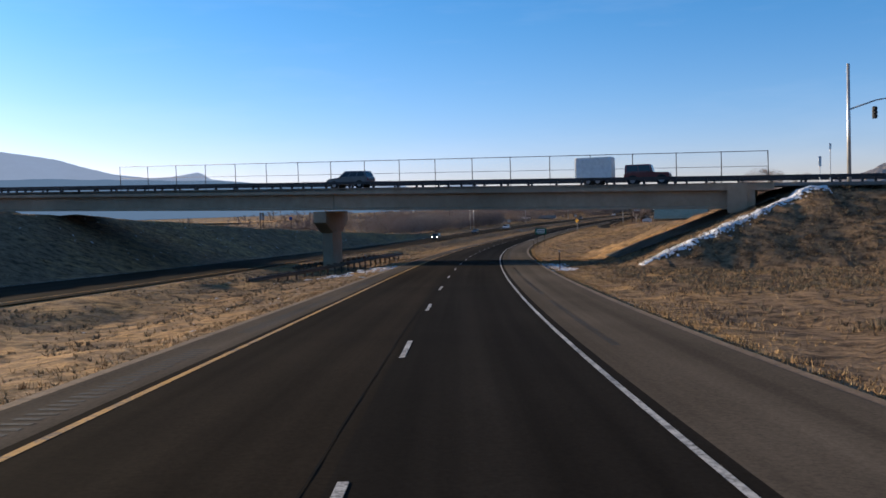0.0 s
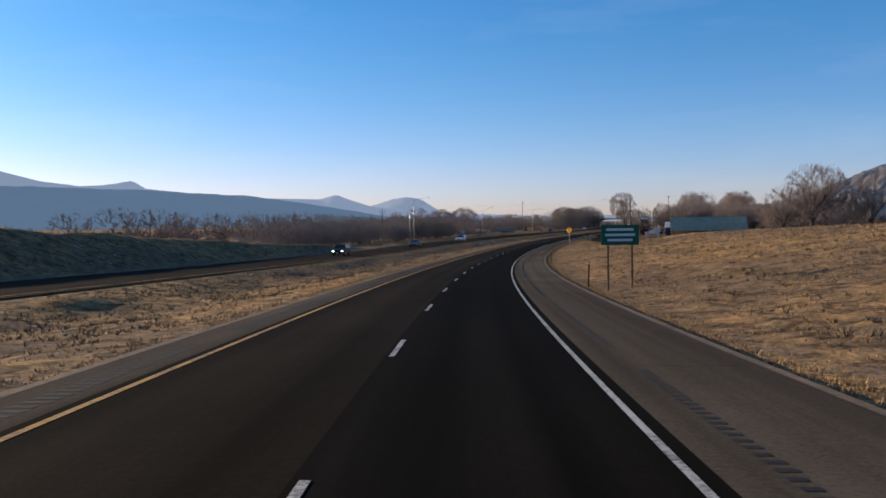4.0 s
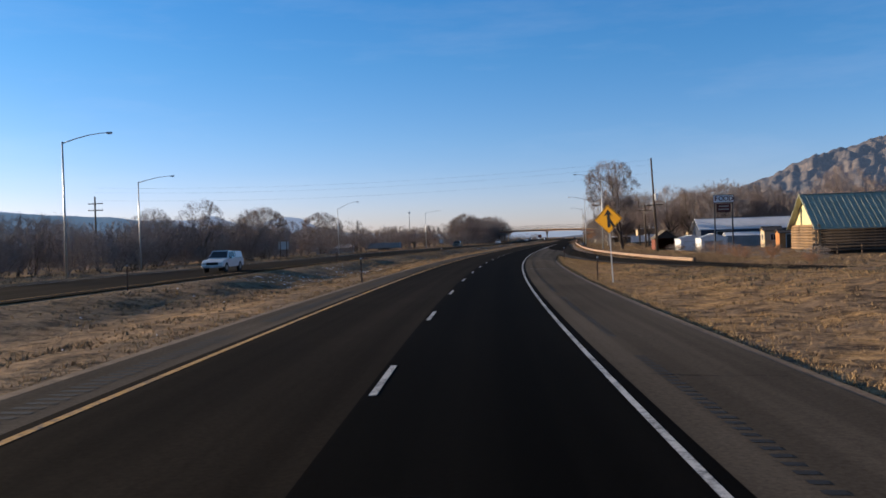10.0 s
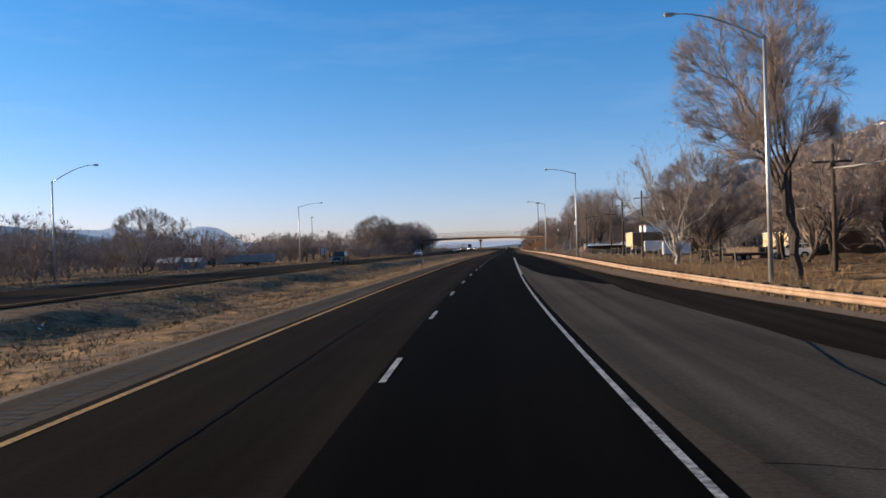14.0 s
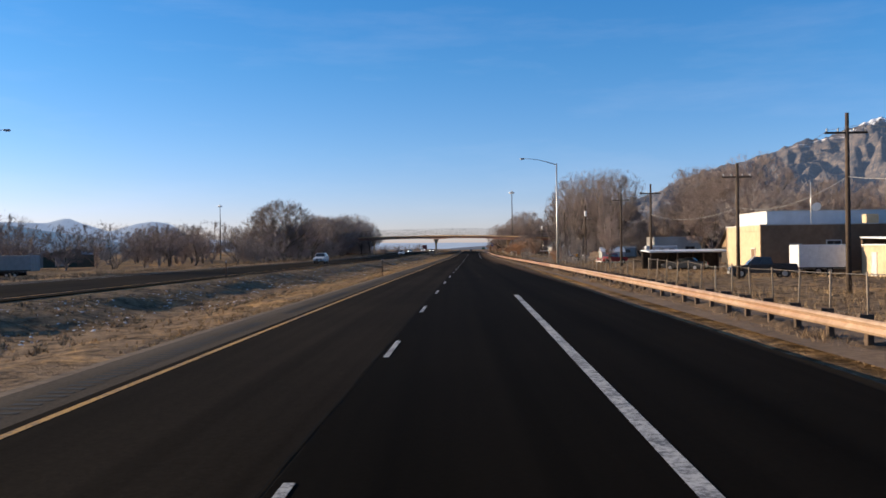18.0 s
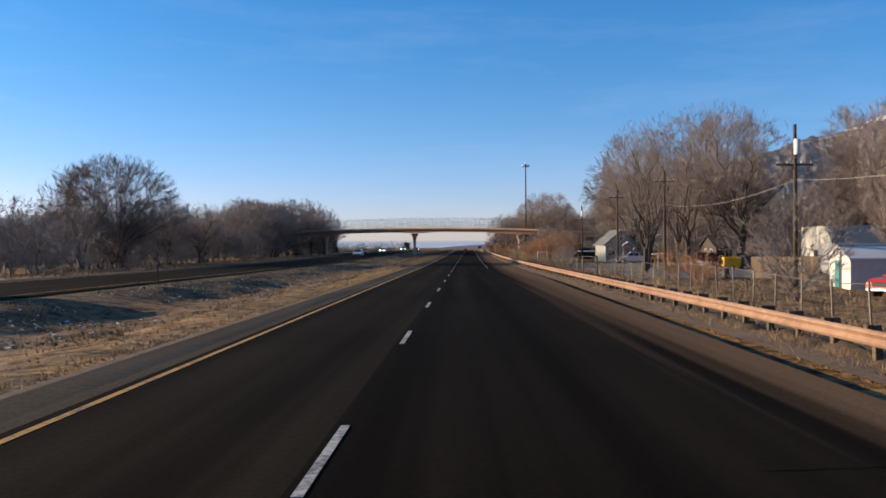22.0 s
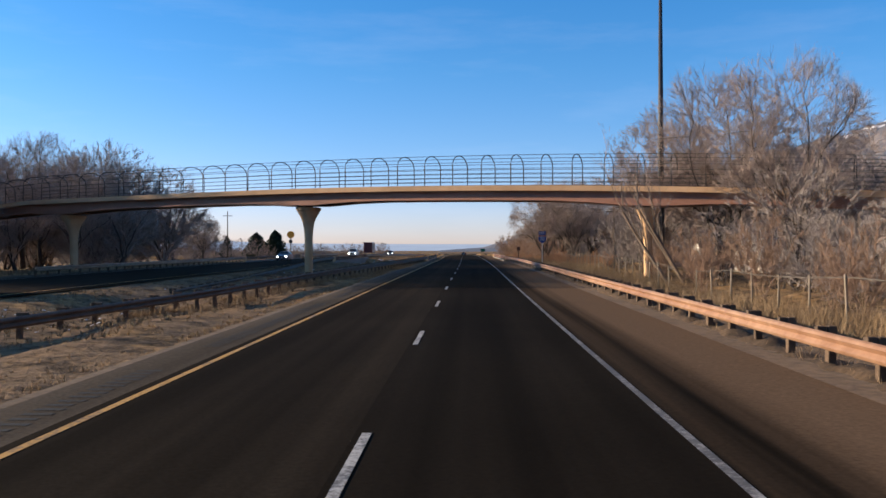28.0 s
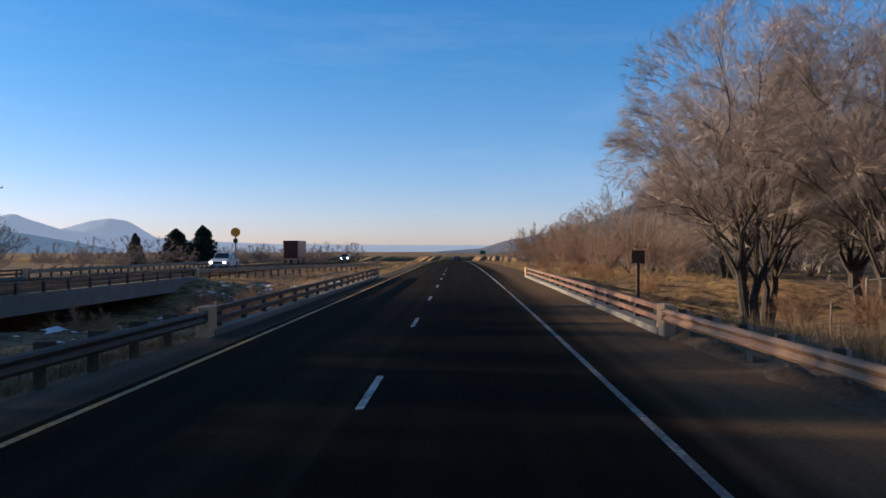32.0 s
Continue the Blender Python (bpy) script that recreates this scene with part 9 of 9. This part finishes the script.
def tufts(name, s, lat, height, width, blades, material, label):
    """Bunches of narrow blades leaning outwards from their roots."""
    n = len(s)
    root = at_many(s, lat, relief(s, lat) - 0.02)
    a = GR.uniform(0, 2 * np.pi, (n, blades))
    lean = GR.uniform(0.15, 0.75, (n, blades)) * height[:, None]
    h = height[:, None] * GR.uniform(0.6, 1.15, (n, blades))
    off = GR.uniform(0, 0.55, (n, blades)) * height[:, None] * 0.6
    w = width * GR.uniform(0.6, 1.4, (n, blades))
    dx, dy = np.cos(a), np.sin(a)
    bx, by, bz = root[:, None, 0] + dx * off, root[:, None, 1] + dy * off, np.repeat(root[:, None, 2], blades, 1)
    t = GR.uniform(0, 2 * np.pi, (n, blades))
    v = np.stack([np.stack([bx - w * np.cos(t), by - w * np.sin(t), bz], -1), np.stack([bx + w * np.cos(t), by + w * np.sin(t), bz], -1),
                  np.stack([bx + dx * lean, by + dy * lean, bz + h], -1)], 2).reshape(-1, 3)
    me = bpy.data.meshes.new(name)
    k = len(v)
    me.vertices.add(k)
    me.vertices.foreach_set("co", v.astype(np.float32).ravel())
    me.loops.add(k)
    me.loops.foreach_set("vertex_index", np.arange(k, dtype=np.int32))
    me.polygons.add(k // 3)
    me.polygons.foreach_set("loop_start", np.arange(0, k, 3, dtype=np.int32))
    me.update(calc_edges=True)
    me.materials.append(material)
    return tagged(new(name, me), label, "grass", kind="stuff")


def scatter(n, s0, s1, l0, l1, patch=0.35, away=None):
    """Places that gather into patches; l0 and l1 may be rows of (s, lat)."""
    s = GR.uniform(s0, s1, n)
    f = lambda l: np.interp(s, *zip(*l)) if isinstance(l, list) else np.full(n, float(l))
    lat = f(l0) + (f(l1) - f(l0)) * GR.random(n)
    keep = wave(s / 3.1, lat / 2.2) * 0.6 + wave(s / 11, lat / 6 + 5) * 0.5 > patch + GR.normal(0, 0.1, n)
    s, lat = s[keep], lat[keep]
    if away is not None:
        k = away(s, lat)
        s, lat = s[k], lat[k]
    return s, lat


# the entrance ramp and the right guardrail bound the grass
RAMP_IN = [(0, 7.2), (330, 7.3), (396, 7.6), (425, 7.9)]
RAMP_LEFT = [(0, 26), (300, 31), (340, 18), (359, 12.5), (378, 9.5), (395, 7.6), (425, 7.3)]
RAIL_OUT = [(330, 20.5), (345, 27.5), (360, 20.5), (378, 17.9), (400, 15.6), (422, 13.9), (445, 12.6), (480, 12.0), (515, 11.4), (690, 9.6), (883, 8.0)]
sides = (
    ("grass_right", scatter(60000, 12, 404, RAMP_IN, RAMP_LEFT, 0.36), 0.06, 0.16, 0.011, 5, M_STRAW),
    ("grass_median", scatter(75000, 5, 884, -5.5, -18.6, 0.40), 0.05, 0.15, 0.011, 5, M_STRAW),
    ("grass_dun_median", scatter(34000, 5, 884, -7.5, -18.4, 0.48), 0.05, 0.16, 0.014, 5, M_DUN),
    ("grass_edge_left", scatter(17000, 5, 880, -5.2, -6.3, 0.30), 0.05, 0.15, 0.010, 5, M_STRAW),
    ("grass_edge_right", scatter(14000, 12, 400, 6.9, 8.0, 0.26), 0.06, 0.17, 0.010, 5, M_STRAW),
    ("weeds_behind_rail", scatter(17000, 338, 884, RAIL_OUT, [(338, 32), (380, 24), (440, 20), (520, 16), (690, 13.5), (884, 14.5)], 0.34), 0.15, 0.5, 0.009, 7, M_TALL),
    ("dun_weeds_behind_rail", scatter(9000, 338, 884, RAIL_OUT, 21, 0.38), 0.15, 0.55, 0.011, 7, M_DUN),
    ("weeds_under_rail", scatter(24000, 358, 884, [(358, 18.8), (380, 14.8), (400, 13.1), (420, 11.6), (446, 10.6), (515, 9.2), (690, 7.7), (884, 6.9)], [(358, 21), (380, 17.4), (400, 15.4), (420, 13.8), (446, 12.4), (515, 10.8), (690, 9.2), (884, 8.4)], 0.28), 0.1, 0.38, 0.009, 6, M_DUN),
    ("tall_grass_behind_rail", scatter(9000, 690, 884, RAIL_OUT, [(690, 13.2), (760, 13.8), (884, 14)], 0.22), 0.4, 0.95, 0.008, 8, M_TALL),
    ("tall_grass_by_ramp", scatter(7000, 358, 470, RAIL_OUT, [(358, 26), (400, 20.5), (440, 17), (470, 16)], 0.22), 0.3, 0.7, 0.008, 8, M_DUN),
    ("grass_dun_right", scatter(20000, 12, 404, RAMP_IN, RAMP_LEFT, 0.48), 0.05, 0.16, 0.013, 5, M_DUN),
    ("grass_hillside", scatter(9000, 100, 360, [(100, 24), (300, 34), (360, 27)], 70, 0.42), 0.12, 0.35, 0.03, 4, M_STRAW),
    ("grass_far_side", scatter(14000, 250, 884, -33.6, -52, 0.38), 0.12, 0.45, 0.03, 4, M_DUN),
    ("grass_ramp_bank", scatter(7000, 20, 260, -33.6, -46, 0.45), 0.1, 0.3, 0.03, 4, M_DUN),
    ("grass_right_slope", scatter(9000, 20, 76, 9, 40, 0.42), 0.08, 0.26, 0.018, 5, M_DUN),
    ("grass_creek_banks", scatter(6000, 926, 1100, 7.0, 26, 0.4), 0.15, 0.5, 0.02, 4, M_STRAW),
    ("grass_far_median", scatter(7000, 926, 1100, -5.3, -18.5, 0.38), 0.1, 0.3, 0.022, 4, M_STRAW),
    ("grass_at_inner_rail", scatter(6500, 785, 882, [(785, -11.5), (806, -9.6), (830, -8.2), (850, -7.0), (882, -6.0)], [(785, -9.6), (806, -7.9), (830, -6.5), (850, -5.4), (882, -4.9)], 0.26), 0.12, 0.36, 0.010, 6, M_TALL),
    ("scrub_hillside", scatter(9000, 110, 345, [(110, 10), (300, 13), (345, 11)], [(110, 60), (300, 60), (345, 30)], 0.52), 0.12, 0.30, 0.016, 12, M_SAGE),
    ("scrub_on_slope", scatter(9000, 18, 78, 11, 42, 0.40), 0.10, 0.30, 0.016, 12, M_SAGE),
    ("scrub_in_median", scatter(22000, 5, 800, -7.5, -18.2, 0.50), 0.08, 0.22, 0.014, 10, M_SAGE),
    ("grass_yards", scatter(9000, 430, 668, 19, 44, 0.5), 0.1, 0.4, 0.025, 4, M_DUN),
)
for nm, (s, lat), h0, h1, w, bl, m in sides:
    tufts(nm, s, lat, GR.uniform(h0, h1, len(s)), w, bl, m, "dry winter grass in tufts beside the highway")

M_SNOW = surface("old_snow", (0.62, 0.64, 0.68), (0.78, 0.80, 0.84), 6, 0.7, relief=0.4, stain=(0.45, 0.44, 0.44))


def snow(name, s, lat, size, label, lift=0.02, long=1.0):
    """Thin irregular patches of old snow lying on the ground."""
    verts, faces = [], []
    for k in range(len(s)):
        n = 7
        ang = np.sort(GR.uniform(0, 2 * np.pi, n))
        r = size[k] * GR.uniform(0.45, 1.0, n)
        ss, ll = s[k] + r * np.cos(ang) * long, lat[k] + r * np.sin(ang)
        P = at_many(np.r_[ss, s[k]], np.r_[ll, lat[k]], relief(np.r_[ss, s[k]], np.r_[ll, lat[k]]) + np.r_[np.full(n, 0.004), lift + 0.12 * size[k]])
        b = len(verts)
        verts += P.tolist()
        faces += [(b + i, b + (i + 1) % n, b + n) for i in range(n)]
    me = bpy.data.meshes.new(name)
    me.from_pydata(verts, [], faces)
    me.materials.append(M_SNOW)
    return tagged(new(name, me), label, "snow", kind="stuff")


# along the foot of the overpass slope, beside both shoulders, and in the shaded ditch
_l = GR.uniform(13.6, 30.0, 2600)
_s = np.full(2600, 74.0)
for _ in range(6):          # the crease between the slope under the deck and the slope beside it
    _top = 4.45 - 0.0262 * (_l + 14.7) - np.interp(_s, SG, ZG) - 0.25
    _s = OVER_S + OVER_SKEW * _l - (6.6 + np.clip(_top - np.maximum(0, _l - 13.6) * 0.39, 0, None) / 0.5) / 0.955
snow("snow_on_slope", _s + 0.35 + GR.normal(0, 0.42, 2600), _l, GR.uniform(0.05, 0.26, 2600), "old snow along the edge of the overpass slope", 0.03)
for nm, n, s0, s1, l0, l1, z0, z1 in (("snow_by_shoulder", 500, 66, 81, 6.8, 9.2, 0.08, 0.4), ("snow_by_median", 700, 60, 84, -5.6, -10.0, 0.08, 0.4), ("snow_on_bank", 700, 40, 200, -34, -52, 0.04, 0.22),
                                      ("snow_in_ditch", 1000, 335, 375, -11.5, -17.5, 0.03, 0.16), ("snow_in_ditch", 250, 400, 500, -12.5, -17.5, 0.03, 0.13), ("snow_in_ditch", 2600, 500, 600, -10.5, -17.8, 0.03, 0.14), ("snow_in_ditch", 3600, 600, 790, -10.0, -17.8, 0.03, 0.15), ("snow_by_creek", 500, 884, 925, -17, -6, 0.1, 0.5), ("snow_by_creek", 160, 800, 884, -6.5, -16, 0.05, 0.2),
                                      ("snow_sprinkle", 400, 20, 330, -6.5, -17.5, 0.03, 0.14)):
    s, lat = scatter(n, s0, s1, l0, l1, 0.5)
    snow(nm, s, lat, GR.uniform(z0, z1, len(s)), "thin old snow lying in dry grass")
